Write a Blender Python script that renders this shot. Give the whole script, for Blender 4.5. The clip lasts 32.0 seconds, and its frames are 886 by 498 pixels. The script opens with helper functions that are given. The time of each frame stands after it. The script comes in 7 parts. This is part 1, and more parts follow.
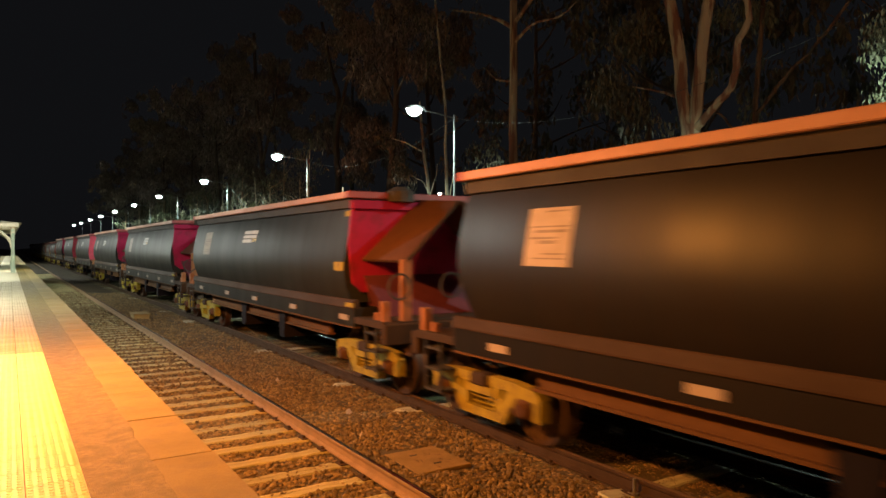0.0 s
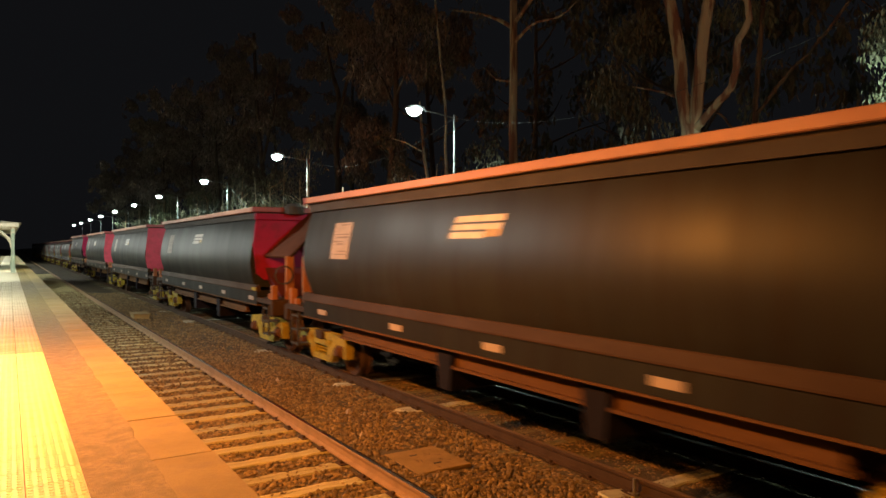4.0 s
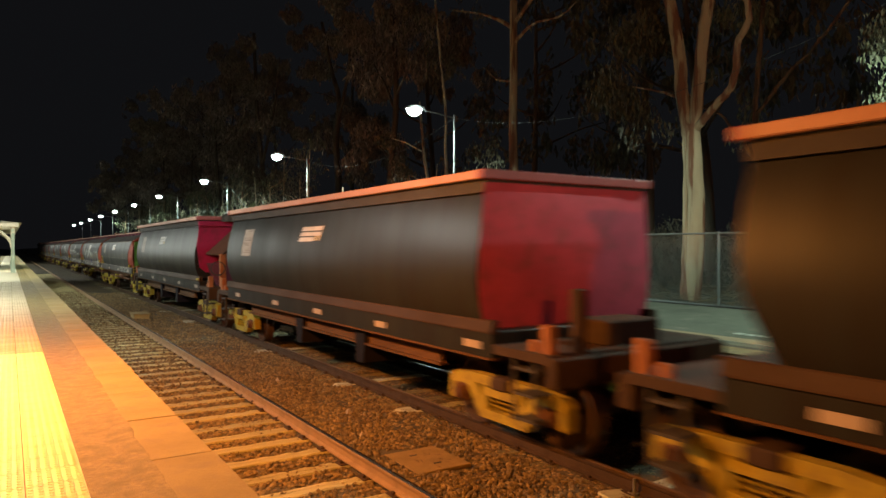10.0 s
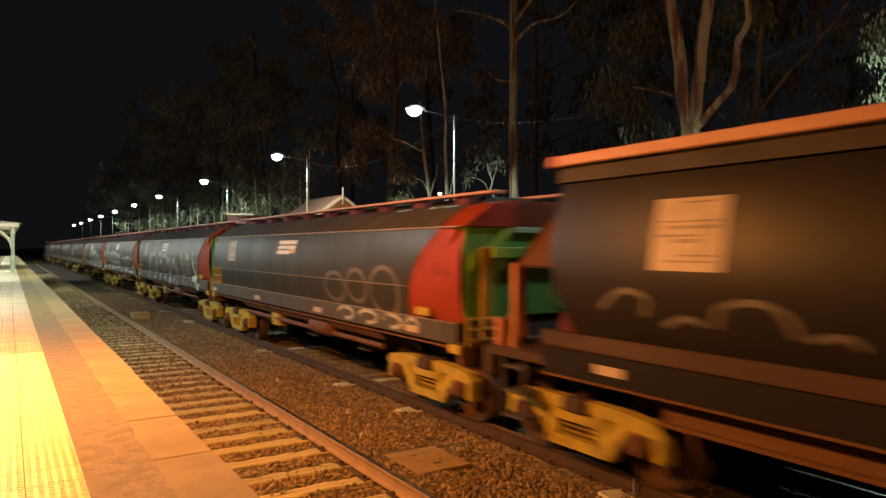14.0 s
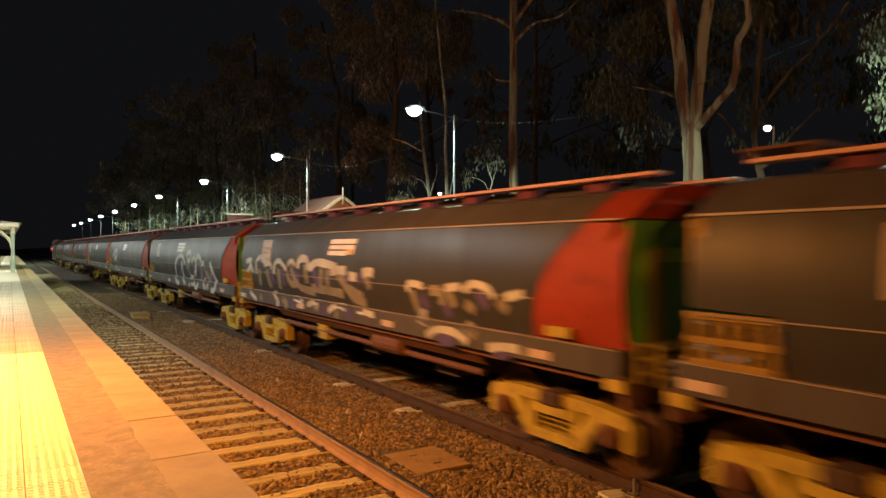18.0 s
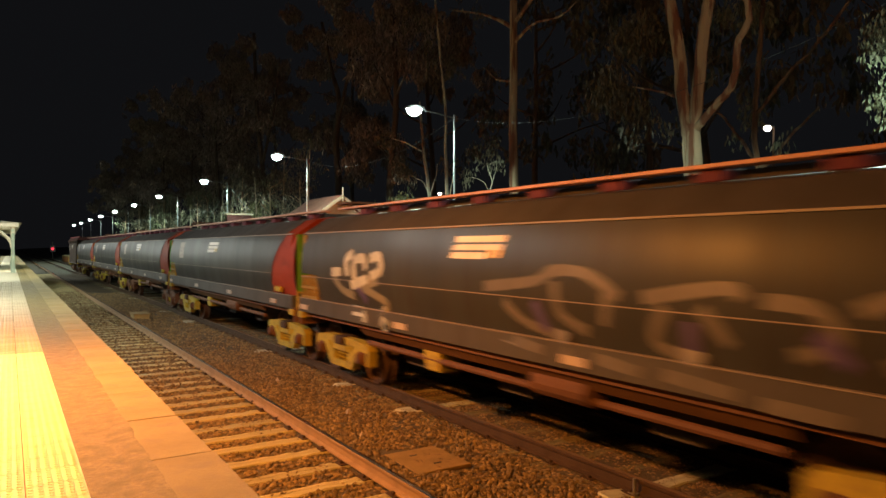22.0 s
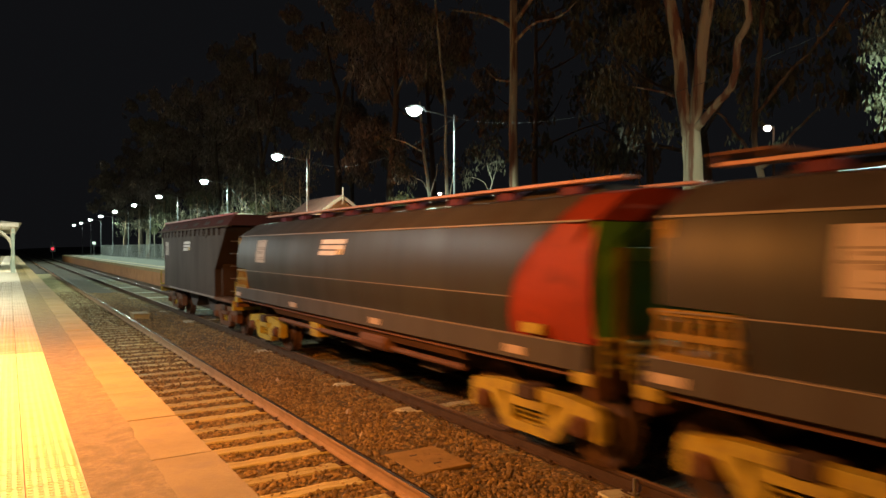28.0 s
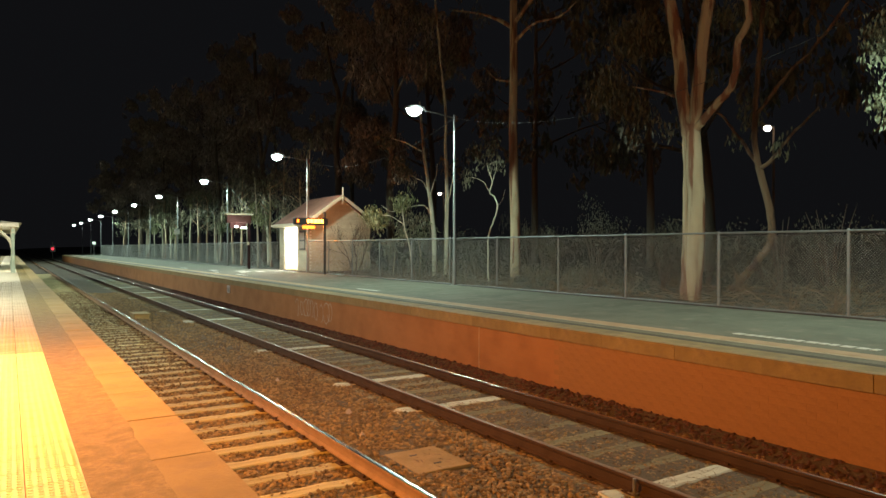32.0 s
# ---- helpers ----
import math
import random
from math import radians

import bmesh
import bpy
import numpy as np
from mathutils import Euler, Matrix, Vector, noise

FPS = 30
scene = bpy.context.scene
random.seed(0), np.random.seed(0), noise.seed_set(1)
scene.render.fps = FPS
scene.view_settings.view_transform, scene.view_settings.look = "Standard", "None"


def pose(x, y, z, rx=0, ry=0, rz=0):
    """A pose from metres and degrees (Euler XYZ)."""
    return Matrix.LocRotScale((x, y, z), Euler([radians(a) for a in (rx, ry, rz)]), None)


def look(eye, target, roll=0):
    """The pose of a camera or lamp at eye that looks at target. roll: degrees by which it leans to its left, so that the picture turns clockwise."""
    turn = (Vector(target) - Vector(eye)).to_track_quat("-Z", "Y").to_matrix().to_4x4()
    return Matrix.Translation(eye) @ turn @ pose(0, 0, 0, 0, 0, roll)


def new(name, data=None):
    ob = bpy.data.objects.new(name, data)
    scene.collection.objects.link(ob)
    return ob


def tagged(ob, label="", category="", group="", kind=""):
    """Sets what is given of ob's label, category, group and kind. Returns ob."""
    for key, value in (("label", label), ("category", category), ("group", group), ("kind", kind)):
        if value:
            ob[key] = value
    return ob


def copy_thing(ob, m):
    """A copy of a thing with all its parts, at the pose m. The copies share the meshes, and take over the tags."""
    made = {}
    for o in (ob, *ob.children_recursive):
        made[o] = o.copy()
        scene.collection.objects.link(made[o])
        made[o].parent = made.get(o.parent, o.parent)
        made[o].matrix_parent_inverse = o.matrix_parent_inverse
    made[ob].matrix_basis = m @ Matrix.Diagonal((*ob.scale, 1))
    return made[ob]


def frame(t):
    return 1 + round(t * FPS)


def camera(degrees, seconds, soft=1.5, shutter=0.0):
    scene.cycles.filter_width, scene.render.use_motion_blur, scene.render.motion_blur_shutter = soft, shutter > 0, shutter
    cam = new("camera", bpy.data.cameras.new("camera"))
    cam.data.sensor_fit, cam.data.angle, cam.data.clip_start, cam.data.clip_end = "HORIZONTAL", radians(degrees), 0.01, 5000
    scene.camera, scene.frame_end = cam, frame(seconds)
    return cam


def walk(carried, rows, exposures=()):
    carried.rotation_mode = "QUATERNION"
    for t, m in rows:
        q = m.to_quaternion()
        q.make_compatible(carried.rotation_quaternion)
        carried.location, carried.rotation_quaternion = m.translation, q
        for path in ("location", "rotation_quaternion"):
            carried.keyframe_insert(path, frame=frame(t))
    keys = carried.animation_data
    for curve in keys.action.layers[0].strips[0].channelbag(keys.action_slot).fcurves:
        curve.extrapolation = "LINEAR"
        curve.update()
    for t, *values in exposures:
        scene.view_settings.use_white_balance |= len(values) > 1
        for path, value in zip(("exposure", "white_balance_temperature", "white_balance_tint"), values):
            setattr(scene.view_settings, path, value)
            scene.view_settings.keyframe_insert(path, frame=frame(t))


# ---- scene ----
# ======== camera ========
SECONDS = 32.0
TURN = radians(32.47)
cam = camera(66.0, SECONDS, soft=1.5, shutter=0.85)
EYE = (0.0, 0.0, 2.36)
AIM = (math.sin(TURN), math.cos(TURN), 2.36 - 0.0025)
walk(cam, [(0.0, look(EYE, AIM)), (SECONDS, look(EYE, AIM))])

# ======== night sky and lamps' light ========
SODIUM = (1.0, 0.328, 0.050)
MERCURY = (0.72, 1.0, 0.86)
COOL = (0.94, 1.0, 0.90)
scene.view_settings.exposure = 0.0
world = bpy.data.worlds.new("night")
scene.world = world
world.use_nodes = True
world.node_tree.nodes["Background"].inputs[0].default_value = (0.60, 0.62, 0.72, 1)
world.node_tree.nodes["Background"].inputs[1].default_value = 0.0080


def point_light(name, at, power, colour, radius=0.15):
    data = bpy.data.lights.new(name, "POINT")
    data.energy, data.color, data.shadow_soft_size = power, colour, radius
    ob = new(name, data)
    ob.location = at
    return ob


def down_light(name, at, power, colour, spread=173, blend=0.2):
    data = bpy.data.lights.new(name, "SPOT")
    data.energy, data.color, data.shadow_soft_size = power, colour, 0.15
    data.spot_size, data.spot_blend = radians(spread), blend
    ob = new(name, data)
    ob.location = at
    return ob


# platform lamps: place of the lens, power, colour
SODIUM_LAMPS = [(-1.0, 7.8, 4.8, 3650), (-1.3, -8.5, 5.0, 2600)]
NEAR_WHITE = [(-2.4, 18.6, 6.2, 2050), (-2.4, 36.0, 5.6, 2000), (-2.4, 52.0, 5.6, 2300), (-2.4, 70.0, 5.6, 2300), (-2.4, 92.0, 5.6, 2300), (-2.4, 116.0, 5.6, 2300)]
FAR_LAMPS = [5.4, -9.7, 20.46, 34.78, 50.6, 68.0, 83.0, 99.6, 116.0, 132.0, 149.3, 167.4]
# the near sodium lamp is hooded, the one behind is a bare globe
x, y, z, power = SODIUM_LAMPS[0]
down_light("sodium_light", (x, y, z - 0.14), power, SODIUM, 178, 0.35)
x, y, z, power = SODIUM_LAMPS[1]
point_light("sodium_light", (x, y, z - 0.14), power, SODIUM, 0.12)
for x, y, z, power in NEAR_WHITE:
    down_light("platform_light", (x, y, z - 0.14), power, COOL, 172, 0.2)
for y in FAR_LAMPS[:10]:
    down_light("mercury_light", (11.8, y, 6.80), 1350 if y < 10 else 1900 if y < 45 else 2500, MERCURY)
point_light("shed_light", (15.1, 39.4, 3.2), 1500, (1.0, 0.98, 0.88), 0.1)
point_light("sign_light", (12.9, 33.4, 3.6), 380, (1.0, 0.24, 0.02), 0.25)
point_light("verandah_light", (-1.4, 45.5, 3.28), 420, COOL, 0.15)

# ======== materials ========
def material(name, colour, rough=0.7, metal=0.0, second=None, amount=0.5, grain=40.0, blotch=2.0, bump=0.15, bump_scale=80.0,
             stretch=(1, 1, 1), dirt=None, dirt_amount=0.0, per_piece=0.0, spec=0.5, islands=False, dirt_edge=0.0):
    m = bpy.data.materials.new(name)
    m.use_nodes = True
    nt = m.node_tree
    nodes, links = nt.nodes, nt.links
    bsdf = nodes["Principled BSDF"]
    bsdf.inputs["Roughness"].default_value = rough
    bsdf.inputs["Metallic"].default_value = metal
    bsdf.inputs["Specular IOR Level"].default_value = spec
    coord = nodes.new("ShaderNodeTexCoord")
    mapping = nodes.new("ShaderNodeMapping")
    mapping.inputs["Scale"].default_value = stretch
    links.new(coord.outputs["Object"], mapping.inputs["Vector"])

    def noise_tex(scale, detail=4.0):
        n = nodes.new("ShaderNodeTexNoise")
        n.inputs["Scale"].default_value, n.inputs["Detail"].default_value = scale, detail
        links.new(mapping.outputs["Vector"], n.inputs["Vector"])
        return n

    def ramp(source, lo, hi):
        r = nodes.new("ShaderNodeMapRange")
        r.inputs["From Min"].default_value, r.inputs["From Max"].default_value = lo, hi
        links.new(source, r.inputs["Value"])
        return r.outputs["Result"]

    def mix(fac, a, b):
        x = nodes.new("ShaderNodeMix")
        x.data_type = "RGBA"
        links.new(fac, x.inputs["Factor"])
        for socket, v in ((x.inputs["A"], a), (x.inputs["B"], b)):
            if isinstance(v, tuple):
                socket.default_value = (*v, 1)
            else:
                links.new(v, socket)
        return x.outputs["Result"]

    second = second or tuple(c * 0.6 for c in colour)
    fine, wide = noise_tex(grain, 6.0), noise_tex(blotch, 5.0)
    col = mix(ramp(fine.outputs["Fac"], 0.5 - 0.5 * amount, 0.5 + 0.6), colour, second)
    col = mix(ramp(wide.outputs["Fac"], 0.42, 0.75), col, tuple(0.5 * (a + b) * 0.8 for a, b in zip(colour, second)))
    if dirt:
        d = noise_tex(blotch * 2.3, 8.0)
        low = 0.62 - 0.3 * dirt_amount
        high = low + dirt_edge if dirt_edge else 0.85 - 0.2 * dirt_amount
        col = mix(ramp(d.outputs["Fac"], low, high), col, dirt)
    if per_piece:
        if islands:
            info = nodes.new("ShaderNodeNewGeometry").outputs["Random Per Island"]
        else:
            info = nodes.new("ShaderNodeObjectInfo").outputs["Random"]
        hsv = nodes.new("ShaderNodeHueSaturation")
        links.new(ramp(info, 0.0, 1.0), hsv.inputs["Value"])
        hsv.inputs["Value"].links[0].from_node.inputs["To Min"].default_value = 1 - per_piece
        hsv.inputs["Value"].links[0].from_node.inputs["To Max"].default_value = 1 + per_piece
        links.new(col, hsv.inputs["Color"])
        col = hsv.outputs["Color"]
    links.new(col, bsdf.inputs["Base Color"])
    rr = nodes.new("ShaderNodeMapRange")
    rr.inputs["To Min"].default_value, rr.inputs["To Max"].default_value = max(0.02, rough - 0.1), min(1.0, rough + 0.12)
    links.new(wide.outputs["Fac"], rr.inputs["Value"])
    links.new(rr.outputs["Result"], bsdf.inputs["Roughness"])
    if bump:
        b = nodes.new("ShaderNodeBump")
        b.inputs["Strength"].default_value, b.inputs["Distance"].default_value = bump, 0.02
        links.new(noise_tex(bump_scale, 5.0).outputs["Fac"], b.inputs["Height"])
        links.new(b.outputs["Normal"], bsdf.inputs["Normal"])
    return m


def glow(name, colour, strength):
    m = bpy.data.materials.new(name)
    m.use_nodes = True
    b = m.node_tree.nodes["Principled BSDF"]
    b.inputs["Base Color"].default_value = (*colour, 1)
    b.inputs["Emission Color"].default_value = (*colour, 1)
    b.inputs["Emission Strength"].default_value = strength
    return m


M = {}
M["dirt"] = material("dirt", (0.052, 0.05, 0.034), 0.95, second=(0.026, 0.025, 0.018), grain=12, blotch=0.6, bump=0.6, bump_scale=9)
M["ballast"] = material("ballast", (0.088, 0.067, 0.034), 0.95, second=(0.04, 0.03, 0.016), grain=22, blotch=0.9, bump=1.0, bump_scale=24)
M["stone"] = material("ballast_stone", (0.205, 0.146, 0.064), 0.9, second=(0.085, 0.058, 0.026), grain=30, blotch=4, bump=0.3, bump_scale=60, per_piece=0.55, islands=True)
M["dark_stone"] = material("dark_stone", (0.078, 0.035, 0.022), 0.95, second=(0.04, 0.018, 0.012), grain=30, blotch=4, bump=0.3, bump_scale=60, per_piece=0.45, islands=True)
M["rail"] = material("rusty_rail", (0.060, 0.034, 0.015), 0.8, 0.0, second=(0.034, 0.019, 0.009), grain=60, blotch=4, bump=0.2, spec=0.25)
M["rail_near"] = material("tan_rail", (0.30, 0.20, 0.105), 0.7, 0.0, second=(0.19, 0.12, 0.06), grain=60, blotch=4, bump=0.2, spec=0.25)
M["rail_top_dull"] = material("brown_rail_top", (0.20, 0.135, 0.085), 0.55, 0.3, second=(0.12, 0.08, 0.05), grain=30, blotch=3, bump=0.05, stretch=(6, 0.4, 1))
M["rail_top"] = material("polished_rail_top", (0.50, 0.49, 0.48), 0.20, 1.0, second=(0.33, 0.31, 0.30), grain=30, blotch=3, bump=0.02, stretch=(6, 0.4, 1))
M["sleeper"] = material("old_timber_sleeper", (0.41, 0.37, 0.18), 0.85, second=(0.21, 0.18, 0.085), grain=30, blotch=3, bump=0.5, bump_scale=40, stretch=(0.25, 3, 1), per_piece=0.2)
M["sleeper_new"] = material("pale_timber_sleeper", (0.46, 0.48, 0.38), 0.85, second=(0.32, 0.32, 0.24), grain=30, blotch=3, bump=0.3, bump_scale=40, stretch=(0.25, 3, 1), per_piece=0.1)
M["sleeper_old"] = material("grey_timber_sleeper", (0.20, 0.175, 0.085), 0.9, second=(0.09, 0.075, 0.038), grain=30, blotch=3, bump=0.4, bump_scale=40, stretch=(0.25, 3, 1), per_piece=0.25)
M["asphalt"] = material("platform_asphalt", (0.142, 0.142, 0.100), 0.88, second=(0.08, 0.08, 0.056), grain=120, blotch=1.2, bump=0.35, bump_scale=150, dirt=(0.22, 0.19, 0.14), dirt_amount=0.2)
M["asphalt_dark"] = material("dark_bitumen", (0.065, 0.06, 0.038), 0.9, second=(0.04, 0.037, 0.024), grain=60, blotch=2, bump=0.3, bump_scale=120)
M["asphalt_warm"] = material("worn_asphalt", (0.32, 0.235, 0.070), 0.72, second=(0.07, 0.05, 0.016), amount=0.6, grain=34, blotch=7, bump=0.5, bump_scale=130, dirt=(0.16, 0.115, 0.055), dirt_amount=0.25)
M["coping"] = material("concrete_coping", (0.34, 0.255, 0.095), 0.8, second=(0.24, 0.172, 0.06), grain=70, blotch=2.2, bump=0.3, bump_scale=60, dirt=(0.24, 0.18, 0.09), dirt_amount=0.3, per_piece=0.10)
M["coping_face"] = material("weathered_concrete_coping", (0.255, 0.195, 0.078), 0.85, second=(0.17, 0.122, 0.045), grain=40, blotch=4, bump=0.3, bump_scale=70, dirt=(0.16, 0.115, 0.06), dirt_amount=0.5, per_piece=0.1)
M["tactile"] = material("yellow_tactile_tile", (0.83, 0.84, 0.49), 0.55, second=(0.757, 0.805, 0.4), grain=60, blotch=2, bump=0.1, per_piece=0.05, dirt=(0.564, 0.574, 0.264), dirt_amount=0.1)
M["tactile_dull"] = material("dull_tactile_tile", (0.58, 0.50, 0.33), 0.7, second=(0.47, 0.40, 0.26), grain=60, blotch=2, bump=0.1, per_piece=0.08, dirt=(0.42, 0.36, 0.22), dirt_amount=0.2)
M["brick"] = material("red_brick", (0.27, 0.135, 0.04), 0.85, second=(0.20, 0.095, 0.028), grain=45, blotch=6, bump=0.2, bump_scale=80, per_piece=0.03)
M["brick_far"] = material("red_brick_far", (0.30, 0.135, 0.038), 0.85, second=(0.235, 0.10, 0.03), grain=45, blotch=1.5, bump=0.2, per_piece=0.03, islands=True)
M["mortar"] = material("mortar", (0.285, 0.15, 0.05), 0.95, second=(0.22, 0.108, 0.036), grain=60, blotch=1.5, bump=0.3)
M["line_white"] = material("worn_white_paint", (0.62, 0.60, 0.52), 0.7, second=(0.35, 0.34, 0.30), grain=35, blotch=6, bump=0.1)
M["line_faint"] = material("faded_white_spray", (0.40, 0.36, 0.28), 0.75, second=(0.26, 0.20, 0.13), grain=20, blotch=6, bump=0)
M["line_orange"] = material("worn_orange_paint", (0.40, 0.27, 0.14), 0.8, second=(0.22, 0.16, 0.095), grain=35, blotch=3, bump=0.1)
M["galv"] = material("galvanised_steel", (0.24, 0.245, 0.24), 0.5, 0.5, second=(0.16, 0.165, 0.16), grain=40, blotch=5, bump=0.05)
M["wire"] = material("fence_wire", (0.55, 0.56, 0.54), 0.5, 0.3, second=(0.2, 0.2, 0.2), grain=40, blotch=5, bump=0)
M["body"] = material("grey_wagon_paint", (0.026, 0.028, 0.0265), 0.40, second=(0.0165, 0.0165, 0.0155), grain=5, blotch=0.9, bump=0.07, bump_scale=3, stretch=(1, 2.6, 0.22), dirt=(0.017, 0.013, 0.010), dirt_amount=0.55, spec=0.115)
M["body_cov"] = material("slate_wagon_paint", (0.037, 0.040, 0.040), 0.40, second=(0.024, 0.025, 0.0245), grain=5, blotch=0.9, bump=0.07, bump_scale=3, stretch=(1, 2.6, 0.22), dirt=(0.028, 0.023, 0.019), dirt_amount=0.5, spec=0.115)
M["body_last"] = material("dusty_brown_wagon_paint", (0.050, 0.035, 0.028), 0.65, second=(0.036, 0.025, 0.020), grain=8, blotch=0.9, bump=0.05, bump_scale=4, stretch=(1, 1.6, 0.35), dirt=(0.032, 0.022, 0.016), dirt_amount=0.4, spec=0.1)
M["skirt"] = material("grey_skirt_paint", (0.068, 0.064, 0.061), 0.5, second=(0.05, 0.046, 0.043), grain=8, blotch=0.9, bump=0.05, bump_scale=4, stretch=(1, 1.6, 0.35), dirt=(0.04, 0.03, 0.022), dirt_amount=0.3, spec=0.15)
M["rim"] = material("pale_rim_paint", (0.556, 0.305, 0.224), 0.5, second=(0.43, 0.216, 0.153), grain=10, blotch=1.2, bump=0.05, stretch=(1, 0.6, 1), spec=0.3)
M["rim_red"] = material("red_rim_paint", (0.338, 0.078, 0.078), 0.5, second=(0.26, 0.0546, 0.0546), grain=10, blotch=1.2, bump=0.05)
M["sill"] = material("brown_sill_paint", (0.060, 0.036, 0.021), 0.65, second=(0.040, 0.024, 0.014), grain=14, blotch=1.5, bump=0.08, stretch=(1, 0.5, 1), spec=0.1)
M["under"] = material("dusty_underframe", (0.058, 0.035, 0.023), 0.8, second=(0.034, 0.021, 0.014), grain=18, blotch=2, bump=0.2, spec=0.2)
M["beam"] = material("orange_brown_beam", (0.125, 0.062, 0.022), 0.8, second=(0.075, 0.036, 0.014), grain=14, blotch=1.5, bump=0.15, stretch=(1, 0.4, 1.5), spec=0.15)
M["chute"] = material("dark_chute_paint", (0.010, 0.0075, 0.011), 0.8, second=(0.007, 0.005, 0.007), grain=14, blotch=2, bump=0.1, spec=0.15)
M["rust"] = material("rusty_orange_steel", (0.122, 0.0576, 0.0282), 0.75, second=(0.0768, 0.0358, 0.0192), grain=18, blotch=2, bump=0.2, spec=0.2)
M["dark"] = material("black_grime", (0.0475, 0.0396, 0.034), 0.8, second=(0.0285, 0.0234, 0.0204), grain=18, blotch=2, bump=0.1)
M["red"] = material("red_end_paint", (0.32, 0.013, 0.06), 0.6, second=(0.24, 0.011, 0.042), grain=9, blotch=1.8, bump=0.06, dirt=(0.13, 0.02, 0.03), dirt_amount=0.35, spec=0.15)
M["dull_red"] = material("grimy_dark_red_paint", (0.13, 0.035, 0.05), 0.7, second=(0.08, 0.024, 0.032), grain=9, blotch=1.8, bump=0.06, spec=0.12)
M["orange_end"] = material("orange_red_end_paint", (0.225, 0.033, 0.012), 0.6, second=(0.165, 0.024, 0.010), grain=9, blotch=1.8, bump=0.06, dirt=(0.11, 0.02, 0.009), dirt_amount=0.3, spec=0.12)
M["green_end"] = material("dark_green_paint", (0.075, 0.24, 0.025), 0.6, second=(0.05, 0.16, 0.02), grain=9, blotch=1.8, bump=0.06)
M["lime"] = material("lime_green_paint", (0.17, 0.36, 0.03), 0.6, second=(0.12, 0.25, 0.025), grain=9, blotch=1.8, bump=0.06)
M["yellow"] = material("yellow_bogie_paint", (0.40, 0.32, 0.032), 0.7, second=(0.23, 0.17, 0.022), grain=14, blotch=3, bump=0.15, dirt=(0.13, 0.085, 0.04), dirt_amount=0.42, spec=0.25)
M["wheel"] = material("worn_wheel_steel", (0.09, 0.05, 0.03), 0.6, 0.4, second=(0.05, 0.03, 0.02), grain=20, blotch=4, bump=0.1)
M["placard"] = material("cream_placard", (0.37, 0.315, 0.265), 0.6, second=(0.30, 0.25, 0.205), grain=20, blotch=4, bump=0.02)
M["print"] = material("grey_print", (0.22, 0.18, 0.15), 0.6, grain=20, blotch=4, bump=0)
M["logo"] = material("pale_logo_paint", (0.614, 0.576, 0.538), 0.55, grain=12, blotch=3, bump=0.02, second=(0.486, 0.448, 0.41))
M["logo_gold"] = material("gold_logo_paint", (0.742, 0.538, 0.23), 0.55, grain=12, blotch=3, bump=0.02)
M["reflector"] = material("cream_reflector", (0.40, 0.335, 0.28), 0.4, grain=20, blotch=4, bump=0.02, second=(0.404, 0.326, 0.268))
M["spray_pale"] = material("pale_spray_paint", (0.41, 0.43, 0.40), 0.6, second=(0.20, 0.20, 0.175), grain=5, blotch=2, bump=0)
M["spray_tan"] = material("tan_spray_paint", (0.185, 0.165, 0.105), 0.6, second=(0.10, 0.088, 0.058), grain=5, blotch=2, bump=0)
M["spray_faint"] = material("faded_tan_spray_paint", (0.115, 0.10, 0.078), 0.6, second=(0.055, 0.047, 0.038), amount=0.9, grain=7, blotch=3, bump=0)
M["spray_violet"] = material("violet_spray_paint", (0.06, 0.036, 0.13), 0.6, second=(0.04, 0.025, 0.08), grain=5, blotch=2, bump=0)
M["bark"] = material("smooth_gum_bark", (0.52, 0.43, 0.28), 0.9, second=(0.32, 0.20, 0.115), amount=0.8, grain=2.2, blotch=0.55, bump=0.6, bump_scale=16, stretch=(2.6, 2.6, 0.28), dirt=(0.20, 0.085, 0.045), dirt_amount=0.45, dirt_edge=0.07)
M["bark_pale"] = material("pale_young_gum_bark", (0.60, 0.56, 0.43), 0.9, second=(0.40, 0.33, 0.23), amount=0.7, grain=2.6, blotch=0.7, bump=0.5, bump_scale=16, stretch=(2.6, 2.6, 0.28), dirt=(0.22, 0.12, 0.07), dirt_amount=0.25, dirt_edge=0.07)
M["bark_dark"] = material("rough_dark_bark", (0.0945, 0.0675, 0.0473), 0.95, second=(0.054, 0.0378, 0.027), grain=9, blotch=1.5, bump=0.5, bump_scale=20, stretch=(1.6, 1.6, 0.25))
M["leaf"] = material("gum_leaf", (0.115, 0.105, 0.062), 0.65, second=(0.09, 0.07, 0.044), grain=3, blotch=0.7, bump=0, per_piece=0.4, islands=True)
M["leaf_green"] = material("fresh_gum_leaf", (0.15, 0.155, 0.09), 0.6, second=(0.10, 0.105, 0.058), grain=3, blotch=0.7, bump=0, per_piece=0.4, islands=True)
M["leaf_bright"] = material("yellow_green_gum_leaf", (0.215, 0.23, 0.10), 0.6, second=(0.14, 0.15, 0.065), grain=3, blotch=0.7, bump=0, per_piece=0.4, islands=True)
M["leaf_dry"] = material("dry_scrub_leaf", (0.06, 0.055, 0.032), 0.75, second=(0.042, 0.036, 0.022), grain=3, blotch=0.7, bump=0, per_piece=0.4, islands=True)
M["dry"] = material("dry_bark_litter", (0.218, 0.16, 0.096), 0.95, second=(0.115, 0.0832, 0.0512), grain=12, blotch=2, bump=0.2, per_piece=0.4, islands=True)
M["litter"] = material("brown_leaf_litter", (0.16, 0.092, 0.045), 0.95, second=(0.07, 0.036, 0.02), grain=12, blotch=2, bump=0.2, per_piece=0.6, islands=True)
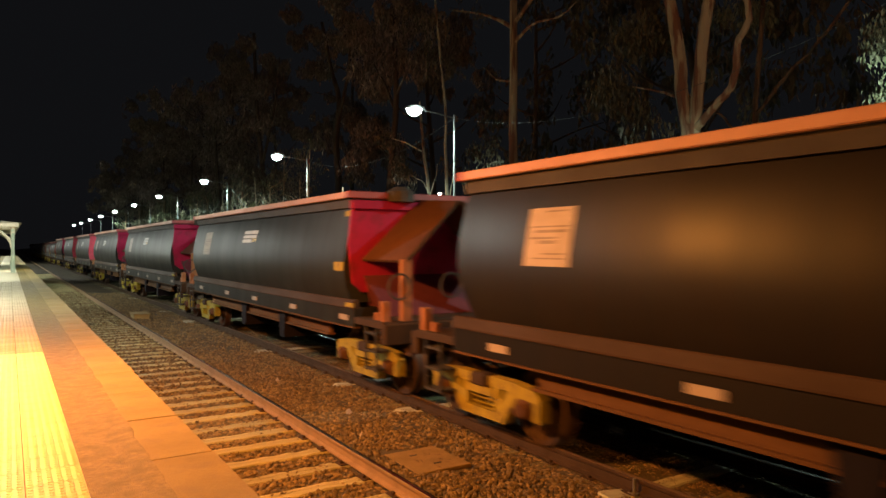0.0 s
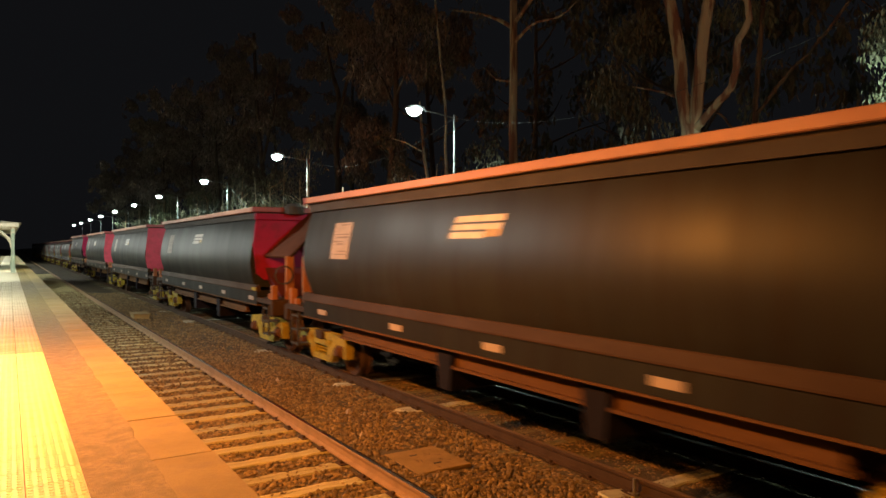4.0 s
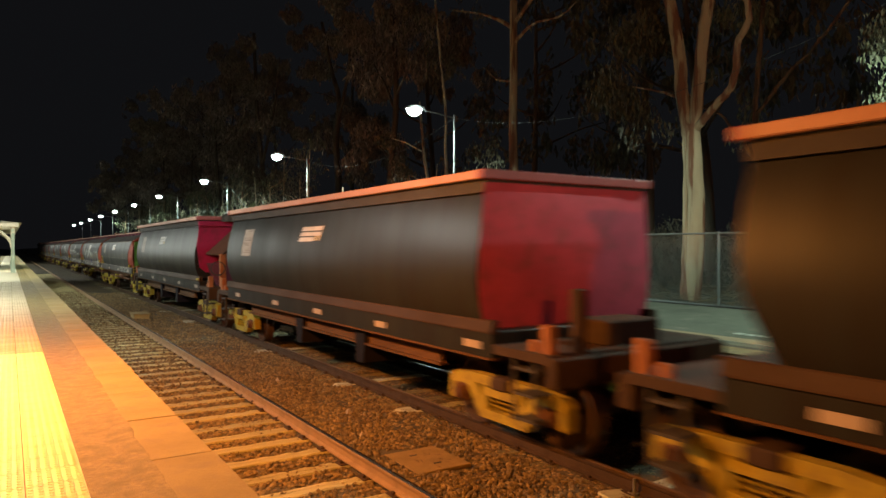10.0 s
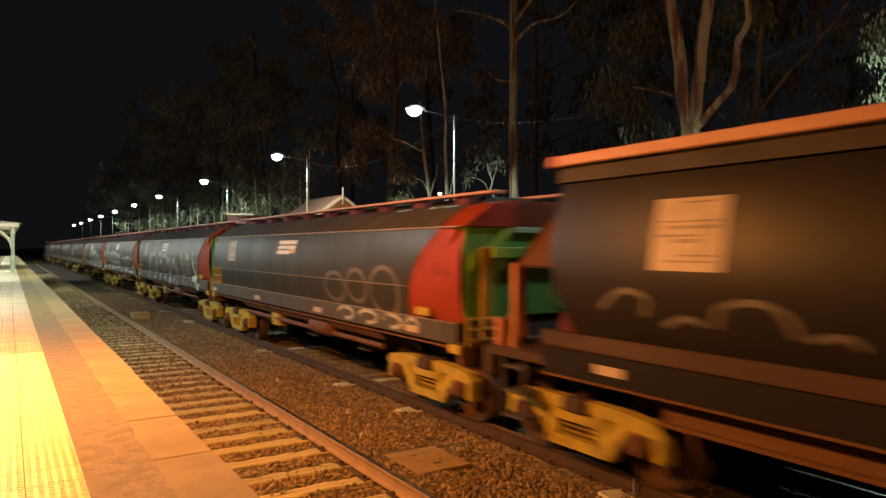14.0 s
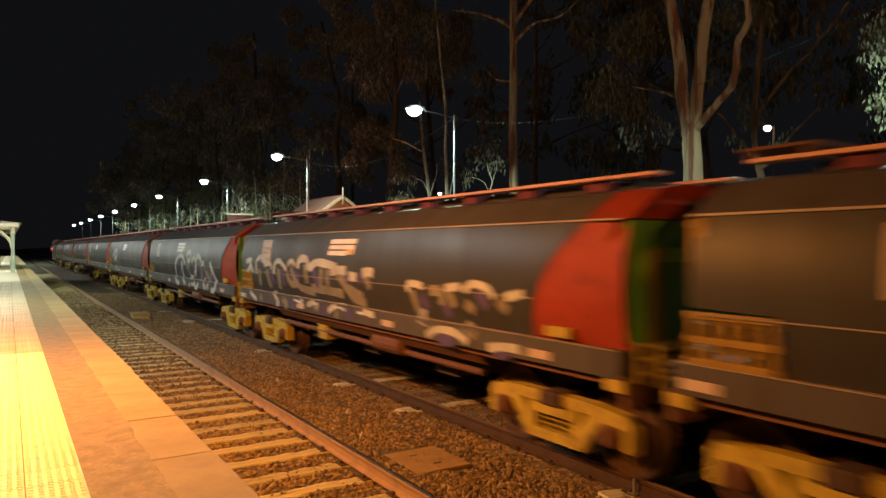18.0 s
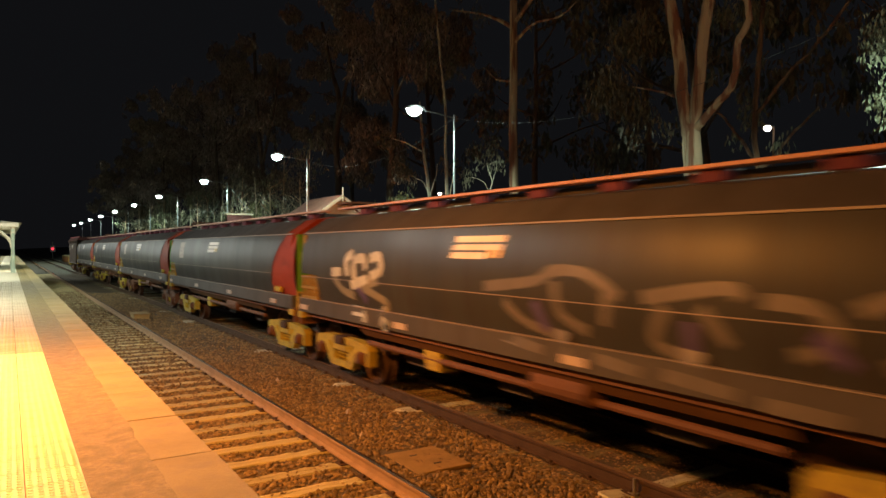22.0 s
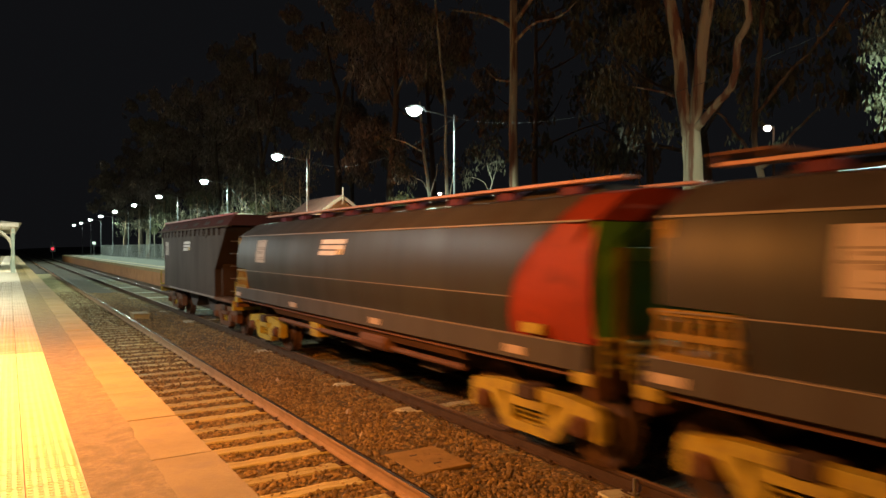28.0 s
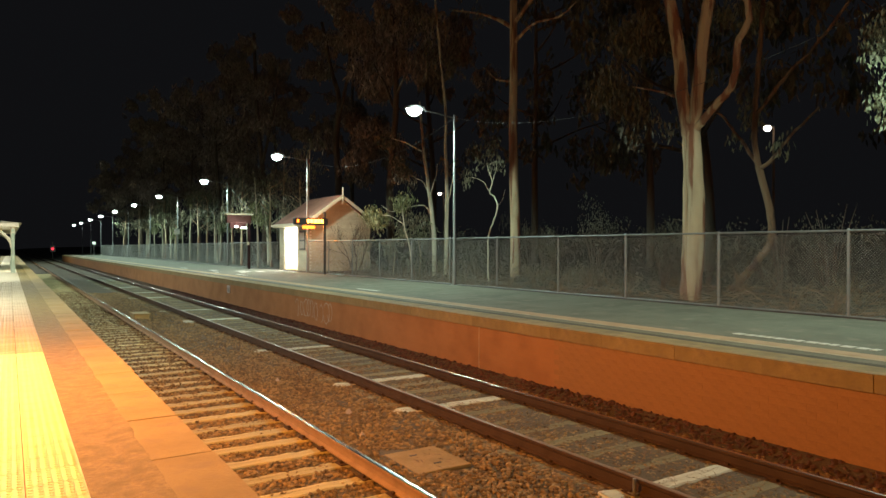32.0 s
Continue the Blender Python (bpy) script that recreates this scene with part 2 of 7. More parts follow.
M["board"] = material("cream_weatherboard", (0.46, 0.41, 0.30), 0.7, second=(0.36, 0.32, 0.23), grain=20, blotch=2.5, bump=0.1, stretch=(1, 0.3, 1), per_piece=0.08)
M["trim"] = material("cream_trim_paint", (0.66, 0.58, 0.43), 0.6, second=(0.55, 0.47, 0.33), grain=20, blotch=3, bump=0.05)
M["roof"] = material("dull_red_corrugated_iron", (0.27, 0.12, 0.085), 0.55, second=(0.19, 0.085, 0.06), grain=12, blotch=1.5, bump=0.08)
M["white_wall"] = material("white_painted_room", (0.8, 0.8, 0.76), 0.7, second=(0.74, 0.74, 0.7), grain=10, blotch=2, bump=0.03)
M["sign_dark"] = material("dark_sign_case", (0.05, 0.035, 0.03), 0.5, second=(0.03, 0.025, 0.022), grain=15, blotch=3, bump=0.03)
M["maroon"] = material("maroon_sign_case", (0.022, 0.009, 0.009), 0.85, second=(0.016, 0.007, 0.007), grain=15, blotch=3, bump=0.03, spec=0.15)
# lighter copy of the maroon, with lamplight on the sign case painted in
M["maroon_lit"] = material("lamplit_maroon_sign_paint", (0.075, 0.018, 0.014), 0.7, second=(0.055, 0.013, 0.010), grain=15, blotch=3, bump=0.03)
M["plate"] = material("rusty_pit_cover", (0.25, 0.165, 0.045), 0.85, second=(0.17, 0.108, 0.03), grain=25, blotch=4, bump=0.3)
# paler leaf copy: lamp glow on the far crowns is put into its colour
M["leaf_far"] = material("brightened_gum_leaf", (0.25, 0.20, 0.165), 0.7, second=(0.18, 0.14, 0.115), grain=3, blotch=0.4, bump=0, per_piece=0.45, islands=True)
# pinker, lighter red: white lamplight on the bulged ends put into the paint
M["red_lit"] = material("lit_red_end_paint", (0.56, 0.072, 0.115), 0.6, second=(0.42, 0.052, 0.08), grain=9, blotch=1.8, bump=0.06, dirt=(0.29, 0.058, 0.07), dirt_amount=0.4, spec=0.2)
M["bark_brown"] = material("brown_gum_bark", (0.20, 0.125, 0.07), 0.9, second=(0.12, 0.068, 0.038), grain=4, blotch=0.8, bump=0.4, bump_scale=14, stretch=(2.0, 2.0, 0.22), dirt=(0.0743, 0.0378, 0.0216), dirt_amount=0.45, dirt_edge=0.07)
M["dull_yellow"] = material("grimy_yellow_paint", (0.24, 0.155, 0.022), 0.7, second=(0.15, 0.09, 0.016), grain=14, blotch=3, bump=0.1, spec=0.2)
M["slope_brown"] = material("rust_brown_slope_paint", (0.11, 0.052, 0.034), 0.7, second=(0.075, 0.034, 0.022), grain=8, blotch=1.5, bump=0.08, spec=0.12)
# copy of the grey paint, darkened as if less lamplight reached it
M["body_dim"] = material("dimmed_wagon_paint", (0.0165, 0.0145, 0.0135), 0.40, second=(0.012, 0.0105, 0.0095), grain=5, blotch=0.9, bump=0.07, bump_scale=3, stretch=(1, 2.6, 0.22), dirt=(0.016, 0.012, 0.010), dirt_amount=0.5, spec=0.14)
M["roof_red"] = material("dull_red_roof_paint", (0.062, 0.014, 0.011), 0.6, second=(0.042, 0.010, 0.008), grain=12, blotch=1.2, bump=0.06, stretch=(1, 0.5, 1), spec=0.15)
M["post_red"] = material("amber_brown_paint", (0.353, 0.154, 0.0691), 0.65, second=(0.246, 0.0998, 0.0461), grain=14, blotch=2, bump=0.08, spec=0.2)
M["ledge"] = material("dusty_ledge_paint", (0.235, 0.20, 0.175), 0.5, second=(0.15, 0.125, 0.105), grain=10, blotch=1.2, bump=0.05, stretch=(1, 0.6, 1), spec=0.3)
M["post_green"] = material("pale_green_post_paint", (0.40, 0.46, 0.34), 0.6, second=(0.3, 0.36, 0.26), grain=20, blotch=3, bump=0.05)
M["lamp_case"] = material("grey_lamp_case", (0.30, 0.31, 0.31), 0.5, 0.3, grain=15, blotch=3, bump=0.03)
M["plastic_black"] = material("black_cable", (0.03, 0.03, 0.03), 0.6, grain=15, blotch=3, bump=0)
M["glow_mercury"] = glow("mercury_lens", (0.80, 1.0, 0.93), 42)
M["glow_sodium"] = glow("sodium_lens", (1.0, 0.55, 0.15), 40)
M["glow_cool"] = glow("white_lens", (0.95, 1.0, 0.97), 30)
M["glow_tube"] = glow("fluorescent_tube", (1.0, 1.0, 0.9), 22)
M["glow_led"] = glow("orange_led", (1.0, 0.2, 0.015), 5.0)
M["glow_led_hot"] = glow("yellow_led", (1.0, 0.30, 0.035), 16)
M["glow_red"] = glow("red_signal_lens", (1.0, 0.03, 0.06), 2.0)
M["glow_house"] = glow("distant_lamp", (1.0, 0.82, 0.66), 30)


# ======== building tools ========
class Shape:
    """Collects vertices and faces of one mesh."""

    def __init__(self):
        self.v, self.f = [], []

    def add(self, verts, faces):
        n = len(self.v)
        self.v.extend(tuple(p) for p in verts)
        self.f.extend(tuple(n + i for i in q) for q in faces)
        return self

    def box(self, x0, x1, y0, y1, z0, z1, c=0.0):
        """A box with chamfered upright and long edges where c is given."""
        if c <= 0:
            v = [(x, y, z) for z in (z0, z1) for x, y in ((x0, y0), (x1, y0), (x1, y1), (x0, y1))]
            return self.add(v, [(3, 2, 1, 0), (4, 5, 6, 7), (0, 1, 5, 4), (1, 2, 6, 5), (2, 3, 7, 6), (3, 0, 4, 7)])
        rings = []
        for z, i in ((z0, c), (z0 + c, 0), (z1 - c, 0), (z1, c)):
            a0, a1, b0, b1 = x0 + i, x1 - i, y0 + i, y1 - i
            rings += [(a0 + c, b0, z), (a1 - c, b0, z), (a1, b0 + c, z), (a1, b1 - c, z), (a1 - c, b1, z), (a0 + c, b1, z), (a0, b1 - c, z), (a0, b0 + c, z)]
        faces = [tuple(range(7, -1, -1)), tuple(range(24, 32))]
        for k in range(3):
            for i in range(8):
                j = (i + 1) % 8
                faces.append((8 * k + i, 8 * k + j, 8 * k + 8 + j, 8 * k + 8 + i))
        return self.add(rings, faces)

    def prism_y(self, section, y0, y1, caps=True):
        """An (x, z) outline drawn along y; counter-clockwise seen from -y."""
        n = len(section)
        v = [(x, y0, z) for x, z in section] + [(x, y1, z) for x, z in section]
        f = [(i, (i + 1) % n, n + (i + 1) % n, n + i) for i in range(n)]
        if caps:
            f += [tuple(range(n - 1, -1, -1)), tuple(range(n, 2 * n))]
        return self.add(v, f)

    def prism_x(self, outline, x0, x1):
        """A (y, z) outline drawn along x."""
        n = len(outline)
        v = [(x0, y, z) for y, z in outline] + [(x1, y, z) for y, z in outline]
        f = [(i, (i + 1) % n, n + (i + 1) % n, n + i) for i in range(n)] + [tuple(range(n - 1, -1, -1)), tuple(range(n, 2 * n))]
        return self.add(v, f)

    def tube(self, path, radii, n=8, caps=True):
        pts = [Vector(p) for p in path]
        if not hasattr(radii, "__len__"):
            radii = [radii] * len(pts)
        v = []
        side = None
        for i, p in enumerate(pts):
            d = (pts[min(i + 1, len(pts) - 1)] - pts[max(i - 1, 0)]).normalized()
            if side is None:
                side = d.cross(Vector((0, 0, 1)) if abs(d.z) < 0.9 else Vector((1, 0, 0))).normalized()
            side = (side - d * side.dot(d)).normalized()
            up = d.cross(side)
            for k in range(n):
                a = 2 * math.pi * k / n
                v.append(p + (side * math.cos(a) + up * math.sin(a)) * radii[i])
        f = []
        for i in range(len(pts) - 1):
            for k in range(n):
                j = (k + 1) % n
                f.append((n * i + k, n * i + j, n * i + n + j, n * i + n + k))
        if caps:
            f += [tuple(range(n - 1, -1, -1)), tuple(range(n * (len(pts) - 1), n * len(pts)))]
        return self.add(v, f)

    def lathe_x(self, profile, n=24):
        """A (x, radius) profile turned round the x axis."""
        v = [(x, r * math.cos(2 * math.pi * k / n), r * math.sin(2 * math.pi * k / n)) for x, r in profile for k in range(n)]
        f = [(n * i + k, n * i + (k + 1) % n, n * i + n + (k + 1) % n, n * i + n + k) for i in range(len(profile) - 1) for k in range(n)]
        return self.add(v, f)

    def ribbon(self, points, width, surface, lift):
        """A painted stroke along (y, z) points on a wagon's side."""
        v, f = [], []
        for i, (y, z) in enumerate(points):
            a, b = points[max(i - 1, 0)], points[min(i + 1, len(points) - 1)]
            dy, dz = b[0] - a[0], b[1] - a[1]
            d = math.hypot(dy, dz) or 1.0
            w = width * (0.93 + 0.07 * math.sin(i * 0.7)) / 2
            for s in (-1, 1):
                yy, zz = y - s * dz / d * w, z + s * dy / d * w
                v.append((surface(zz) - lift, yy, zz))
        for i in range(len(points) - 1):
            f.append((2 * i, 2 * i + 1, 2 * i + 3, 2 * i + 2))
        return self.add(v, f)

    def mesh(self, name, mat, smooth=False):
        me = bpy.data.meshes.new(name)
        me.from_pydata([tuple(p) for p in self.v], [], self.f)
        bm = bmesh.new()
        bm.from_mesh(me)
        bmesh.ops.recalc_face_normals(bm, faces=bm.faces)
        bm.to_mesh(me)
        bm.free()
        me.materials.append(mat)
        if smooth:
            me.shade_smooth()
            me.set_sharp_from_angle(angle=radians(38))
        return me


def part(name, shape, mat, parent, label="", smooth=False):
    me = shape if isinstance(shape, bpy.types.Mesh) else shape.mesh(name, mat, smooth)
    ob = new(name, me)
    ob.parent = parent
    if label:
        ob["label"] = label
    return ob


def thing(name, label, category, at=(0, 0, 0), group="", kind=""):
    ob = new(name)
    ob.location = at
    return tagged(ob, label, category, group, kind)


def single(name, shape, mat, label="", category="", group="", kind="", at=(0, 0, 0), smooth=False):
    ob = new(name, shape if isinstance(shape, bpy.types.Mesh) else shape.mesh(name, mat, smooth))
    ob.location = at
    return tagged(ob, label, category, group, kind)


rnd = random.Random(7)

# ======== the ground, tracks and platforms ========
RAILS = ((1.78, 3.38), (5.43, 7.03))
NEAR_EDGE, FAR_EDGE, FENCE = 1.15, 7.75, 13.6
BED = -0.20


def ground():
    xs = [-600, -60, -8, 0.9, 1.25, 7.7, 7.9, 13.4, 14.2, 15.5, 17, 19, 22, 26, 32, 45, 70, 150, 600]
    zs = [1.5, 0.9, 0.6, -0.3, -0.32, -0.32, -0.1, 0.8, 0.92, 0.97, 1.0, 1.05, 1.1, 1.3, 1.6, 2.2, 3.0, 5.0, 9.0]
    ys = [-500, -60, -10] + [0 + 1.0 * i for i in range(60)] + [60 + 8 * i for i in range(16)] + [200, 260, 400, 900]
    s = Shape()
    v = []
    for y in ys:
        for x, z in zip(xs, zs):
            h = 0.0
            if x > 14:
                h = 0.16 * noise.noise((x * 0.5, y * 0.45, 0)) + 0.07 * noise.noise((x * 1.7, y * 1.9, 4))
            v.append((x, y, z + h))
    n = len(xs)
    s.add(v, [(n * j + i, n * j + i + 1, n * j + n + i + 1, n * j + n + i) for j in range(len(ys) - 1) for i in range(n - 1)])
    single("ground", s, M["dirt"], "dark dry earth beside the railway at night", "ground", kind="structure", smooth=True)
    # the bed of crushed stone under both tracks
    bed_x = [1.16, 1.5, 1.9, 3.3, 3.75, 4.15, 4.6, 5.0, 5.4, 5.52, 5.9, 6.3, 6.7, 6.93, 7.0, 7.3, 7.55, 7.74]
    bed_z = [-0.22, -0.20, -0.195, -0.195, -0.155, -0.19, -0.21, -0.165, -0.175, -0.172, -0.171, -0.173, -0.171, -0.172, -0.178, -0.12, -0.04, 0.0]
    ys = [-40, -10] + [0.15 * i for i in range(200)] + [30 + 3 * i for i in range(60)] + [300, 700]
    v = [(x, y, z + 0.012 * noise.noise((x * 4, y * 4, 1)) + (0.02 if 4 < x < 5 else 0.008) * noise.noise((x, y, 7))) for y in ys for x, z in zip(bed_x, bed_z)]
    n = len(bed_x)
    b = Shape().add(v, [(n * j + i, n * j + i + 1, n * j + n + i + 1, n * j + n + i) for j in range(len(ys) - 1) for i in range(n - 1)])
    single("track_bed", b, M["ballast"], "brown crushed-stone bed under two railway tracks", "track bed", kind="structure", smooth=True)


def stones(name, count, area, size, mat, faces, height, label):
    """Loose stones, joined into one mesh."""
    if faces == 20:
        bm = bmesh.new()
        bmesh.ops.create_icosphere(bm, subdivisions=1, radius=1)
        base = np.array([v.co[:] for v in bm.verts])
        tri = np.array([[v.index for v in f.verts] for f in bm.faces])
        bm.free()
    else:
        base = np.array([(1, 0, 0), (-1, 0, 0), (0, 1, 0), (0, -1, 0), (0, 0, 1), (0, 0, -1)], float)
        tri = np.array([(0, 2, 4), (2, 1, 4), (1, 3, 4), (3, 0, 4), (2, 0, 5), (1, 2, 5), (3, 1, 5), (0, 3, 5)])
    rs = np.random.RandomState(count)
    x0, x1, y0, y1 = area
    P = np.stack([rs.uniform(x0, x1, count), rs.uniform(y0, y1, count), np.zeros(count)], 1)
    keep = np.ones(count, bool)
    for pair in RAILS:
        for r in pair:
            keep &= np.abs(P[:, 0] - r) > 0.085
    keep &= ~((P[:, 0] > 3.80) & (P[:, 0] < 4.62) & (P[:, 1] > 6.5) & (P[:, 1] < 7.5))
    P = P[keep]
    k = len(P)
    P[:, 2] = height(P[:, 0])
    R = rs.uniform(0.5, 1.0, (k, 1)) ** 1.5 * size
    dims = R * rs.uniform(0.6, 1.15, (k, 3))
    dims[:, 2] *= 0.75
    jag = 1 + rs.uniform(-0.28, 0.28, (k, len(base), 3))
    V = base[None] * dims[:, None, :] * jag
    a = rs.uniform(0, 6.28, k)
    ca, sa = np.cos(a)[:, None], np.sin(a)[:, None]
    V = np.stack([V[..., 0] * ca - V[..., 1] * sa, V[..., 0] * sa + V[..., 1] * ca, V[..., 2]], 2) + P[:, None, :]
    T = tri[None] + (np.arange(k) * len(base))[:, None, None]
    me = bpy.data.meshes.new(name)
    me.from_pydata(V.reshape(-1, 3), [], T.reshape(-1, 3))
    me.materials.append(mat)
    single(name, me, mat, label, "gravel", kind="stuff")


def bed_height(x):
    return np.interp(x, [1.2, 1.5, 1.9, 3.3, 3.42, 3.75, 4.15, 4.6, 5.0, 5.4, 6.2, 7.0, 7.3, 7.55, 7.74],
                     [-0.215, -0.2, -0.192, -0.192, -0.165, -0.148, -0.185, -0.205, -0.16, -0.18, -0.184, -0.185, -0.12, -0.04, 0.0])


def sleeper_height(x):
    return np.full(len(x), -0.163)


def rails():
    sec = [(-0.07, -0.155), (0.07, -0.155), (0.07, -0.142), (0.018, -0.122), (0.012, -0.05), (0.036, -0.034), (0.036, -0.004), (0.03, 0.0),
           (-0.03, 0.0), (-0.036, -0.004), (-0.036, -0.034), (-0.012, -0.05), (-0.018, -0.122), (-0.07, -0.142)]
    for pair in RAILS:
        for x in pair:
            r = thing("rail", "rusty steel rail with a polished running top", "rail", (x, 0, 0), "running rails", "structure")
            part("rail_web", Shape().prism_y(sec, -30, 600), M["rail_near" if x < 4 else "rail"], r)
            part("running_surface", Shape().prism_y([(-0.029, 0.0005), (0.029, 0.0005)] + [(0.029 - 0.0058 * k, 0.005 - 0.0042 * (1 - 0.2 * k) ** 2) for k in range(11)], -30, 600), M["rail_top_dull" if 5 < x < 6 else "rail_top"], r, "worn running surface of the rail", True)


def sleeper_mesh(length, mat, seed=0):
    """A split and rounded timber: uneven long edges, a hollowed top."""
    r = random.Random(seed)
    v, n = [], 19
    for i in range(n):
        x = -length / 2 + length * i / (n - 1) + (r.uniform(-0.03, 0.03) if i in (0, n - 1) else 0)
        a, b = 0.112 + r.gauss(0, 0.008), 0.112 + r.gauss(0, 0.008)
        t = -0.158 + r.gauss(0, 0.004)
        m = r.uniform(-0.03, 0.03)
        v += [(x, -a, -0.27), (x, -a, t - 0.018), (x, -a + 0.016, t - 0.002), (x, m - 0.006, t), (x, m, t - r.uniform(0.002, 0.012)), (x, m + 0.006, t), (x, b - 0.016, t - 0.002), (x, b, t - 0.018), (x, b, -0.27)]
    f = [(9 * i + k, 9 * i + k + 1, 9 * i + 10 + k, 9 * i + 9 + k) for i in range(n - 1) for k in range(8)]
    return Shape().add(v, f + [tuple(range(8, -1, -1)), tuple(range(9 * (n - 1), 9 * n))]).mesh("sleeper", mat)


def sleepers():
    near = [sleeper_mesh(2.6, M["sleeper"], k) for k in range(7)]
    spike = Shape()
    for x in (-0.8, 0.8):
        for s in (-1, 1):
            spike.box(x + s * 0.085 - 0.02, x + s * 0.085 + 0.02, -0.03, 0.03, -0.156, -0.118, 0.006)
        spike.box(x - 0.13, x + 0.13, -0.09, 0.09, -0.158, -0.146, 0.003)
    spike = spike.mesh("rail_plate", M["rail"])
    cx = 2.58
    k = 0
    y = 6.76 - 0.6 * 28
    while y < 75:
        ob = new("sleeper", rnd.choice(near))
        ob.location = (cx + rnd.uniform(-0.03, 0.03), y + rnd.uniform(-0.02, 0.02), rnd.uniform(-0.012, 0.0) - float(np.interp(y, [8, 20], [0, 0.01])))
        ob.rotation_euler = (0, 0, rnd.uniform(-0.012, 0.012))
        tagged(ob, "weathered tan timber sleeper half sunk in crushed stone", "sleeper", "sleepers of the near track", "structure")
        if 3 < y < 30:
            part("rail_plate", spike, M["rail"], ob)
        y += 0.6
    old, fresh = sleeper_mesh(2.5, M["sleeper_old"], 8), sleeper_mesh(2.5, M["sleeper_new"], 9)
    cx = 6.226
    pale = (4.85, 9.15, 11.55, 16.3, 24.4, 28.6, 36.7, 41.0, 47.0, 58.0)
    for p in pale:
        ob = new("sleeper", fresh)
        ob.location = (cx, p, 0.008)
        tagged(ob, "pale new timber sleeper bedded in crushed stone", "sleeper", "pale sleepers of the far track", "structure")
        part("rail_plate", spike, M["rail"], ob)
    y = 4.85 - 0.61 * 23
    while y < 60:
        if all(abs(y - p) > 0.3 for p in pale):
            ob = new("sleeper", old)
            ob.location = (cx, y + rnd.uniform(-0.03, 0.03), rnd.uniform(-0.012, 0.002))
            tagged(ob, "grey old timber sleeper sunk in dirt and stone", "sleeper", "old sleepers of the far track", "structure")
            if y < 25:
                part("rail_plate", spike, M["rail"], ob)
        y += 0.61


def near_platform():
    p = thing("platform_near", "asphalt railway platform with a concrete edge", "platform", kind="structure")
    part("platform_body", Shape().box(-7, 1.10, -20, 128, -0.4, 0.985), M["coping_face"], p)
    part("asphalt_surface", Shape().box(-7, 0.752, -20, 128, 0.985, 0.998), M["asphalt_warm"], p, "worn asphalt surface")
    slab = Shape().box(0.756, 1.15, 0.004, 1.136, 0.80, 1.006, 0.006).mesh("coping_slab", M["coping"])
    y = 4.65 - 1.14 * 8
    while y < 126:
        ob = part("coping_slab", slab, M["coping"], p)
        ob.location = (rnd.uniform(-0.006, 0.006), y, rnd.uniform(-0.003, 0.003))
        y += 1.14
    # the chipped asphalt lip along the slabs
    lip, n = Shape(), 360
    v = []
    for k in range(n + 1):
        y = 2.0 + 0.1 * k
        d = 0.012 + 0.022 * noise.noise((y * 2.2, 0, 3)) + 0.016 * noise.noise((y * 9, 1, 3))
        v += [(0.60, y, 1.000), (0.752 + d, y, 1.0105), (0.757 + d, y, 1.004)]
    lip.add(v, [(3 * k + i, 3 * k + i + 1, 3 * k + i + 4, 3 * k + i + 3) for k in range(n) for i in (0, 1)])
    part("asphalt_lip", lip, M["asphalt_warm"], p, "chipped asphalt lip")
    # raised-dot tiles, two abreast
    t = Shape().box(0.003, 0.297, 0.003, 0.297, 0.99, 1.008, 0.003)
    for i in range(6):
        for j in range(6):
            cx, cy = 0.025 + 0.05 * i, 0.025 + 0.05 * j
            ring = [(cx + r * math.cos(a), cy + r * math.sin(a), z) for r, z in ((0.0175, 1.008), (0.012, 1.013)) for a in [k * math.pi / 3 for k in range(6)]]
            t.add(ring, [(k, (k + 1) % 6, 6 + (k + 1) % 6, 6 + k) for k in range(6)] + [tuple(range(6, 12))])
    tile, dull_tile = t.mesh("tactile_tile", M["tactile"]), t.mesh("tactile_tile", M["tactile_dull"])
    for j in range(-2, 98):
        for i in range(3):
            ob = part("tactile_tile", tile if j < 26 else dull_tile, M["tactile"], p)
            ob.location = (0.375 - 0.3 * (i + 1), 0.3 * j + 2.4, 0)
    part("tactile_strip", Shape().box(-0.525, 0.375, -20, 1.797, 0.99, 1.008), M["tactile"], p, "yellow raised-dot strip")
    part("tactile_strip", Shape().box(-0.525, 0.375, 31.8, 126, 0.99, 1.008), M["tactile_dull"], p, "dull raised-dot strip")


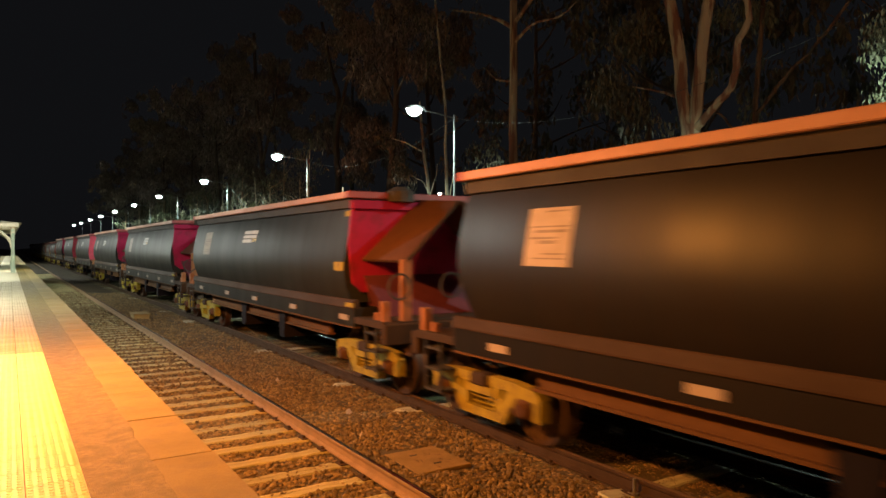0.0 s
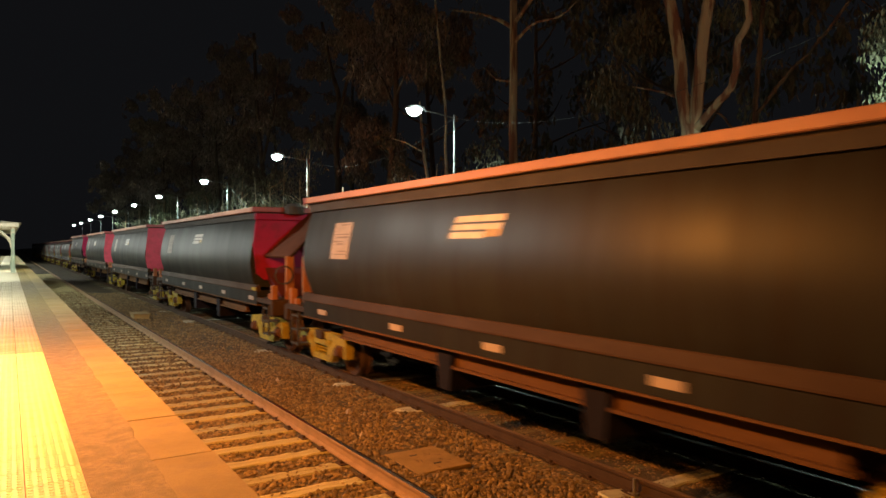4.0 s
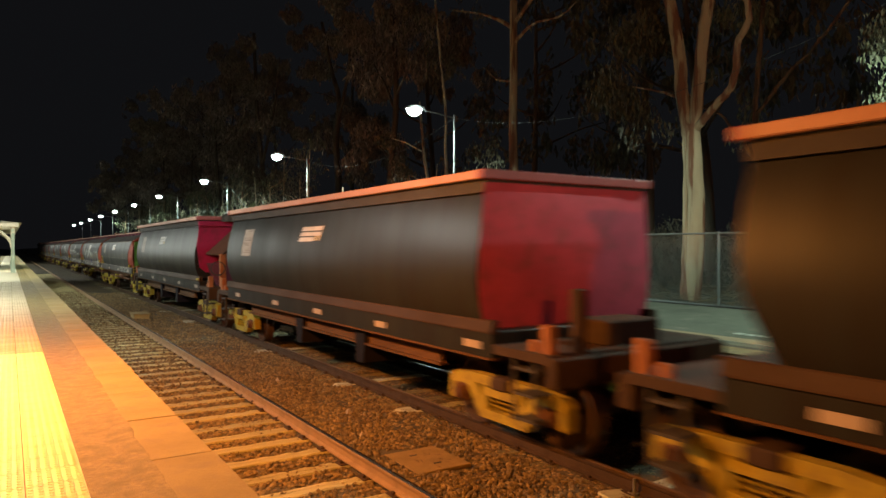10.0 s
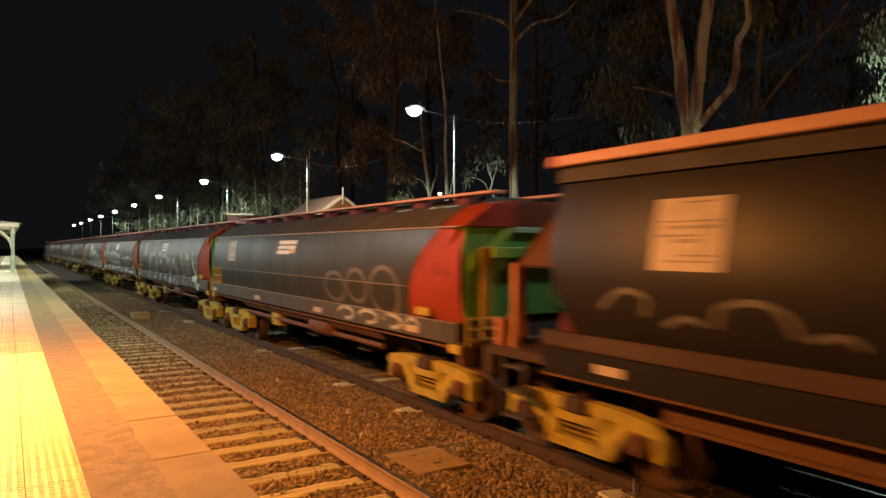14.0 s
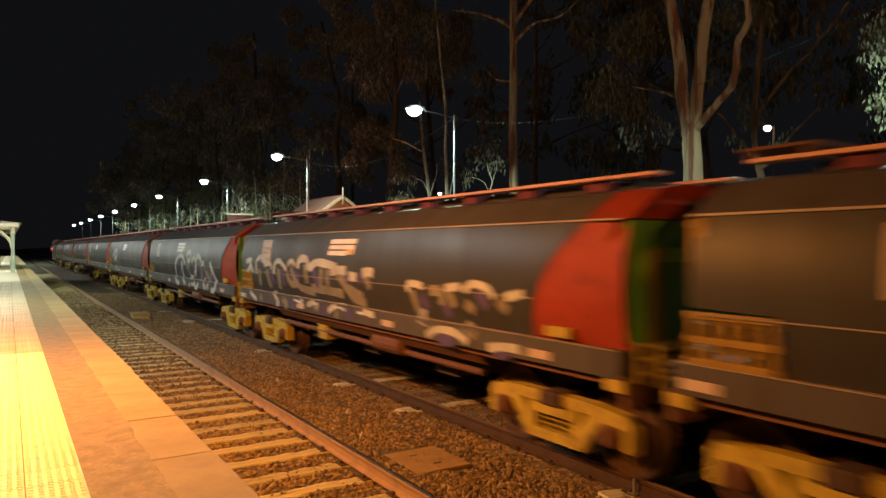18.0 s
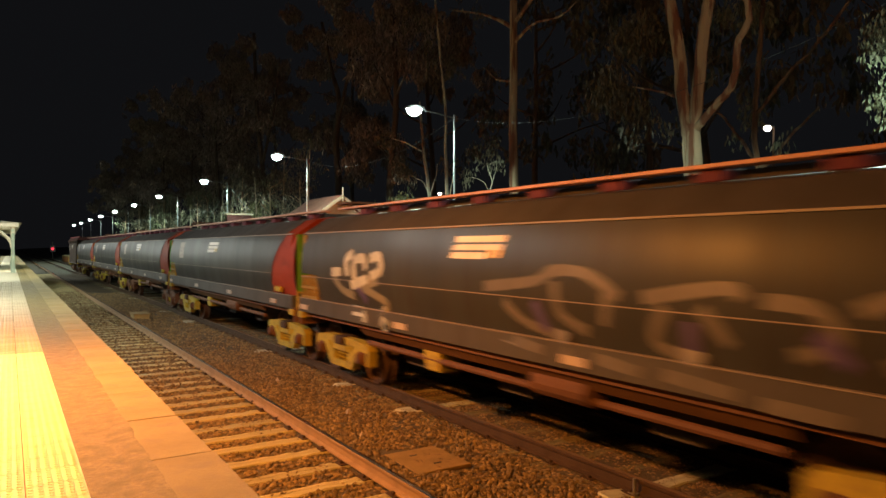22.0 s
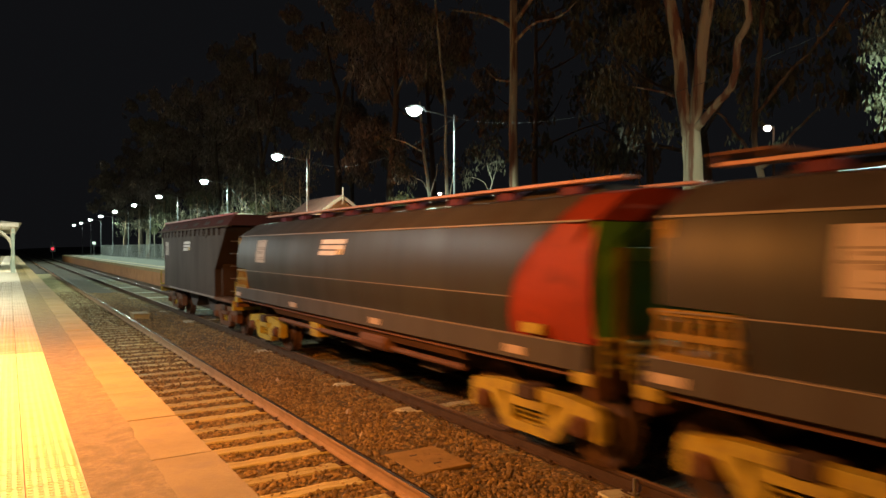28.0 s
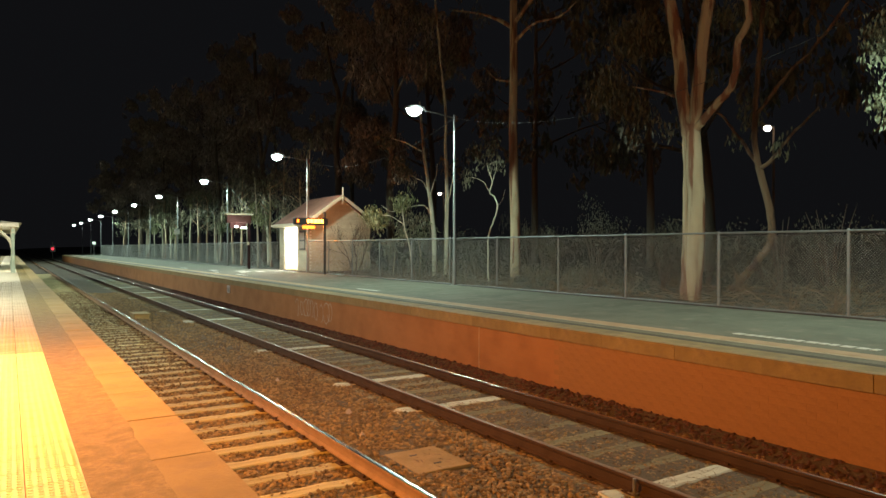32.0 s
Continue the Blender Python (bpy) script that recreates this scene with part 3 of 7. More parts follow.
def far_platform():
    p = thing("platform_far", "brick-faced railway platform with a concrete coping", "platform", kind="structure")
    part("platform_body", Shape().box(7.8026, 13.75, -20, 135, -0.5, 0.985), M["mortar"], p)
    part("asphalt_surface", Shape().box(8.30, 13.75, -20, 135, 0.985, 0.998), M["asphalt"], p, "grey asphalt surface")
    slab = Shape().box(7.775, 8.296, 0.0008, 0.9992, 0.80, 1.006, 0.002).mesh("coping_slab", M["coping_face"])
    joints = [4.95 - 1.28 * k for k in range(6, 0, -1)] + [4.95, 6.25, 7.62, 8.82, 9.90]
    while joints[-1] < 134:
        joints.append(joints[-1] + 1.24)
    for y, y1 in zip(joints, joints[1:]):
        ob = part("coping_slab", slab, M["coping_face"], p)
        ob.location = (rnd.uniform(-0.006, 0.006), y, rnd.uniform(-0.003, 0.003))
        ob.scale = (1, y1 - y, 1)
    part("warning_stripe", Shape().box(8.86, 9.22, -20, 134, 0.998, 1.003), M["line_orange"], p, "worn orange warning stripe")
    part("edge_line", Shape().box(8.80, 8.845, -20, 134, 0.998, 1.004), M["line_faint"], p, "thin pale line")
    part("dark_strip", Shape().box(8.302, 8.5, -20, 134, 0.998, 1.001), M["asphalt_dark"], p, "dark bitumen strip")
    for y0, n in ((4.5, 13), (19.0, 9), (33.0, 9), (38.0, 7), (46.0, 9)):
        y = y0
        for k in range(n):
            w = rnd.choice((0.12, 0.16, 0.2))
            part("painted_bar", Shape().box(9.62, 9.78, y, y + w * 0.8, 0.998, 1.003), M["line_white"], p, "worn white painted lettering bar")
            y += w + 0.02
    # the brick face: courses of stretchers and headers
    brick = Shape().box(7.80, 7.88, 0.0, 0.2335, 0.0, 0.078, 0.001).mesh("brick", M["brick"])
    made, rest = 0, Shape()
    for c in range(12):
        z = -0.208 + 0.084 * c
        y = 3.0 + (0.117 if c % 2 else 0)
        while y < 40:
            if made < 300 and y < 8.6 and z > -0.15:
                ob = part("brick", brick, M["brick"], p)
                ob.location = (rnd.uniform(-0.0004, 0.0004), y, z)
                made += 1
            elif y > 2:
                d = rnd.uniform(-0.0004, 0.0004)
                rest.add([(7.80 + d, y, z), (7.80 + d, y + 0.2335, z), (7.80 + d, y + 0.2335, z + 0.0775), (7.80 + d, y, z + 0.0775),
                          (7.875, y, z), (7.875, y + 0.2335, z), (7.875, y + 0.2335, z + 0.0775), (7.875, y, z + 0.0775)],
                         [(0, 1, 2, 3), (0, 4, 5, 1), (3, 2, 6, 7), (0, 3, 7, 4), (1, 5, 6, 2)])
            y += 0.2345
    tagged(part("brickwork", rest, M["brick_far"], p, "red brick courses"), kind="stuff")
    part("movement_joint", Shape().box(7.795, 7.80, 10.92, 10.945, -0.2, 0.8), M["line_orange"], p, "pale upright joint in the brickwork")
    part("brick_face", Shape().box(7.800, 7.806, 40.1, 134, -0.4, 0.80), M["brick_far"], p)
    part("brick_face", Shape().box(7.800, 7.806, -20, 2.95, -0.4, 0.80), M["brick_far"], p)


def wall_scrawl():
    """Tall thin sprayed loops that form no characters."""
    w = thing("wall_scrawl", "thin pale spray scrawl on the brick platform wall", "graffiti")
    r = random.Random(4)
    y = 21.1
    while y > 18.2:
        half, low, high = r.uniform(0.1, 0.22), r.uniform(0.12, 0.24), r.uniform(0.66, 0.82)
        mid, up = 0.5 * (low + high), 0.5 * (high - low)
        n = r.choice((9, 12, 14))
        pts = [(y - half + half * math.cos(0.5 * k + 0.6), mid + up * math.sin(0.5 * k + 0.6) + r.uniform(-0.02, 0.02)) for k in range(n)]
        part("spray_loop", Shape().ribbon(pts, 0.026, lambda z: 7.798, 0.004), M["line_faint"], w)
        y -= r.uniform(0.26, 0.46)


ground()
wall_scrawl()
stones("ballast_stones", 46000, (1.2, 7.4, 2.6, 16.5), 0.043, M["stone"], 20, bed_height, "loose brown crushed stone between the rails")
stones("far_ballast_stones", 30000, (1.2, 7.4, 16.5, 42.0), 0.05, M["stone"], 8, bed_height, "loose brown crushed stone further along the track")
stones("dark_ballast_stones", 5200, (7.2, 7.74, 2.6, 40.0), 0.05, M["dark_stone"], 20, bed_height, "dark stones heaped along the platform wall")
stones("scattered_ballast_stones", 3000, (1.25, 3.75, 12.0, 44.0), 0.04, M["stone"], 8, sleeper_height, "loose brown stones half burying the near sleepers")
stones("fine_ballast_stones", 1800, (5.3, 7.1, 3.0, 22.0), 0.024, M["stone"], 8, sleeper_height, "fine stones and grit over the far sleepers")
rails()
sleepers()
near_platform()
far_platform()

# ======== the train ========
TRACK_X = 6.226


def travelled(t):
    return 5.744 * t + 0.04345 * t * t - 0.0000528 * t ** 3


HOPPER_SIDE = [(1.43, 1.375), (1.56, 1.435), (1.7, 1.477), (1.95, 1.515), (2.15, 1.51), (2.35, 1.485), (2.55, 1.447), (2.75, 1.40), (2.92, 1.352), (3.03, 1.315)]
COVERED_SIDE = [(1.39, 1.40), (1.6, 1.445), (1.81, 1.475), (2.0, 1.48), (2.2, 1.468), (2.4, 1.435), (2.55, 1.40), (2.63, 1.375)]


def side_of(table, dx=0.0):
    def surface(z):
        return -float(np.interp(z, [a for a, _ in table], [b for _, b in table])) - dx
    return surface


HOPPER_SURFACE = side_of(HOPPER_SIDE)
COVERED_SURFACE = side_of([(1.12, 1.455), (1.385, 1.455)] + COVERED_SIDE)
LAST_SURFACE = side_of([(0.9, 1.40), (3.0, 1.40)])


def bar(s, a, b, r=0.02, n=6):
    return s.tube([a, b], r, n)


def wheelset_meshes():
    s = Shape()
    s.tube([(-1.12, 0, 0), (1.12, 0, 0)], 0.075, 12)
    axle = s.mesh("axle", M["under"], True)
    wheels = []
    for side in (-1, 1):
        w = Shape()
        prof = [(side * x, r) for x, r in ((0.70, 0.10), (0.70, 0.18), (0.745, 0.22), (0.75, 0.36), (0.735, 0.41), (0.735, 0.455), (0.87, 0.452), (0.87, 0.40), (0.80, 0.36), (0.79, 0.22), (0.85, 0.18), (0.85, 0.10))]
        w.lathe_x(prof, 28)
        for k in range(5):
            a = 2 * math.pi * k / 5
            y, z = 0.29 * math.cos(a), 0.29 * math.sin(a)
            w.tube([(side * 0.76, y, z), (side * 0.82, y, z)], 0.03, 8)
        w.lathe_x([(side * 0.735, 0.456), (side * 0.712, 0.484), (side * 0.705, 0.484), (side * 0.70, 0.45), (side * 0.70, 0.10)], 28)
        wheels.append(w.mesh("wheel", M["wheel"], True))
    return axle, wheels


AXLE, WHEELS = wheelset_meshes()
WHEEL_AT = 0.86


def bogie_meshes():
    out = {}
    for side in (-1, 1):
        s = Shape()
        x0, x1 = (0.98, 1.14) if side > 0 else (-1.14, -0.98)
        s.prism_x([(-1.16, 0.60), (-1.08, 0.69), (-0.62, 0.74), (0.62, 0.74), (1.08, 0.69), (1.16, 0.60), (0.62, 0.62), (-0.62, 0.62)], x0, x1)
        s.prism_x([(-0.46, 0.20), (0.46, 0.20), (0.40, 0.31), (-0.40, 0.31)], x0, x1)
        for e in (-1, 1):
            q = [(e * 0.78, 0.63), (e * 0.56, 0.63), (e * 0.28, 0.30), (e * 0.46, 0.21)]
            s.prism_x(q if e > 0 else q[::-1], x0, x1)
            s.prism_x([(e * 0.40, 0.63), (e * 0.30, 0.63), (e * 0.30, 0.30), (e * 0.40, 0.30)], x0, x1)
            s.prism_x([(e * 0.72, 0.64), (e * 1.14, 0.62), (e * 1.14, 0.34), (e * 1.04, 0.34), (e * 1.03, 0.56), (e * 0.72, 0.56)], x0, x1)
        s.prism_x([(-0.3, 0.60), (0.3, 0.60), (0.3, 0.50), (-0.3, 0.50)], x0 - 0.03, x1 + 0.03)
        out["frame", side] = s.mesh("side_frame", M["yellow"])
        out["dull", side] = s.mesh("side_frame", M["rust"])
        b = Shape()
        x0, x1 = (0.95, 1.17) if side > 0 else (-1.17, -0.95)
        b.box(x0, x1, -0.13, 0.13, 0.34, 0.57, 0.03)
        b.tube([(side * 1.15, 0, 0.455), (side * 1.22, 0, 0.455)], [0.11, 0.085], 12)
        out["box", side] = b.mesh("axle_box", M["rust"])
        path = [(side * (1.06 + 0.045 * math.cos(a * 1.2)), 0.045 * math.sin(a * 1.2), 0.31 + 0.29 * a / 24) for a in range(25)]
        out["spring", side] = Shape().tube(path, 0.014, 4).mesh("spring", M["yellow"])
    bo = Shape().box(-1.2, 1.2, -0.17, 0.17, 0.60, 0.76, 0.02)
    bo.box(-0.3, 0.3, -0.3, 0.3, 0.70, 0.84, 0.02)
    out["bolster"] = bo.mesh("bolster", M["under"])
    out["beam"] = Shape().box(-0.95, 0.95, -0.05, 0.05, 0.36, 0.46, 0.01).mesh("brake_beam", M["rust"])
    return out


BOGIE = bogie_meshes()


def add_bogie(wagon, y, dull=False):
    b = new("bogie")
    b.parent = wagon
    b.location = (0, y, 0)
    b["label"] = "rusty brown bogie" if dull else "yellow cast-steel bogie caked with brown dust"
    part("bolster", BOGIE["bolster"], None, b)
    for side in (-1, 1):
        part("side_frame", BOGIE["dull" if dull else "frame", side], None, b)
        for e in (-1, 1):
            part("axle_box", BOGIE["box", side], None, b).location = (0, e * WHEEL_AT, 0)
            w = part("wheel", WHEELS[0 if side < 0 else 1], None, b, "worn steel wheel")
            w.matrix_parent_inverse = Matrix.Translation((0, e * WHEEL_AT, 0.455))
            for d in (0.07, 0.2):
                part("spring", BOGIE["spring", side], None, b).location = (0, e * d, 0)
    for e in (-1, 1):
        part("axle", AXLE, None, b).location = (0, e * WHEEL_AT, 0.455)
        part("brake_beam", BOGIE["beam"], None, b).location = (0, e * 0.33, 0)
    return b


def add_coupler(wagon, y):
    e = 1 if y > 0 else -1
    s = Shape()
    s.box(-0.09, 0.09, min(y - e * 1.1, y - e * 0.12), max(y - e * 1.1, y - e * 0.12), 0.78, 0.98, 0.02)
    s.box(-0.17, 0.17, min(y - e * 0.28, y + e * 0.06), max(y - e * 0.28, y + e * 0.06), 0.74, 1.02, 0.03)
    part("coupler", s, M["rust"], wagon, "rusty knuckle coupler")
    h = Shape().tube([(0.3, y - e * 0.5, 0.9), (0.34, y - e * 0.2, 0.6), (0.3, y, 0.48), (0.2, y + e * 0.05, 0.5)], 0.025, 6)
    part("air_hose", h, M["plastic_black"], wagon, "black air hose")


def add_placard(wagon, surface, y, z0, z1, w):
    s = Shape()
    n = 4
    for i in range(n):
        za, zb = z0 + (z1 - z0) * i / n, z0 + (z1 - z0) * (i + 1) / n
        a, b = surface(za) - 0.006, surface(zb) - 0.006
        s.add([(a, y - w / 2, za), (a, y + w / 2, za), (b, y + w / 2, zb), (b, y - w / 2, zb)], [(0, 1, 2, 3)])
    pl = part("placard", s, M["placard"], wagon, "cream data panel with printed lines")
    for zz, hh, ya, yb in ((0.92, 0.03, -0.36, 0.1), (0.66, 0.03, -0.42, 0.42), (0.57, 0.05, -0.42, 0.3), (0.46, 0.04, -0.2, 0.42), (0.38, 0.06, -0.2, 0.2), (0.2, 0.025, -0.42, 0.1), (0.12, 0.025, -0.42, 0.3)):
        z = z0 + (z1 - z0) * zz
        a, b = surface(z) - 0.01, surface(z + hh * 0.6) - 0.01
        g = Shape().add([(a, y + ya * w, z), (a, y + yb * w, z), (b, y + yb * w, z + hh * 0.6), (b, y + ya * w, z + hh * 0.6)], [(0, 1, 2, 3)])
        part("printed_line", g, M["print"], pl)


def add_logo(wagon, surface, y, z, w=1.03, h=0.255):
    """A striped emblem: three slanted bars and a gold tail."""
    top, low = Shape(), Shape()

    def quad(s, ya, yb, za, zb):
        lean = 0.35
        pts = []
        for yy, zz in ((ya, za), (yb, za), (yb, zb), (ya, zb)):
            pts.append((surface(z + zz) - 0.007, y - yy - lean * zz, z + zz))
        s.add(pts, [(0, 1, 2, 3)])
    d = h / 6.2
    quad(top, -w / 2, w / 2, 1.5 * d, 3.1 * d + 0.012)
    quad(top, -w / 2, w / 2, -0.85 * d, 0.85 * d)
    quad(top, -w / 2, w * 0.22, -3.1 * d - 0.012, -1.5 * d)
    quad(low, w * 0.26, w * 0.36, -3.0 * d, -0.6 * d)
    quad(low, w * 0.42, w * 0.5, -3.0 * d, -0.6 * d)
    lg = part("emblem", top, M["logo"], wagon, "pale striped emblem")
    part("emblem_tail", low, M["logo_gold"], lg)


def add_reflectors(wagon, surface, spots, z, w=0.36, h=0.09):
    for y in spots:
        s = Shape().box(surface(z) - 0.012, surface(z) - 0.002, y - w / 2, y + w / 2, z - h / 2, z + h / 2)
        part("reflector", s, M["reflector"], wagon, "cream reflector plate")


def smooth_path(points, steps=6):
    out = []
    n = len(points)
    for i in range(n - 1):
        p = [points[max(i - 1, 0)], points[i], points[i + 1], points[min(i + 2, n - 1)]]
        for k in range(steps):
            t = k / steps
            out.append(tuple(0.5 * (2 * p[1][d] + (p[2][d] - p[0][d]) * t + (2 * p[0][d] - 5 * p[1][d] + 4 * p[2][d] - p[3][d]) * t * t
                                    + (3 * p[1][d] - p[0][d] - 3 * p[2][d] + p[3][d]) * t ** 3) for d in (0, 1)))
    out.append(points[-1])
    return out


def add_graffiti(wagon, surface, strokes, width, mat, lift, label):
    for k, stroke in enumerate(strokes):
        part("graffiti", Shape().ribbon(smooth_path(stroke), width, surface, lift + 0.0004 * k), mat, wagon, label)


def rings(spots, turns=7.2):
    """Sprayed rings, each (y, z, half width, half height)."""
    return [[(y + a * math.cos(0.6 * q), z + b * math.sin(0.6 * q)) for q in range(int(turns / 0.6))] for y, z, a, b in spots]


def hopper_rear(z):
    return 5.55 - float(np.interp(z, [1.43, 1.7, 2.0, 2.3], [0.30, 0.2, 0.07, 0.0]))


def add_slope(w, e):
    """The two chute sheets that lean out over an end platform like a tent, and the post that holds them."""
    for m in (1, -1):
        q = [(-1.22 * m, e * 5.57, 2.16), (-0.98 * m, e * 6.72, 2.15), (-0.03 * m, e * 6.75, 3.12), (-0.1 * m, e * 5.57, 3.20)]
        part("slope_sheet", Shape().add(q + [(x + 0.035 * m, yy, z - 0.035) for x, yy, z in q], [(0, 1, 2, 3), (7, 6, 5, 4), (0, 4, 5, 1), (1, 5, 6, 2), (2, 6, 7, 3), (3, 7, 4, 0)]), M["slope_brown"], w, "brown sloping chute sheet")
        part("slope_lip", Shape().tube([(-0.98 * m, e * 6.73, 2.14), (-0.03 * m, e * 6.76, 3.11)], 0.028, 6), M["sill"], w)
    part("brake_post", Shape().box(-1.07, -0.89, e * 6.70 - 0.05, e * 6.70 + 0.05, 1.2, 2.17, 0.012), M["post_red"], w, "rust-red upright brake post")
    part("end_strut", Shape().tube([(0.95, e * 6.68, 2.15), (0.75, e * 6.2, 1.22)], 0.05, 6), M["ledge"], w, "pale slanting strut")
    part("brake_wheel", Shape().tube([(-0.2 + 0.2 * math.cos(k * 0.5236), e * 6.8, 1.75 + 0.2 * math.sin(k * 0.5236)) for k in range(13)], 0.018, 5), M["dark"], w)


def hopper_wagon(kind):
    """An open hopper wagon: y runs along it, -y is the leading end."""
    w = thing("hopper_wagon", "dusty dark grey hopper wagon with a red end on yellow bogies", "rail wagon", group="open hopper wagons of the train")
    L = 5.55
    rows = [(z, hw, hopper_rear(z)) for z, hw in HOPPER_SIDE]
    v = [q for z, hw, r in rows for q in ((-hw, -L, z), (hw, -L, z), (hw, r, z), (-hw, r, z))]
    n = len(rows)
    body = Shape().add(v, [(4 * i + k, 4 * i + (k + 1) % 4, 4 * i + 4 + (k + 1) % 4, 4 * i + 4 + k) for i in range(n - 1) for k in range(4)] + [(3, 2, 1, 0), (4 * n - 4, 4 * n - 3, 4 * n - 2, 4 * n - 1)])
    part("body", body, M["body"], w, "dark grey bulging steel side", True)
    v = [q for z, hw, r in rows for q in ((-hw + 0.01, r + 0.012, z), (hw - 0.01, r + 0.012, z))] + [(-1.3, L + 0.012, 3.15), (1.3, L + 0.012, 3.15)]
    part("rear_sheet", Shape().add(v, [(2 * i, 2 * i + 1, 2 * i + 3, 2 * i + 2) for i in range(n)]), M["red" if kind == "sloped" else "red_lit"], w, "red rear end sheet")
    rec = Shape().box(-1.37, 1.37, -L, L, 3.03, 3.19)
    part("top_channel", rec, M["dark"], w)
    for s in (-1, 1):
        rim = Shape().box(min(s * 1.36, s * 1.46), max(s * 1.36, s * 1.46), -5.62, 5.62, 3.19, 3.298, 0.012)
        part("top_rim", rim, M["rim"], w, "pale top rim")
    for e in (-1, 1):
        part("end_rim", Shape().box(-1.475, 1.475, min(e * 5.62, e * 5.5) - 0.004, max(e * 5.62, e * 5.5) + 0.004, 3.185, 3.302, 0.012), M["rim_red"], w, "red painted end rim")
    part("cover", Shape().prism_y([(-1.36, 3.16), (1.36, 3.16), (1.3, 3.2), (0, 3.25), (-1.3, 3.2)], -5.5, 5.5), M["under"], w)
    # sill with its ledge
    part("sill", Shape().box(-1.425, 1.425, -5.75, 5.75, 1.04, 1.36, 0.01), M["body"], w)
    for s in (-1, 1):
        led = Shape().prism_y([(s * 1.33, 1.49), (s * 1.33, 1.335), (s * 1.452, 1.335), (s * 1.452, 1.36), (s * 1.425, 1.475), (s * 1.41, 1.49)][::s], -5.75, 5.75)
        part("sill_ledge", led, M["sill"], w, "brown ledge along the sill")
    # underframe: side beam, hopper doors and their gear
    for s in (-1, 1):
        ub = Shape().box(min(s * 1.16, s * 1.24), max(s * 1.16, s * 1.24), -4.3, 4.3, 0.76, 1.04, 0.012)
        ub.box(min(s * 1.16, s * 1.30), max(s * 1.16, s * 1.30), -4.35, 4.35, 0.755, 0.79)
        ub.box(min(s * 1.3, s * 1.44), max(s * 1.3, s * 1.44), -5.75, 5.75, 1.02, 1.045)
        part("side_beam", ub, M["beam"], w, "orange-brown dusty underframe beam")
    part("centre_sill", Shape().box(-0.3, 0.3, -6.4, 6.4, 0.85, 1.2), M["under"], w)
    for y in (-1.93, 0.85):
        d = Shape().prism_x([(y - 0.22, 1.2), (y + 0.22, 1.2), (y + 0.13, 0.46), (y - 0.13, 0.46)], -1.32, 1.32)
        part("discharge_chute", d, M["chute"], w, "dark discharge chute")
    add_reflectors(w, lambda z: -1.425, (-5.35, -2.9, -0.37, 2.0, 4.8), 1.18)
    add_placard(w, HOPPER_SURFACE, 3.88, 2.16, 2.78, 0.70)
    add_logo(w, HOPPER_SURFACE, -0.06, 2.61)
    # platform ends
    for e in (-1, 1):
        pl = Shape().box(-1.42, 1.42, min(e * 5.75, e * 6.75), max(e * 5.75, e * 6.75), 1.10, 1.21, 0.01)
        part("end_platform", pl, M["under"], w)
        part("headstock", Shape().box(-1.42, 1.42, min(e * 6.68, e * 6.85), max(e * 6.68, e * 6.85), 0.86, 1.18, 0.015), M["sill"], w)
        stub = Shape().box(-1.37, -1.24, e * 6.62 - 0.06, e * 6.62 + 0.06, 1.2, 1.52, 0.01).box(-1.35, -1.26, e * 6.38 - 0.05, e * 6.38 + 0.05, 1.2, 1.33, 0.01)
        part("handrail", stub, M["post_red"], w, "amber-brown stanchion")
        st = Shape()
        for k in range(3):
            st.box(-1.4, -1.12, e * 6.3 - 0.18, e * 6.3 + 0.18, 0.42 + 0.28 * k, 0.45 + 0.28 * k)
        st.box(-1.4, -1.36, e * 6.3 - 0.2, e * 6.3 - 0.17, 0.4, 1.1).box(-1.4, -1.36, e * 6.3 + 0.17, e * 6.3 + 0.2, 0.4, 1.1)
        part("step", st, M["dark"], w)
        add_coupler(w, e * 7.25)
        add_bogie(w, e * 5.55)
        # the slanting lower hopper end
        lo = Shape().add([(-1.25, e * 5.5, 2.05), (1.25, e * 5.5, 2.05), (0.95, e * 6.1, 1.22), (-0.95, e * 6.1, 1.22), (-1.25, e * 5.3, 2.05), (1.25, e * 5.3, 2.05), (0.95, e * 5.3, 1.22), (-0.95, e * 5.3, 1.22)],
                         [(0, 1, 2, 3), (4, 5, 6, 7), (0, 3, 7, 4), (1, 2, 6, 5), (0, 1, 5, 4), (3, 2, 6, 7)])
        if kind == "sloped":
            part("lower_end_sheet", lo, M["dull_red"], w, "grimy lower end sheet")
    if kind == "sloped":
        for e in (-1, 1):
            y = e * 5.56
            if e > 0:
                add_slope(w, e)
                continue
            en = Shape().prism_y([(-1.38, 3.15), (-1.46, 2.4), (-1.38, 1.75), (-1.2, 1.6), (1.2, 1.6), (1.38, 1.75), (1.46, 2.4), (1.38, 3.15)], min(y, y + e * 0.06), max(y, y + e * 0.06))
            part("end_sheet", en, M["red"], w, "dull red end sheet")
            add_slope(w, e)
            for yy, z, ww, hh in ((-5.42, 2.93, 0.30, 0.10), (-5.34, 2.04, 0.36, 0.15), (-5.62, 1.40, 0.30, 0.07)):
                x = HOPPER_SURFACE(z) if z > 1.5 else -1.445
                part("corner_plate", Shape().box(x - 0.012, x + 0.02, yy - ww / 2, yy + ww / 2, z - hh / 2, z + hh / 2), M["yellow"], w, "yellow corner plate")
            part("brake_wheel", Shape().tube([(-1.14 + 0.2 * math.cos(k * 0.5236), e * 6.8, 1.75 + 0.2 * math.sin(k * 0.5236)) for k in range(13)], 0.018, 5), M["dark"], w)
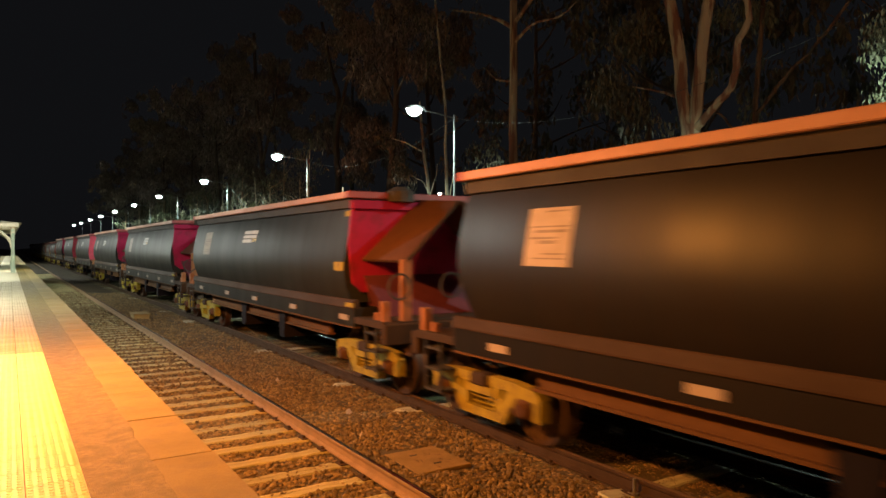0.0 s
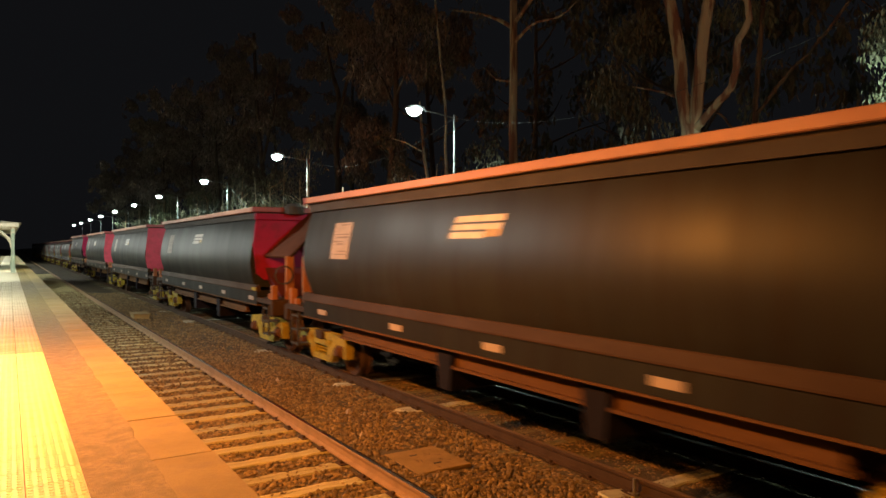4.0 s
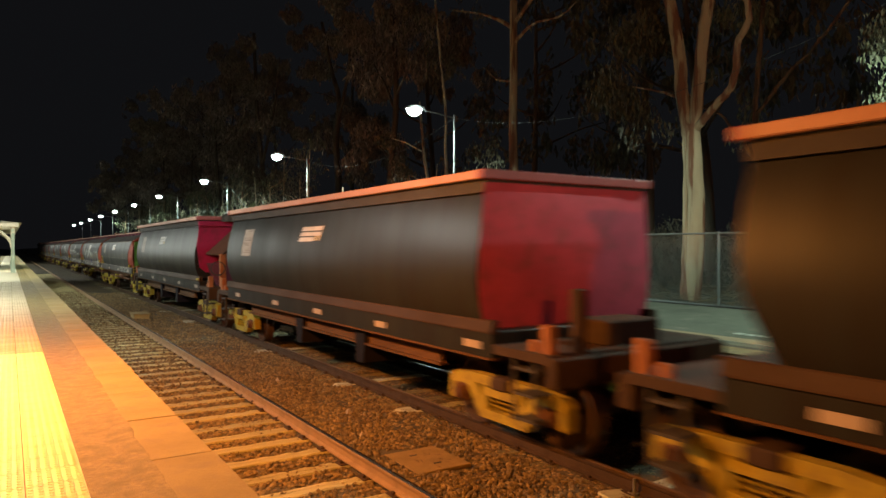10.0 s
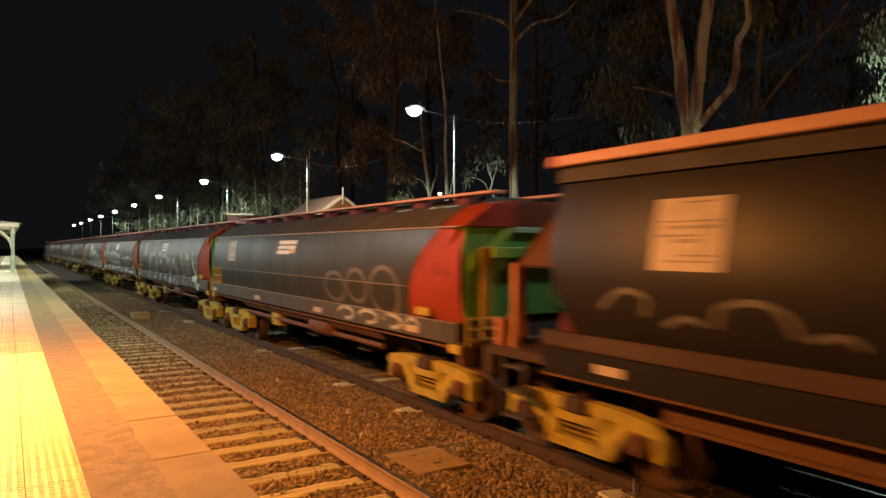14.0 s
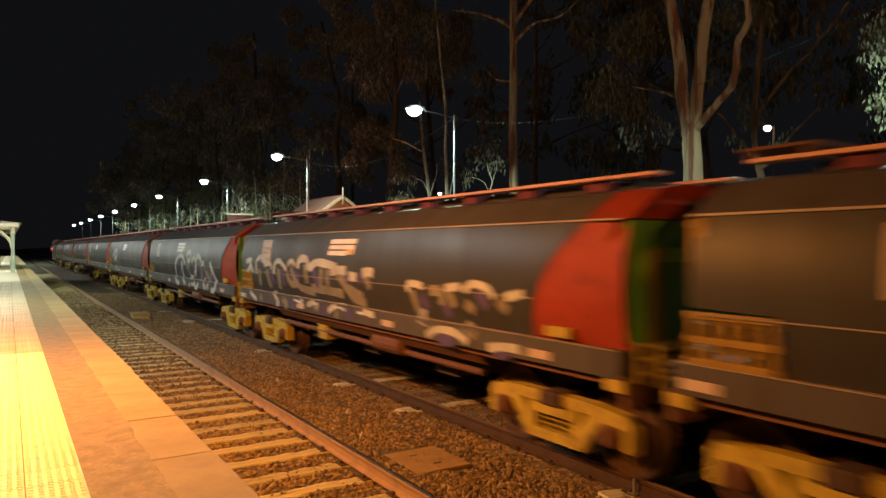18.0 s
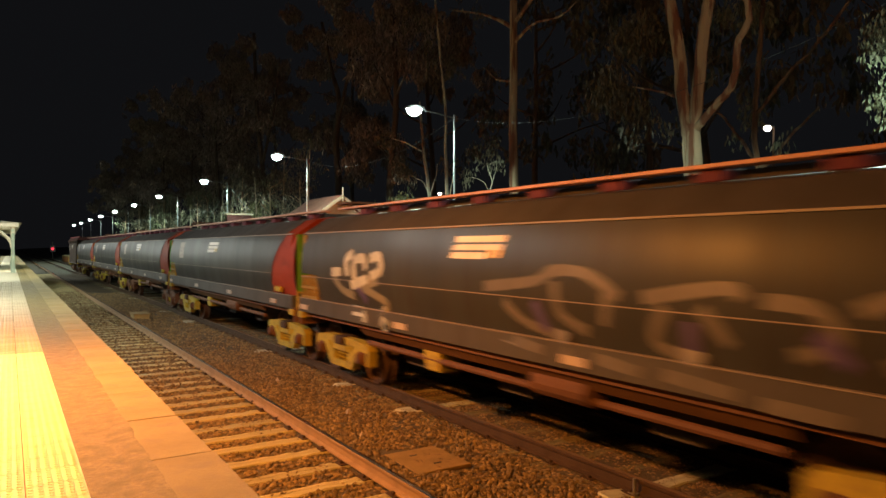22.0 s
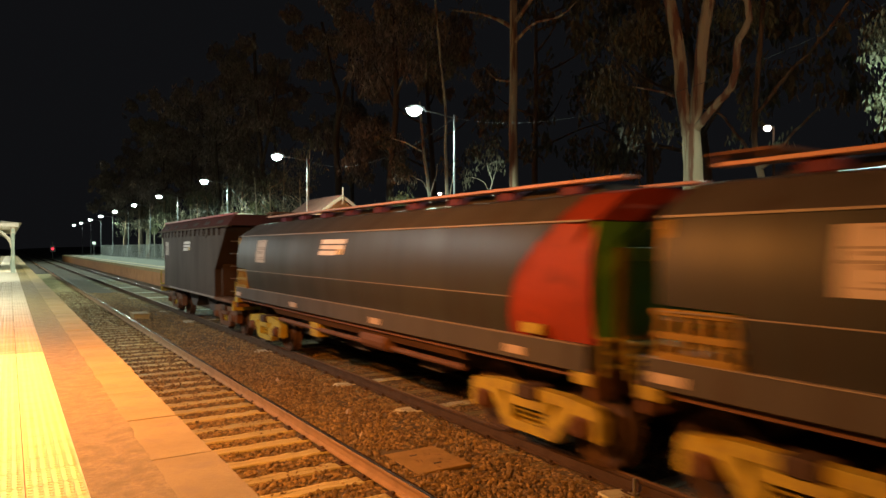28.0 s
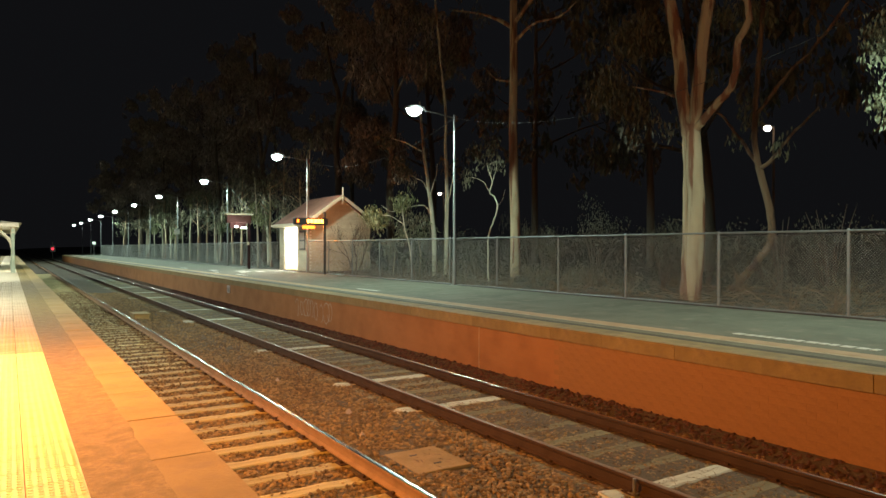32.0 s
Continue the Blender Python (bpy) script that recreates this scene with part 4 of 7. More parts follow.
            part("vent_dome", Shape().tube([(-0.5, e * 5.66, 3.14), (-0.5, e * 5.66, 3.32), (-0.5, e * 5.66, 3.4)], [0.24, 0.24, 0.12], 14), M["dark"], w)
            part("end_beam", Shape().box(-1.42, 1.42, min(y, y + e * 0.12), max(y, y + e * 0.12), 3.0, 3.15, 0.012), M["red"], w)
    else:
        for e in (-1,):
            y = e * 5.56
            v = []
            for z, hw, d in ((3.15, 1.40, 0.0), (2.8, 1.43, 0.06), (2.4, 1.475, 0.10), (2.0, 1.50, 0.10), (1.7, 1.47, 0.06), (1.37, 1.40, 0.0)):
                for x, f in ((-1, 0.0), (-0.6, 0.75), (0, 1.0), (0.6, 0.75), (1, 0.0)):
                    v.append((x * hw, y + e * d * f, z))
            s = Shape().add(v, [(5 * i + k, 5 * i + k + 1, 5 * i + 6 + k, 5 * i + 5 + k) for i in range(5) for k in range(4)])
            part("end_sheet", s, M["red_lit"], w, "red bulging end sheet", True)
            part("brake_post", Shape().box(-1.0, -0.86, e * 6.68 - 0.07, e * 6.68 + 0.07, 1.2, 1.9, 0.012), M["sill"], w)
            bx = Shape().box(-0.4, 0.5, min(e * 6.0, e * 6.6), max(e * 6.0, e * 6.6), 1.21, 1.5, 0.02)
            part("brake_cylinder", bx, M["under"], w)
    return w


def covered_wagon():
    w = thing("grain_wagon", "slate grey covered grain wagon with coloured ends on yellow bogies", "rail wagon", group="covered grain wagons of the train")
    body = Shape()
    zs = sorted([z for z, hw in COVERED_SIDE] + [1.845, 1.865])
    rows = [(z, float(np.interp(z, [q[0] for q in COVERED_SIDE], [q[1] for q in COVERED_SIDE]))) for z in zs]

    def back(z):
        return 5.16 if z < 1.85 else 5.91

    def reach(z):
        return float(np.interp(z, [1.39, 1.55, 1.75, 2.0, 2.2, 2.4, 2.55, 2.63], [4.85, 4.86, 4.92, 5.02, 5.15, 5.35, 5.55, 5.62]))
    v = []
    for z, hw in rows:
        r = reach(z)
        v += [(-hw, -r, z), (hw, -r, z), (hw, back(z), z), (-hw, back(z), z)]
    n = len(rows)
    body.add(v, [(4 * i + k, 4 * i + (k + 1) % 4, 4 * i + 4 + (k + 1) % 4, 4 * i + 4 + k) for i in range(n - 1) for k in (1, 3)] + [(3, 2, 1, 0), (4 * n - 4, 4 * n - 3, 4 * n - 2, 4 * n - 1)])
    part("body", body, M["body_cov"], w, "slate grey steel side", True)
    for s in (-1, 1):
        # the curved corner sheet between the side and the end
        v = []
        for z, hw in rows:
            v += [(s * (hw - 0.012), -reach(z) + 0.02, z), (s * (hw - 0.06), -6.14, z)]
        n = len(rows)
        part("end_web", Shape().add(v, [(2 * i, 2 * i + 1, 2 * i + 3, 2 * i + 2) for i in range(n - 1)]), M["orange_end"], w, "orange-red curved end sheet", True)
    part("slope_sheet", Shape().add([(-1.40, -6.1, 2.63), (1.40, -6.1, 2.63), (1.40, -5.0, 1.39), (-1.40, -5.0, 1.39)], [(0, 1, 2, 3)]), M["orange_end"], w)
    part("end_panel", Shape().box(-1.34, 1.36, -6.16, -6.11, 1.45, 2.62, 0.01), M["green_end"], w, "dark green end panel")
    part("end_band", Shape().box(-0.6, 1.3, -6.21, -6.165, 2.55, 2.63, 0.01), M["post_green"], w, "pale green end band")
    part("end_post", Shape().box(-1.12, -0.98, -6.24, -6.17, 1.15, 2.36, 0.01), M["dull_yellow"], w, "yellow end post")
    part("end_shelf", Shape().box(-0.98, 0.5, -6.29, -6.17, 2.22, 2.36, 0.01), M["lime"], w, "lime green end shelf")
    part("end_brace", Shape().add([(-1.28, -6.17, 2.05), (-1.28, -6.20, 2.05), (-0.55, -6.20, 2.6), (-0.55, -6.17, 2.6), (-1.28, -6.17, 2.25), (-1.28, -6.20, 2.25), (-0.7, -6.20, 2.62), (-0.7, -6.17, 2.62)], [(0, 1, 2, 3), (7, 6, 5, 4), (0, 4, 5, 1), (1, 5, 6, 2), (3, 2, 6, 7), (0, 3, 7, 4)]), M["lime"], w, "lime green end brace")
    part("roof_end", Shape().prism_y([(-1.37, 2.63), (1.37, 2.63), (0.94, 2.925), (0.6, 2.985), (-0.6, 2.985), (-0.94, 2.925)], -6.2, -5.6), M["orange_end"], w, "orange-red roof end")
    part("end_panel", Shape().box(-1.42, 1.42, 5.91, 5.96, 1.865, 2.62, 0.01), M["body_cov"], w)
    part("end_bulkhead", Shape().box(-1.40, 1.40, 5.1, 5.155, 1.39, 1.86), M["green_end"], w, "dark green recessed end")
    part("corner_strip", Shape().box(-1.425, -1.30, 5.83, 5.965, 1.87, 2.6, 0.01), M["dull_yellow"], w, "yellow corner strip")
    # yellow hand-grab cage in the cut-out corner
    for y in (5.24, 5.42, 5.58, 5.74, 5.92):
        part("cage_bar", Shape().box(-1.45, -1.41, y - 0.03, y + 0.03, 1.39, 1.80), M["dull_yellow"], w, "yellow hand-grab bar")
    for z in (1.42, 1.60, 1.80):
        part("cage_rail", Shape().box(-1.46, -1.40, 5.18, 5.98, z - 0.03, z + 0.03, 0.006), M["dull_yellow"], w, "yellow hand-grab rail")
    part("cage_step", Shape().box(-1.36, -0.9, 5.3, 5.95, 1.5, 1.54).box(-1.36, -0.9, 5.3, 5.95, 1.72, 1.75), M["post_green"], w, "pale green step")
    part("web_plate", Shape().box(-1.47, -1.40, -5.46, -5.12, 1.43, 1.54, 0.006), M["yellow"], w, "yellow corner plate")
    for e in (-1, 1):
        lad = Shape()
        for k in range(3):
            bar(lad, (-1.40, e * 6.31, 1.20 + 0.13 * k), (-0.75, e * 6.31, 1.20 + 0.13 * k), 0.016)
        for x in (-1.40, -0.75):
            bar(lad, (x, e * 6.31, 1.12), (x, e * 6.31, 1.50), 0.018)
        part("ladder", lad, M["yellow"], w, "yellow end ladder")
        part("headstock", Shape().box(-1.42, 1.42, min(e * 6.1, e * 6.2), max(e * 6.1, e * 6.2), 0.86, 1.15, 0.01), M["rust"], w)
        part("corner_plate", Shape().box(-1.46, -1.1, min(e * 5.95, e * 6.19), max(e * 5.95, e * 6.19), 1.0, 1.12, 0.01), M["yellow"], w, "yellow corner step")
        add_coupler(w, e * 6.42)
        add_bogie(w, e * 4.85)
    for x in (-1.484, 1.468):
        part("seam", Shape().box(x, x + 0.016, -4.9, 5.9, 1.805, 1.815), M["ledge"], w, "pale welded seam")
    for x in (-1.462, 1.40):
        part("skirt_ledge", Shape().box(x, x + 0.062, -6.1, 6.1, 1.385, 1.394), M["ledge"], w, "pale ledge over the skirt")
    part("skirt", Shape().box(-1.452, 1.452, -6.12, 6.12, 1.12, 1.385, 0.008), M["skirt"], w, "grey side skirt")
    # sloping roof with its hatch walkway
    part("roof", Shape().prism_y([(-1.39, 2.635), (1.39, 2.635), (0.95, 2.92), (0.6, 2.98), (-0.6, 2.98), (-0.95, 2.92)], -5.6, 5.97), M["skirt"], w, "grey sloping roof")
    for x in (-1.40, 1.37):
        part("eave", Shape().box(x, x + 0.03, -6.08, 5.97, 2.618, 2.638), M["ledge"], w, "pale roof edge")
    for k in range(9):
        y = -5.0 + 1.25 * k
        part("hatch_coaming", Shape().box(-0.62, 0.62, y - 0.16, y + 0.16, 2.98, 3.10, 0.01), M["dull_red"], w, "dull red hatch coaming")
    for x in (-0.72, 0.5):
        part("walkway", Shape().box(x, x + 0.22, -5.9, 5.9, 3.10, 3.14, 0.006), M["rim"], w, "pale dusty roof walkway")
    part("hatch_cover", Shape().prism_y([(-0.48, 2.98), (0.48, 2.98), (0.40, 3.09), (-0.40, 3.09)], -5.4, 5.4), M["dark"], w)
    part("roof_step", Shape().box(-0.75, 0.2, 5.3, 5.95, 3.2, 3.23).box(-0.72, -0.68, 5.35, 5.4, 3.13, 3.2).box(-0.72, -0.68, 5.85, 5.9, 3.13, 3.2), M["rust"], w)
    # underframe: pipe, chutes
    ub = Shape().box(-0.3, 0.3, -6.1, 6.1, 0.85, 1.15)
    for s in (-1, 1):
        ub.box(min(s * 1.30, s * 1.36), max(s * 1.30, s * 1.36), -6.0, 6.0, 1.04, 1.10)
    part("underframe", ub, M["rust"], w, "rusty underframe beam")
    part("side_panel", Shape().add([(-1.40, -3.7, 1.12), (-1.40, 3.7, 1.12), (-1.22, 3.7, 0.90), (-1.22, -3.7, 0.90), (-1.34, -3.7, 1.12), (-1.34, 3.7, 1.12), (-1.18, 3.7, 0.90), (-1.18, -3.7, 0.90)], [(0, 1, 2, 3), (7, 6, 5, 4), (0, 4, 5, 1), (1, 5, 6, 2), (2, 6, 7, 3), (3, 7, 4, 0)]), M["beam"], w, "orange-brown sloping underframe panel")
    # unseen slab on the far side, added to block lamp glints on the rail
    part("far_beam", Shape().box(1.28, 1.44, -6.0, 6.0, 0.78, 1.118), M["under"], w)
    part("brake_pipe", Shape().tube([(-1.18, -3.6, 0.78), (-1.18, 3.6, 0.78)], 0.045, 8), M["rust"], w)
    for y in (-2.4, 0.0, 2.4):
        d = Shape().prism_x([(y - 0.75, 1.12), (y + 0.75, 1.12), (y + 0.25, 0.55), (y - 0.25, 0.55)], -0.95, 0.95)
        part("discharge_chute", d, M["dark"], w, "dark discharge chute")
    part("air_tank", Shape().tube([(-1.15, -1.6, 0.86), (-1.15, -1.55, 0.86), (-1.15, -0.7, 0.86), (-1.15, -0.65, 0.86)], [0.08, 0.16, 0.16, 0.08], 14), M["rust"], w)
    part("valve_box", Shape().box(-1.22, -0.9, 1.35, 1.75, 0.62, 1.0, 0.02), M["yellow"], w, "yellow valve box")
    add_reflectors(w, lambda z: -1.454, (-5.0, -1.55, 2.05, 5.85), 1.22)
    add_placard(w, COVERED_SURFACE, 4.1, 2.02, 2.52, 0.62)
    add_logo(w, COVERED_SURFACE, 0.13, 2.36)
    return w


def last_wagon():
    w = thing("old_grain_wagon", "dusty brown slab-sided hopper wagon at the end of the train", "rail wagon")
    H = 4.55
    side = [(-3.2, 0.98), (4.05, 0.98), (4.05, 2.02), (H - 0.1, 2.90), (-H + 0.15, 2.90), (-3.2, 1.75)]
    part("body", Shape().prism_x(side, -1.38, 1.38), M["body_last"], w, "dusty brown flat steel side")
    part("sill", Shape().box(-1.40, 1.40, -3.2, 3.2, 0.93, 0.985, 0.006), M["ledge"], w, "pale sill edge")
    bracket = Shape().box(-1.425, -1.38, -0.12, 0.12, 2.70, 2.92, 0.006).mesh("eave_bracket", M["body_last"])
    for k in range(15):
        part("eave_bracket", bracket, None, w).location = (0, -3.6 + 0.57 * k, 0)
    part("side_band", Shape().box(-1.395, -1.38, -2.2, H - 0.5, 2.62, 2.86), M["body_last"], w, "pale grey band below the eaves")
    part("roof", Shape().prism_y([(-1.42, 2.94), (1.42, 2.94), (1.22, 3.22), (-1.22, 3.22)], -H - 0.1, H + 0.1), M["roof_red"], w, "dull red sloping roof edge")
    for s in (-1, 1):
        part("eave", Shape().box(min(s * 1.38, s * 1.47), max(s * 1.38, s * 1.47), -H - 0.3, H + 0.3, 2.895, 2.945, 0.008), M["sill"], w, "brown eave ledge")
        part("roof_rim", Shape().box(min(s * 1.16, s * 1.26), max(s * 1.16, s * 1.26), -H - 0.15, H + 0.15, 3.22, 3.275, 0.01), M["rim_red"], w, "orange-red top rim")
    part("roof_deck", Shape().box(-1.16, 1.16, -H, H, 3.222, 3.235), M["under"], w)
    for k in range(6):
        y = -3.6 + 1.45 * k
        part("hinge", Shape().add([(-1.375, y - 0.28, 3.02), (-1.375, y + 0.28, 3.02), (-1.31, y + 0.28, 3.11), (-1.31, y - 0.28, 3.11), (-1.36, y - 0.28, 3.005), (-1.36, y + 0.28, 3.005), (-1.28, y + 0.28, 3.10), (-1.28, y - 0.28, 3.10)],
                                  [(0, 1, 2, 3), (7, 6, 5, 4), (0, 4, 5, 1), (1, 5, 6, 2), (2, 6, 7, 3), (3, 7, 4, 0)]), M["dark"], w, "dark roof hinge")
    for e in (-1, 1):
        fr = Shape()
        for x in (-0.5, 0.5):
            fr.box(x - 0.05, x + 0.05, e * 4.3 - 0.05, e * 4.3 + 0.05, 1.0, 2.90)
        part("end_post", fr, M["rust"], w, "rusty end post")
        lad = Shape()
        for k in range(5):
            bar(lad, (-1.28, e * 4.42, 1.2 + 0.33 * k), (-0.5, e * 4.42, 1.2 + 0.33 * k), 0.014)
        part("ladder", lad, M["galv"], w, "steel end ladder")
        part("end_platform", Shape().box(-1.38, 1.38, min(e * 3.1, e * 4.85), max(e * 3.1, e * 4.85), 0.9, 0.98, 0.006), M["rust"], w)
        part("headstock", Shape().box(-1.36, 1.36, min(e * 4.8, e * 4.95), max(e * 4.8, e * 4.95), 0.72, 0.98, 0.01), M["yellow"], w, "faded yellow headstock")
        add_coupler(w, e * 5.3)
        add_bogie(w, e * 3.35, True)
    part("end_bulkhead", Shape().box(-1.2, 1.2, -3.35, -3.2, 1.0, 1.9), M["under"], w)
    part("handrail", Shape().tube([(-1.38, H + 0.2, 0.98), (-1.38, H + 0.2, 1.5), (-1.38, H, 1.5)], 0.02, 6).box(-1.42, -1.2, H - 0.02, H + 0.24, 0.98, 1.02), M["yellow"], w, "faded yellow handrail")
    part("underframe", Shape().box(-0.3, 0.3, -4.6, 4.6, 0.72, 0.93), M["under"], w)
    for y in (-1.2, 1.2):
        part("discharge_chute", Shape().prism_x([(y - 0.8, 0.95), (y + 0.8, 0.95), (y + 0.25, 0.42), (y - 0.25, 0.42)], -0.95, 0.95), M["dark"], w)
    add_placard(w, lambda z: -1.38, 3.55, 2.08, 2.55, 0.55)
    add_logo(w, lambda z: -1.38, 0.35, 2.40, 0.95, 0.27)
    return w


# each wagon: kind, and the place of its middle along the track at the start
TRAIN = [("bulged", 1.55), ("sloped", 16.03), ("sloped", 30.5), ("sloped", 44.94), ("bulged", 59.4), ("bulged", 73.95), ("sloped", 88.6)]
COVERED = [102.1, 114.9, 127.75, 140.55, 153.45, 166.1, 178.95, 191.8, 204.75]
LAST = 216.4
WAGONS = []
masters = {}
for kind, y in TRAIN:
    if kind not in masters:
        masters[kind] = hopper_wagon(kind)
        ob = masters[kind]
        ob.location = (TRACK_X, y, 0)
    else:
        ob = copy_thing(masters[kind], pose(TRACK_X, y, 0))
    WAGONS.append((ob, y))
first = None
for k, y in enumerate(COVERED):
    if first is None:
        first = ob = covered_wagon()
        ob.location = (TRACK_X, y, 0)
    else:
        ob = copy_thing(first, pose(TRACK_X, y, 0))
    WAGONS.append((ob, y))
# sprayed pieces on the sides; one wagon has lost its data panel
for o in list(WAGONS[11][0].children_recursive):
    if o.name.split(".")[0] in ("placard", "printed_line"):
        bpy.data.objects.remove(o)
SKIRT_SURFACE = lambda z: -1.452
side6, side7, side8, side9, side10, side11 = (WAGONS[k][0] for k in range(6, 12))
add_graffiti(side7, COVERED_SURFACE, rings(((-2.33, 1.69, 0.42, 0.24), (-3.2, 1.74, 0.36, 0.26), (-4.17, 1.70, 0.46, 0.36))), 0.08, M["spray_faint"], 0.006, "thin pale spray ring")
add_graffiti(side7, SKIRT_SURFACE, rings(((-2.77, 1.27, 0.3, 0.09), (-3.6, 1.27, 0.32, 0.09), (-4.4, 1.27, 0.28, 0.09), (-5.0, 1.28, 0.15, 0.08)), 5.4), 0.06, M["spray_pale"], 0.004, "pale spray loop on the skirt")
add_graffiti(side6, HOPPER_SURFACE, [[(4.84, 1.78), (4.64, 1.93), (4.47, 1.97), (4.28, 1.9), (4.33, 1.75)], [(4.11, 1.68), (3.88, 1.77), (3.73, 1.72)], [(3.6, 1.71), (3.53, 1.88), (3.25, 1.94), (3.02, 1.87), (2.92, 1.69)], [(2.83, 1.7), (2.59, 1.75), (2.49, 1.67)], [(2.2, 1.61), (2.15, 1.81), (1.95, 1.91), (1.73, 1.92), (1.52, 1.82), (1.44, 1.71)], [(1.97, 1.54), (1.45, 1.58), (1.05, 1.7), (0.8, 1.81), (0.56, 1.81), (0.38, 1.71), (0.44, 1.53), (0.52, 1.44)]], 0.06, M["spray_faint"], 0.005, "thin tan sprayed loop")
add_graffiti(side8, COVERED_SURFACE, [[(0.84, 1.72), (0.64, 1.54), (0.32, 1.47)], [(0.08, 1.98), (0.14, 1.63)], [(-0.3, 1.94), (-0.17, 1.56)], [(-0.63, 1.7), (-0.86, 1.78), (-1.19, 1.78)], [(-0.92, 1.6), (-1.19, 1.71), (-1.5, 1.71), (-1.74, 1.59), (-1.79, 1.43), (-1.58, 1.28), (-1.22, 1.18)], [(-1.72, 1.81), (-2.04, 1.66), (-2.22, 1.52), (-2.2, 1.38), (-2.05, 1.17), (-1.87, 1.17)], [(-0.1, 1.38), (0.1, 1.17)], [(2.74, 1.71), (2.66, 1.5), (2.83, 1.33)], [(-1.66, 1.89), (-1.72, 1.8)], [(-0.69, 1.67), (-0.52, 1.57)]], 0.17, M["spray_tan"], 0.005, "broad tan sprayed stroke")
add_graffiti(side8, COVERED_SURFACE, [[(2.35, 1.78), (2.24, 1.48)], [(0.35, 1.85), (0.2, 1.57)], [(-0.86, 1.68), (-0.75, 1.5), (-0.95, 1.4)], [(-1.88, 1.32), (-1.65, 1.17), (-1.44, 1.17)], [(-2.08, 1.8), (-2.31, 1.6), (-2.34, 1.37)], [(-0.41, 1.51), (-0.67, 1.25)]], 0.19, M["spray_violet"], 0.01, "violet spray shading")
add_graffiti(side8, COVERED_SURFACE, [[(3.26, 1.17), (3.28, 1.48), (3.14, 1.9), (2.86, 2.07), (2.66, 2.01)], [(2.8, 1.73), (2.52, 2.02), (2.14, 2.15), (1.79, 2.01), (1.56, 1.81), (1.33, 1.7)], [(1.89, 1.79), (1.91, 1.42), (1.87, 1.17)], [(1.25, 1.96), (0.95, 2.14), (0.72, 2.08), (0.75, 1.91), (1.04, 1.83)], [(0.95, 1.81), (0.55, 1.81)], [(0.5, 2.01), (0.08, 2.07), (-0.23, 2.04), (-0.47, 1.92), (-0.66, 1.81)], [(-0.57, 1.88), (-0.85, 1.97), (-1.01, 1.9)], [(-1.32, 1.82), (-1.58, 1.93), (-1.78, 1.93)], [(0.86, 1.38), (1.08, 1.17)], [(0.24, 1.34), (-0.16, 1.25)], [(-0.72, 1.33), (-0.99, 1.17)], [(-0.67, 1.17), (-1.04, 1.27)]], 0.17, M["spray_pale"], 0.014, "pale sprayed stroke")
add_graffiti(side8, COVERED_SURFACE, [[(-2.71, 2.04), (-2.73, 1.68), (-2.77, 1.29)], [(-3.04, 2.03), (-3.05, 1.28)], [(-3.34, 2.05), (-3.4, 1.48)], [(-3.63, 2.03), (-3.62, 1.35)], [(-3.85, 2.05), (-3.9, 1.49)], [(-2.86, 1.35), (-3.1, 1.17)], [(-3.4, 1.27), (-3.61, 1.17)], [(-3.88, 1.34), (-4.01, 1.17)], [(-4.59, 1.92), (-4.83, 1.92), (-4.94, 1.77), (-4.83, 1.62)]], 0.15, M["spray_tan"], 0.005, "broad tan sprayed bar")
add_graffiti(side8, COVERED_SURFACE, [[(-4.48, 2.24), (-4.37, 2.11), (-4.41, 1.85), (-4.58, 1.61), (-4.79, 1.46)], [(-4.17, 1.4), (-4.66, 1.37), (-4.87, 1.17), (-5.11, 1.17)], [(-2.68, 2.08), (-2.9, 2.07)], [(-3.47, 2.05), (-3.87, 2.07)]], 0.17, M["spray_pale"], 0.014, "pale sprayed curve")
add_graffiti(side10, COVERED_SURFACE, [[(-1.02, 1.86), (-1.07, 1.59), (-1.3, 1.43), (-1.64, 1.46)], [(-2.34, 1.97), (-2.64, 1.81), (-2.72, 1.55), (-2.49, 1.47)], [(-3.04, 1.76), (-3.26, 1.6), (-3.49, 1.65)], [(-2.86, 1.38), (-3.26, 1.48), (-3.58, 1.48)], [(-3.88, 1.78), (-3.68, 1.5), (-3.4, 1.17)], [(-0.72, 1.71), (-1.14, 1.8)]], 0.15, M["spray_tan"], 0.005, "broad tan sprayed stroke")
add_graffiti(side10, COVERED_SURFACE, [[(0.24, 1.71), (0.18, 1.28)], [(-1.64, 1.8), (-1.84, 1.63)], [(-3.04, 1.67), (-3.25, 1.35)], [(-2.43, 1.74), (-2.44, 1.32)], [(-3.93, 1.62), (-3.78, 1.33)], [(-0.78, 1.57), (-0.92, 1.21)]], 0.17, M["spray_violet"], 0.01, "violet spray shading")
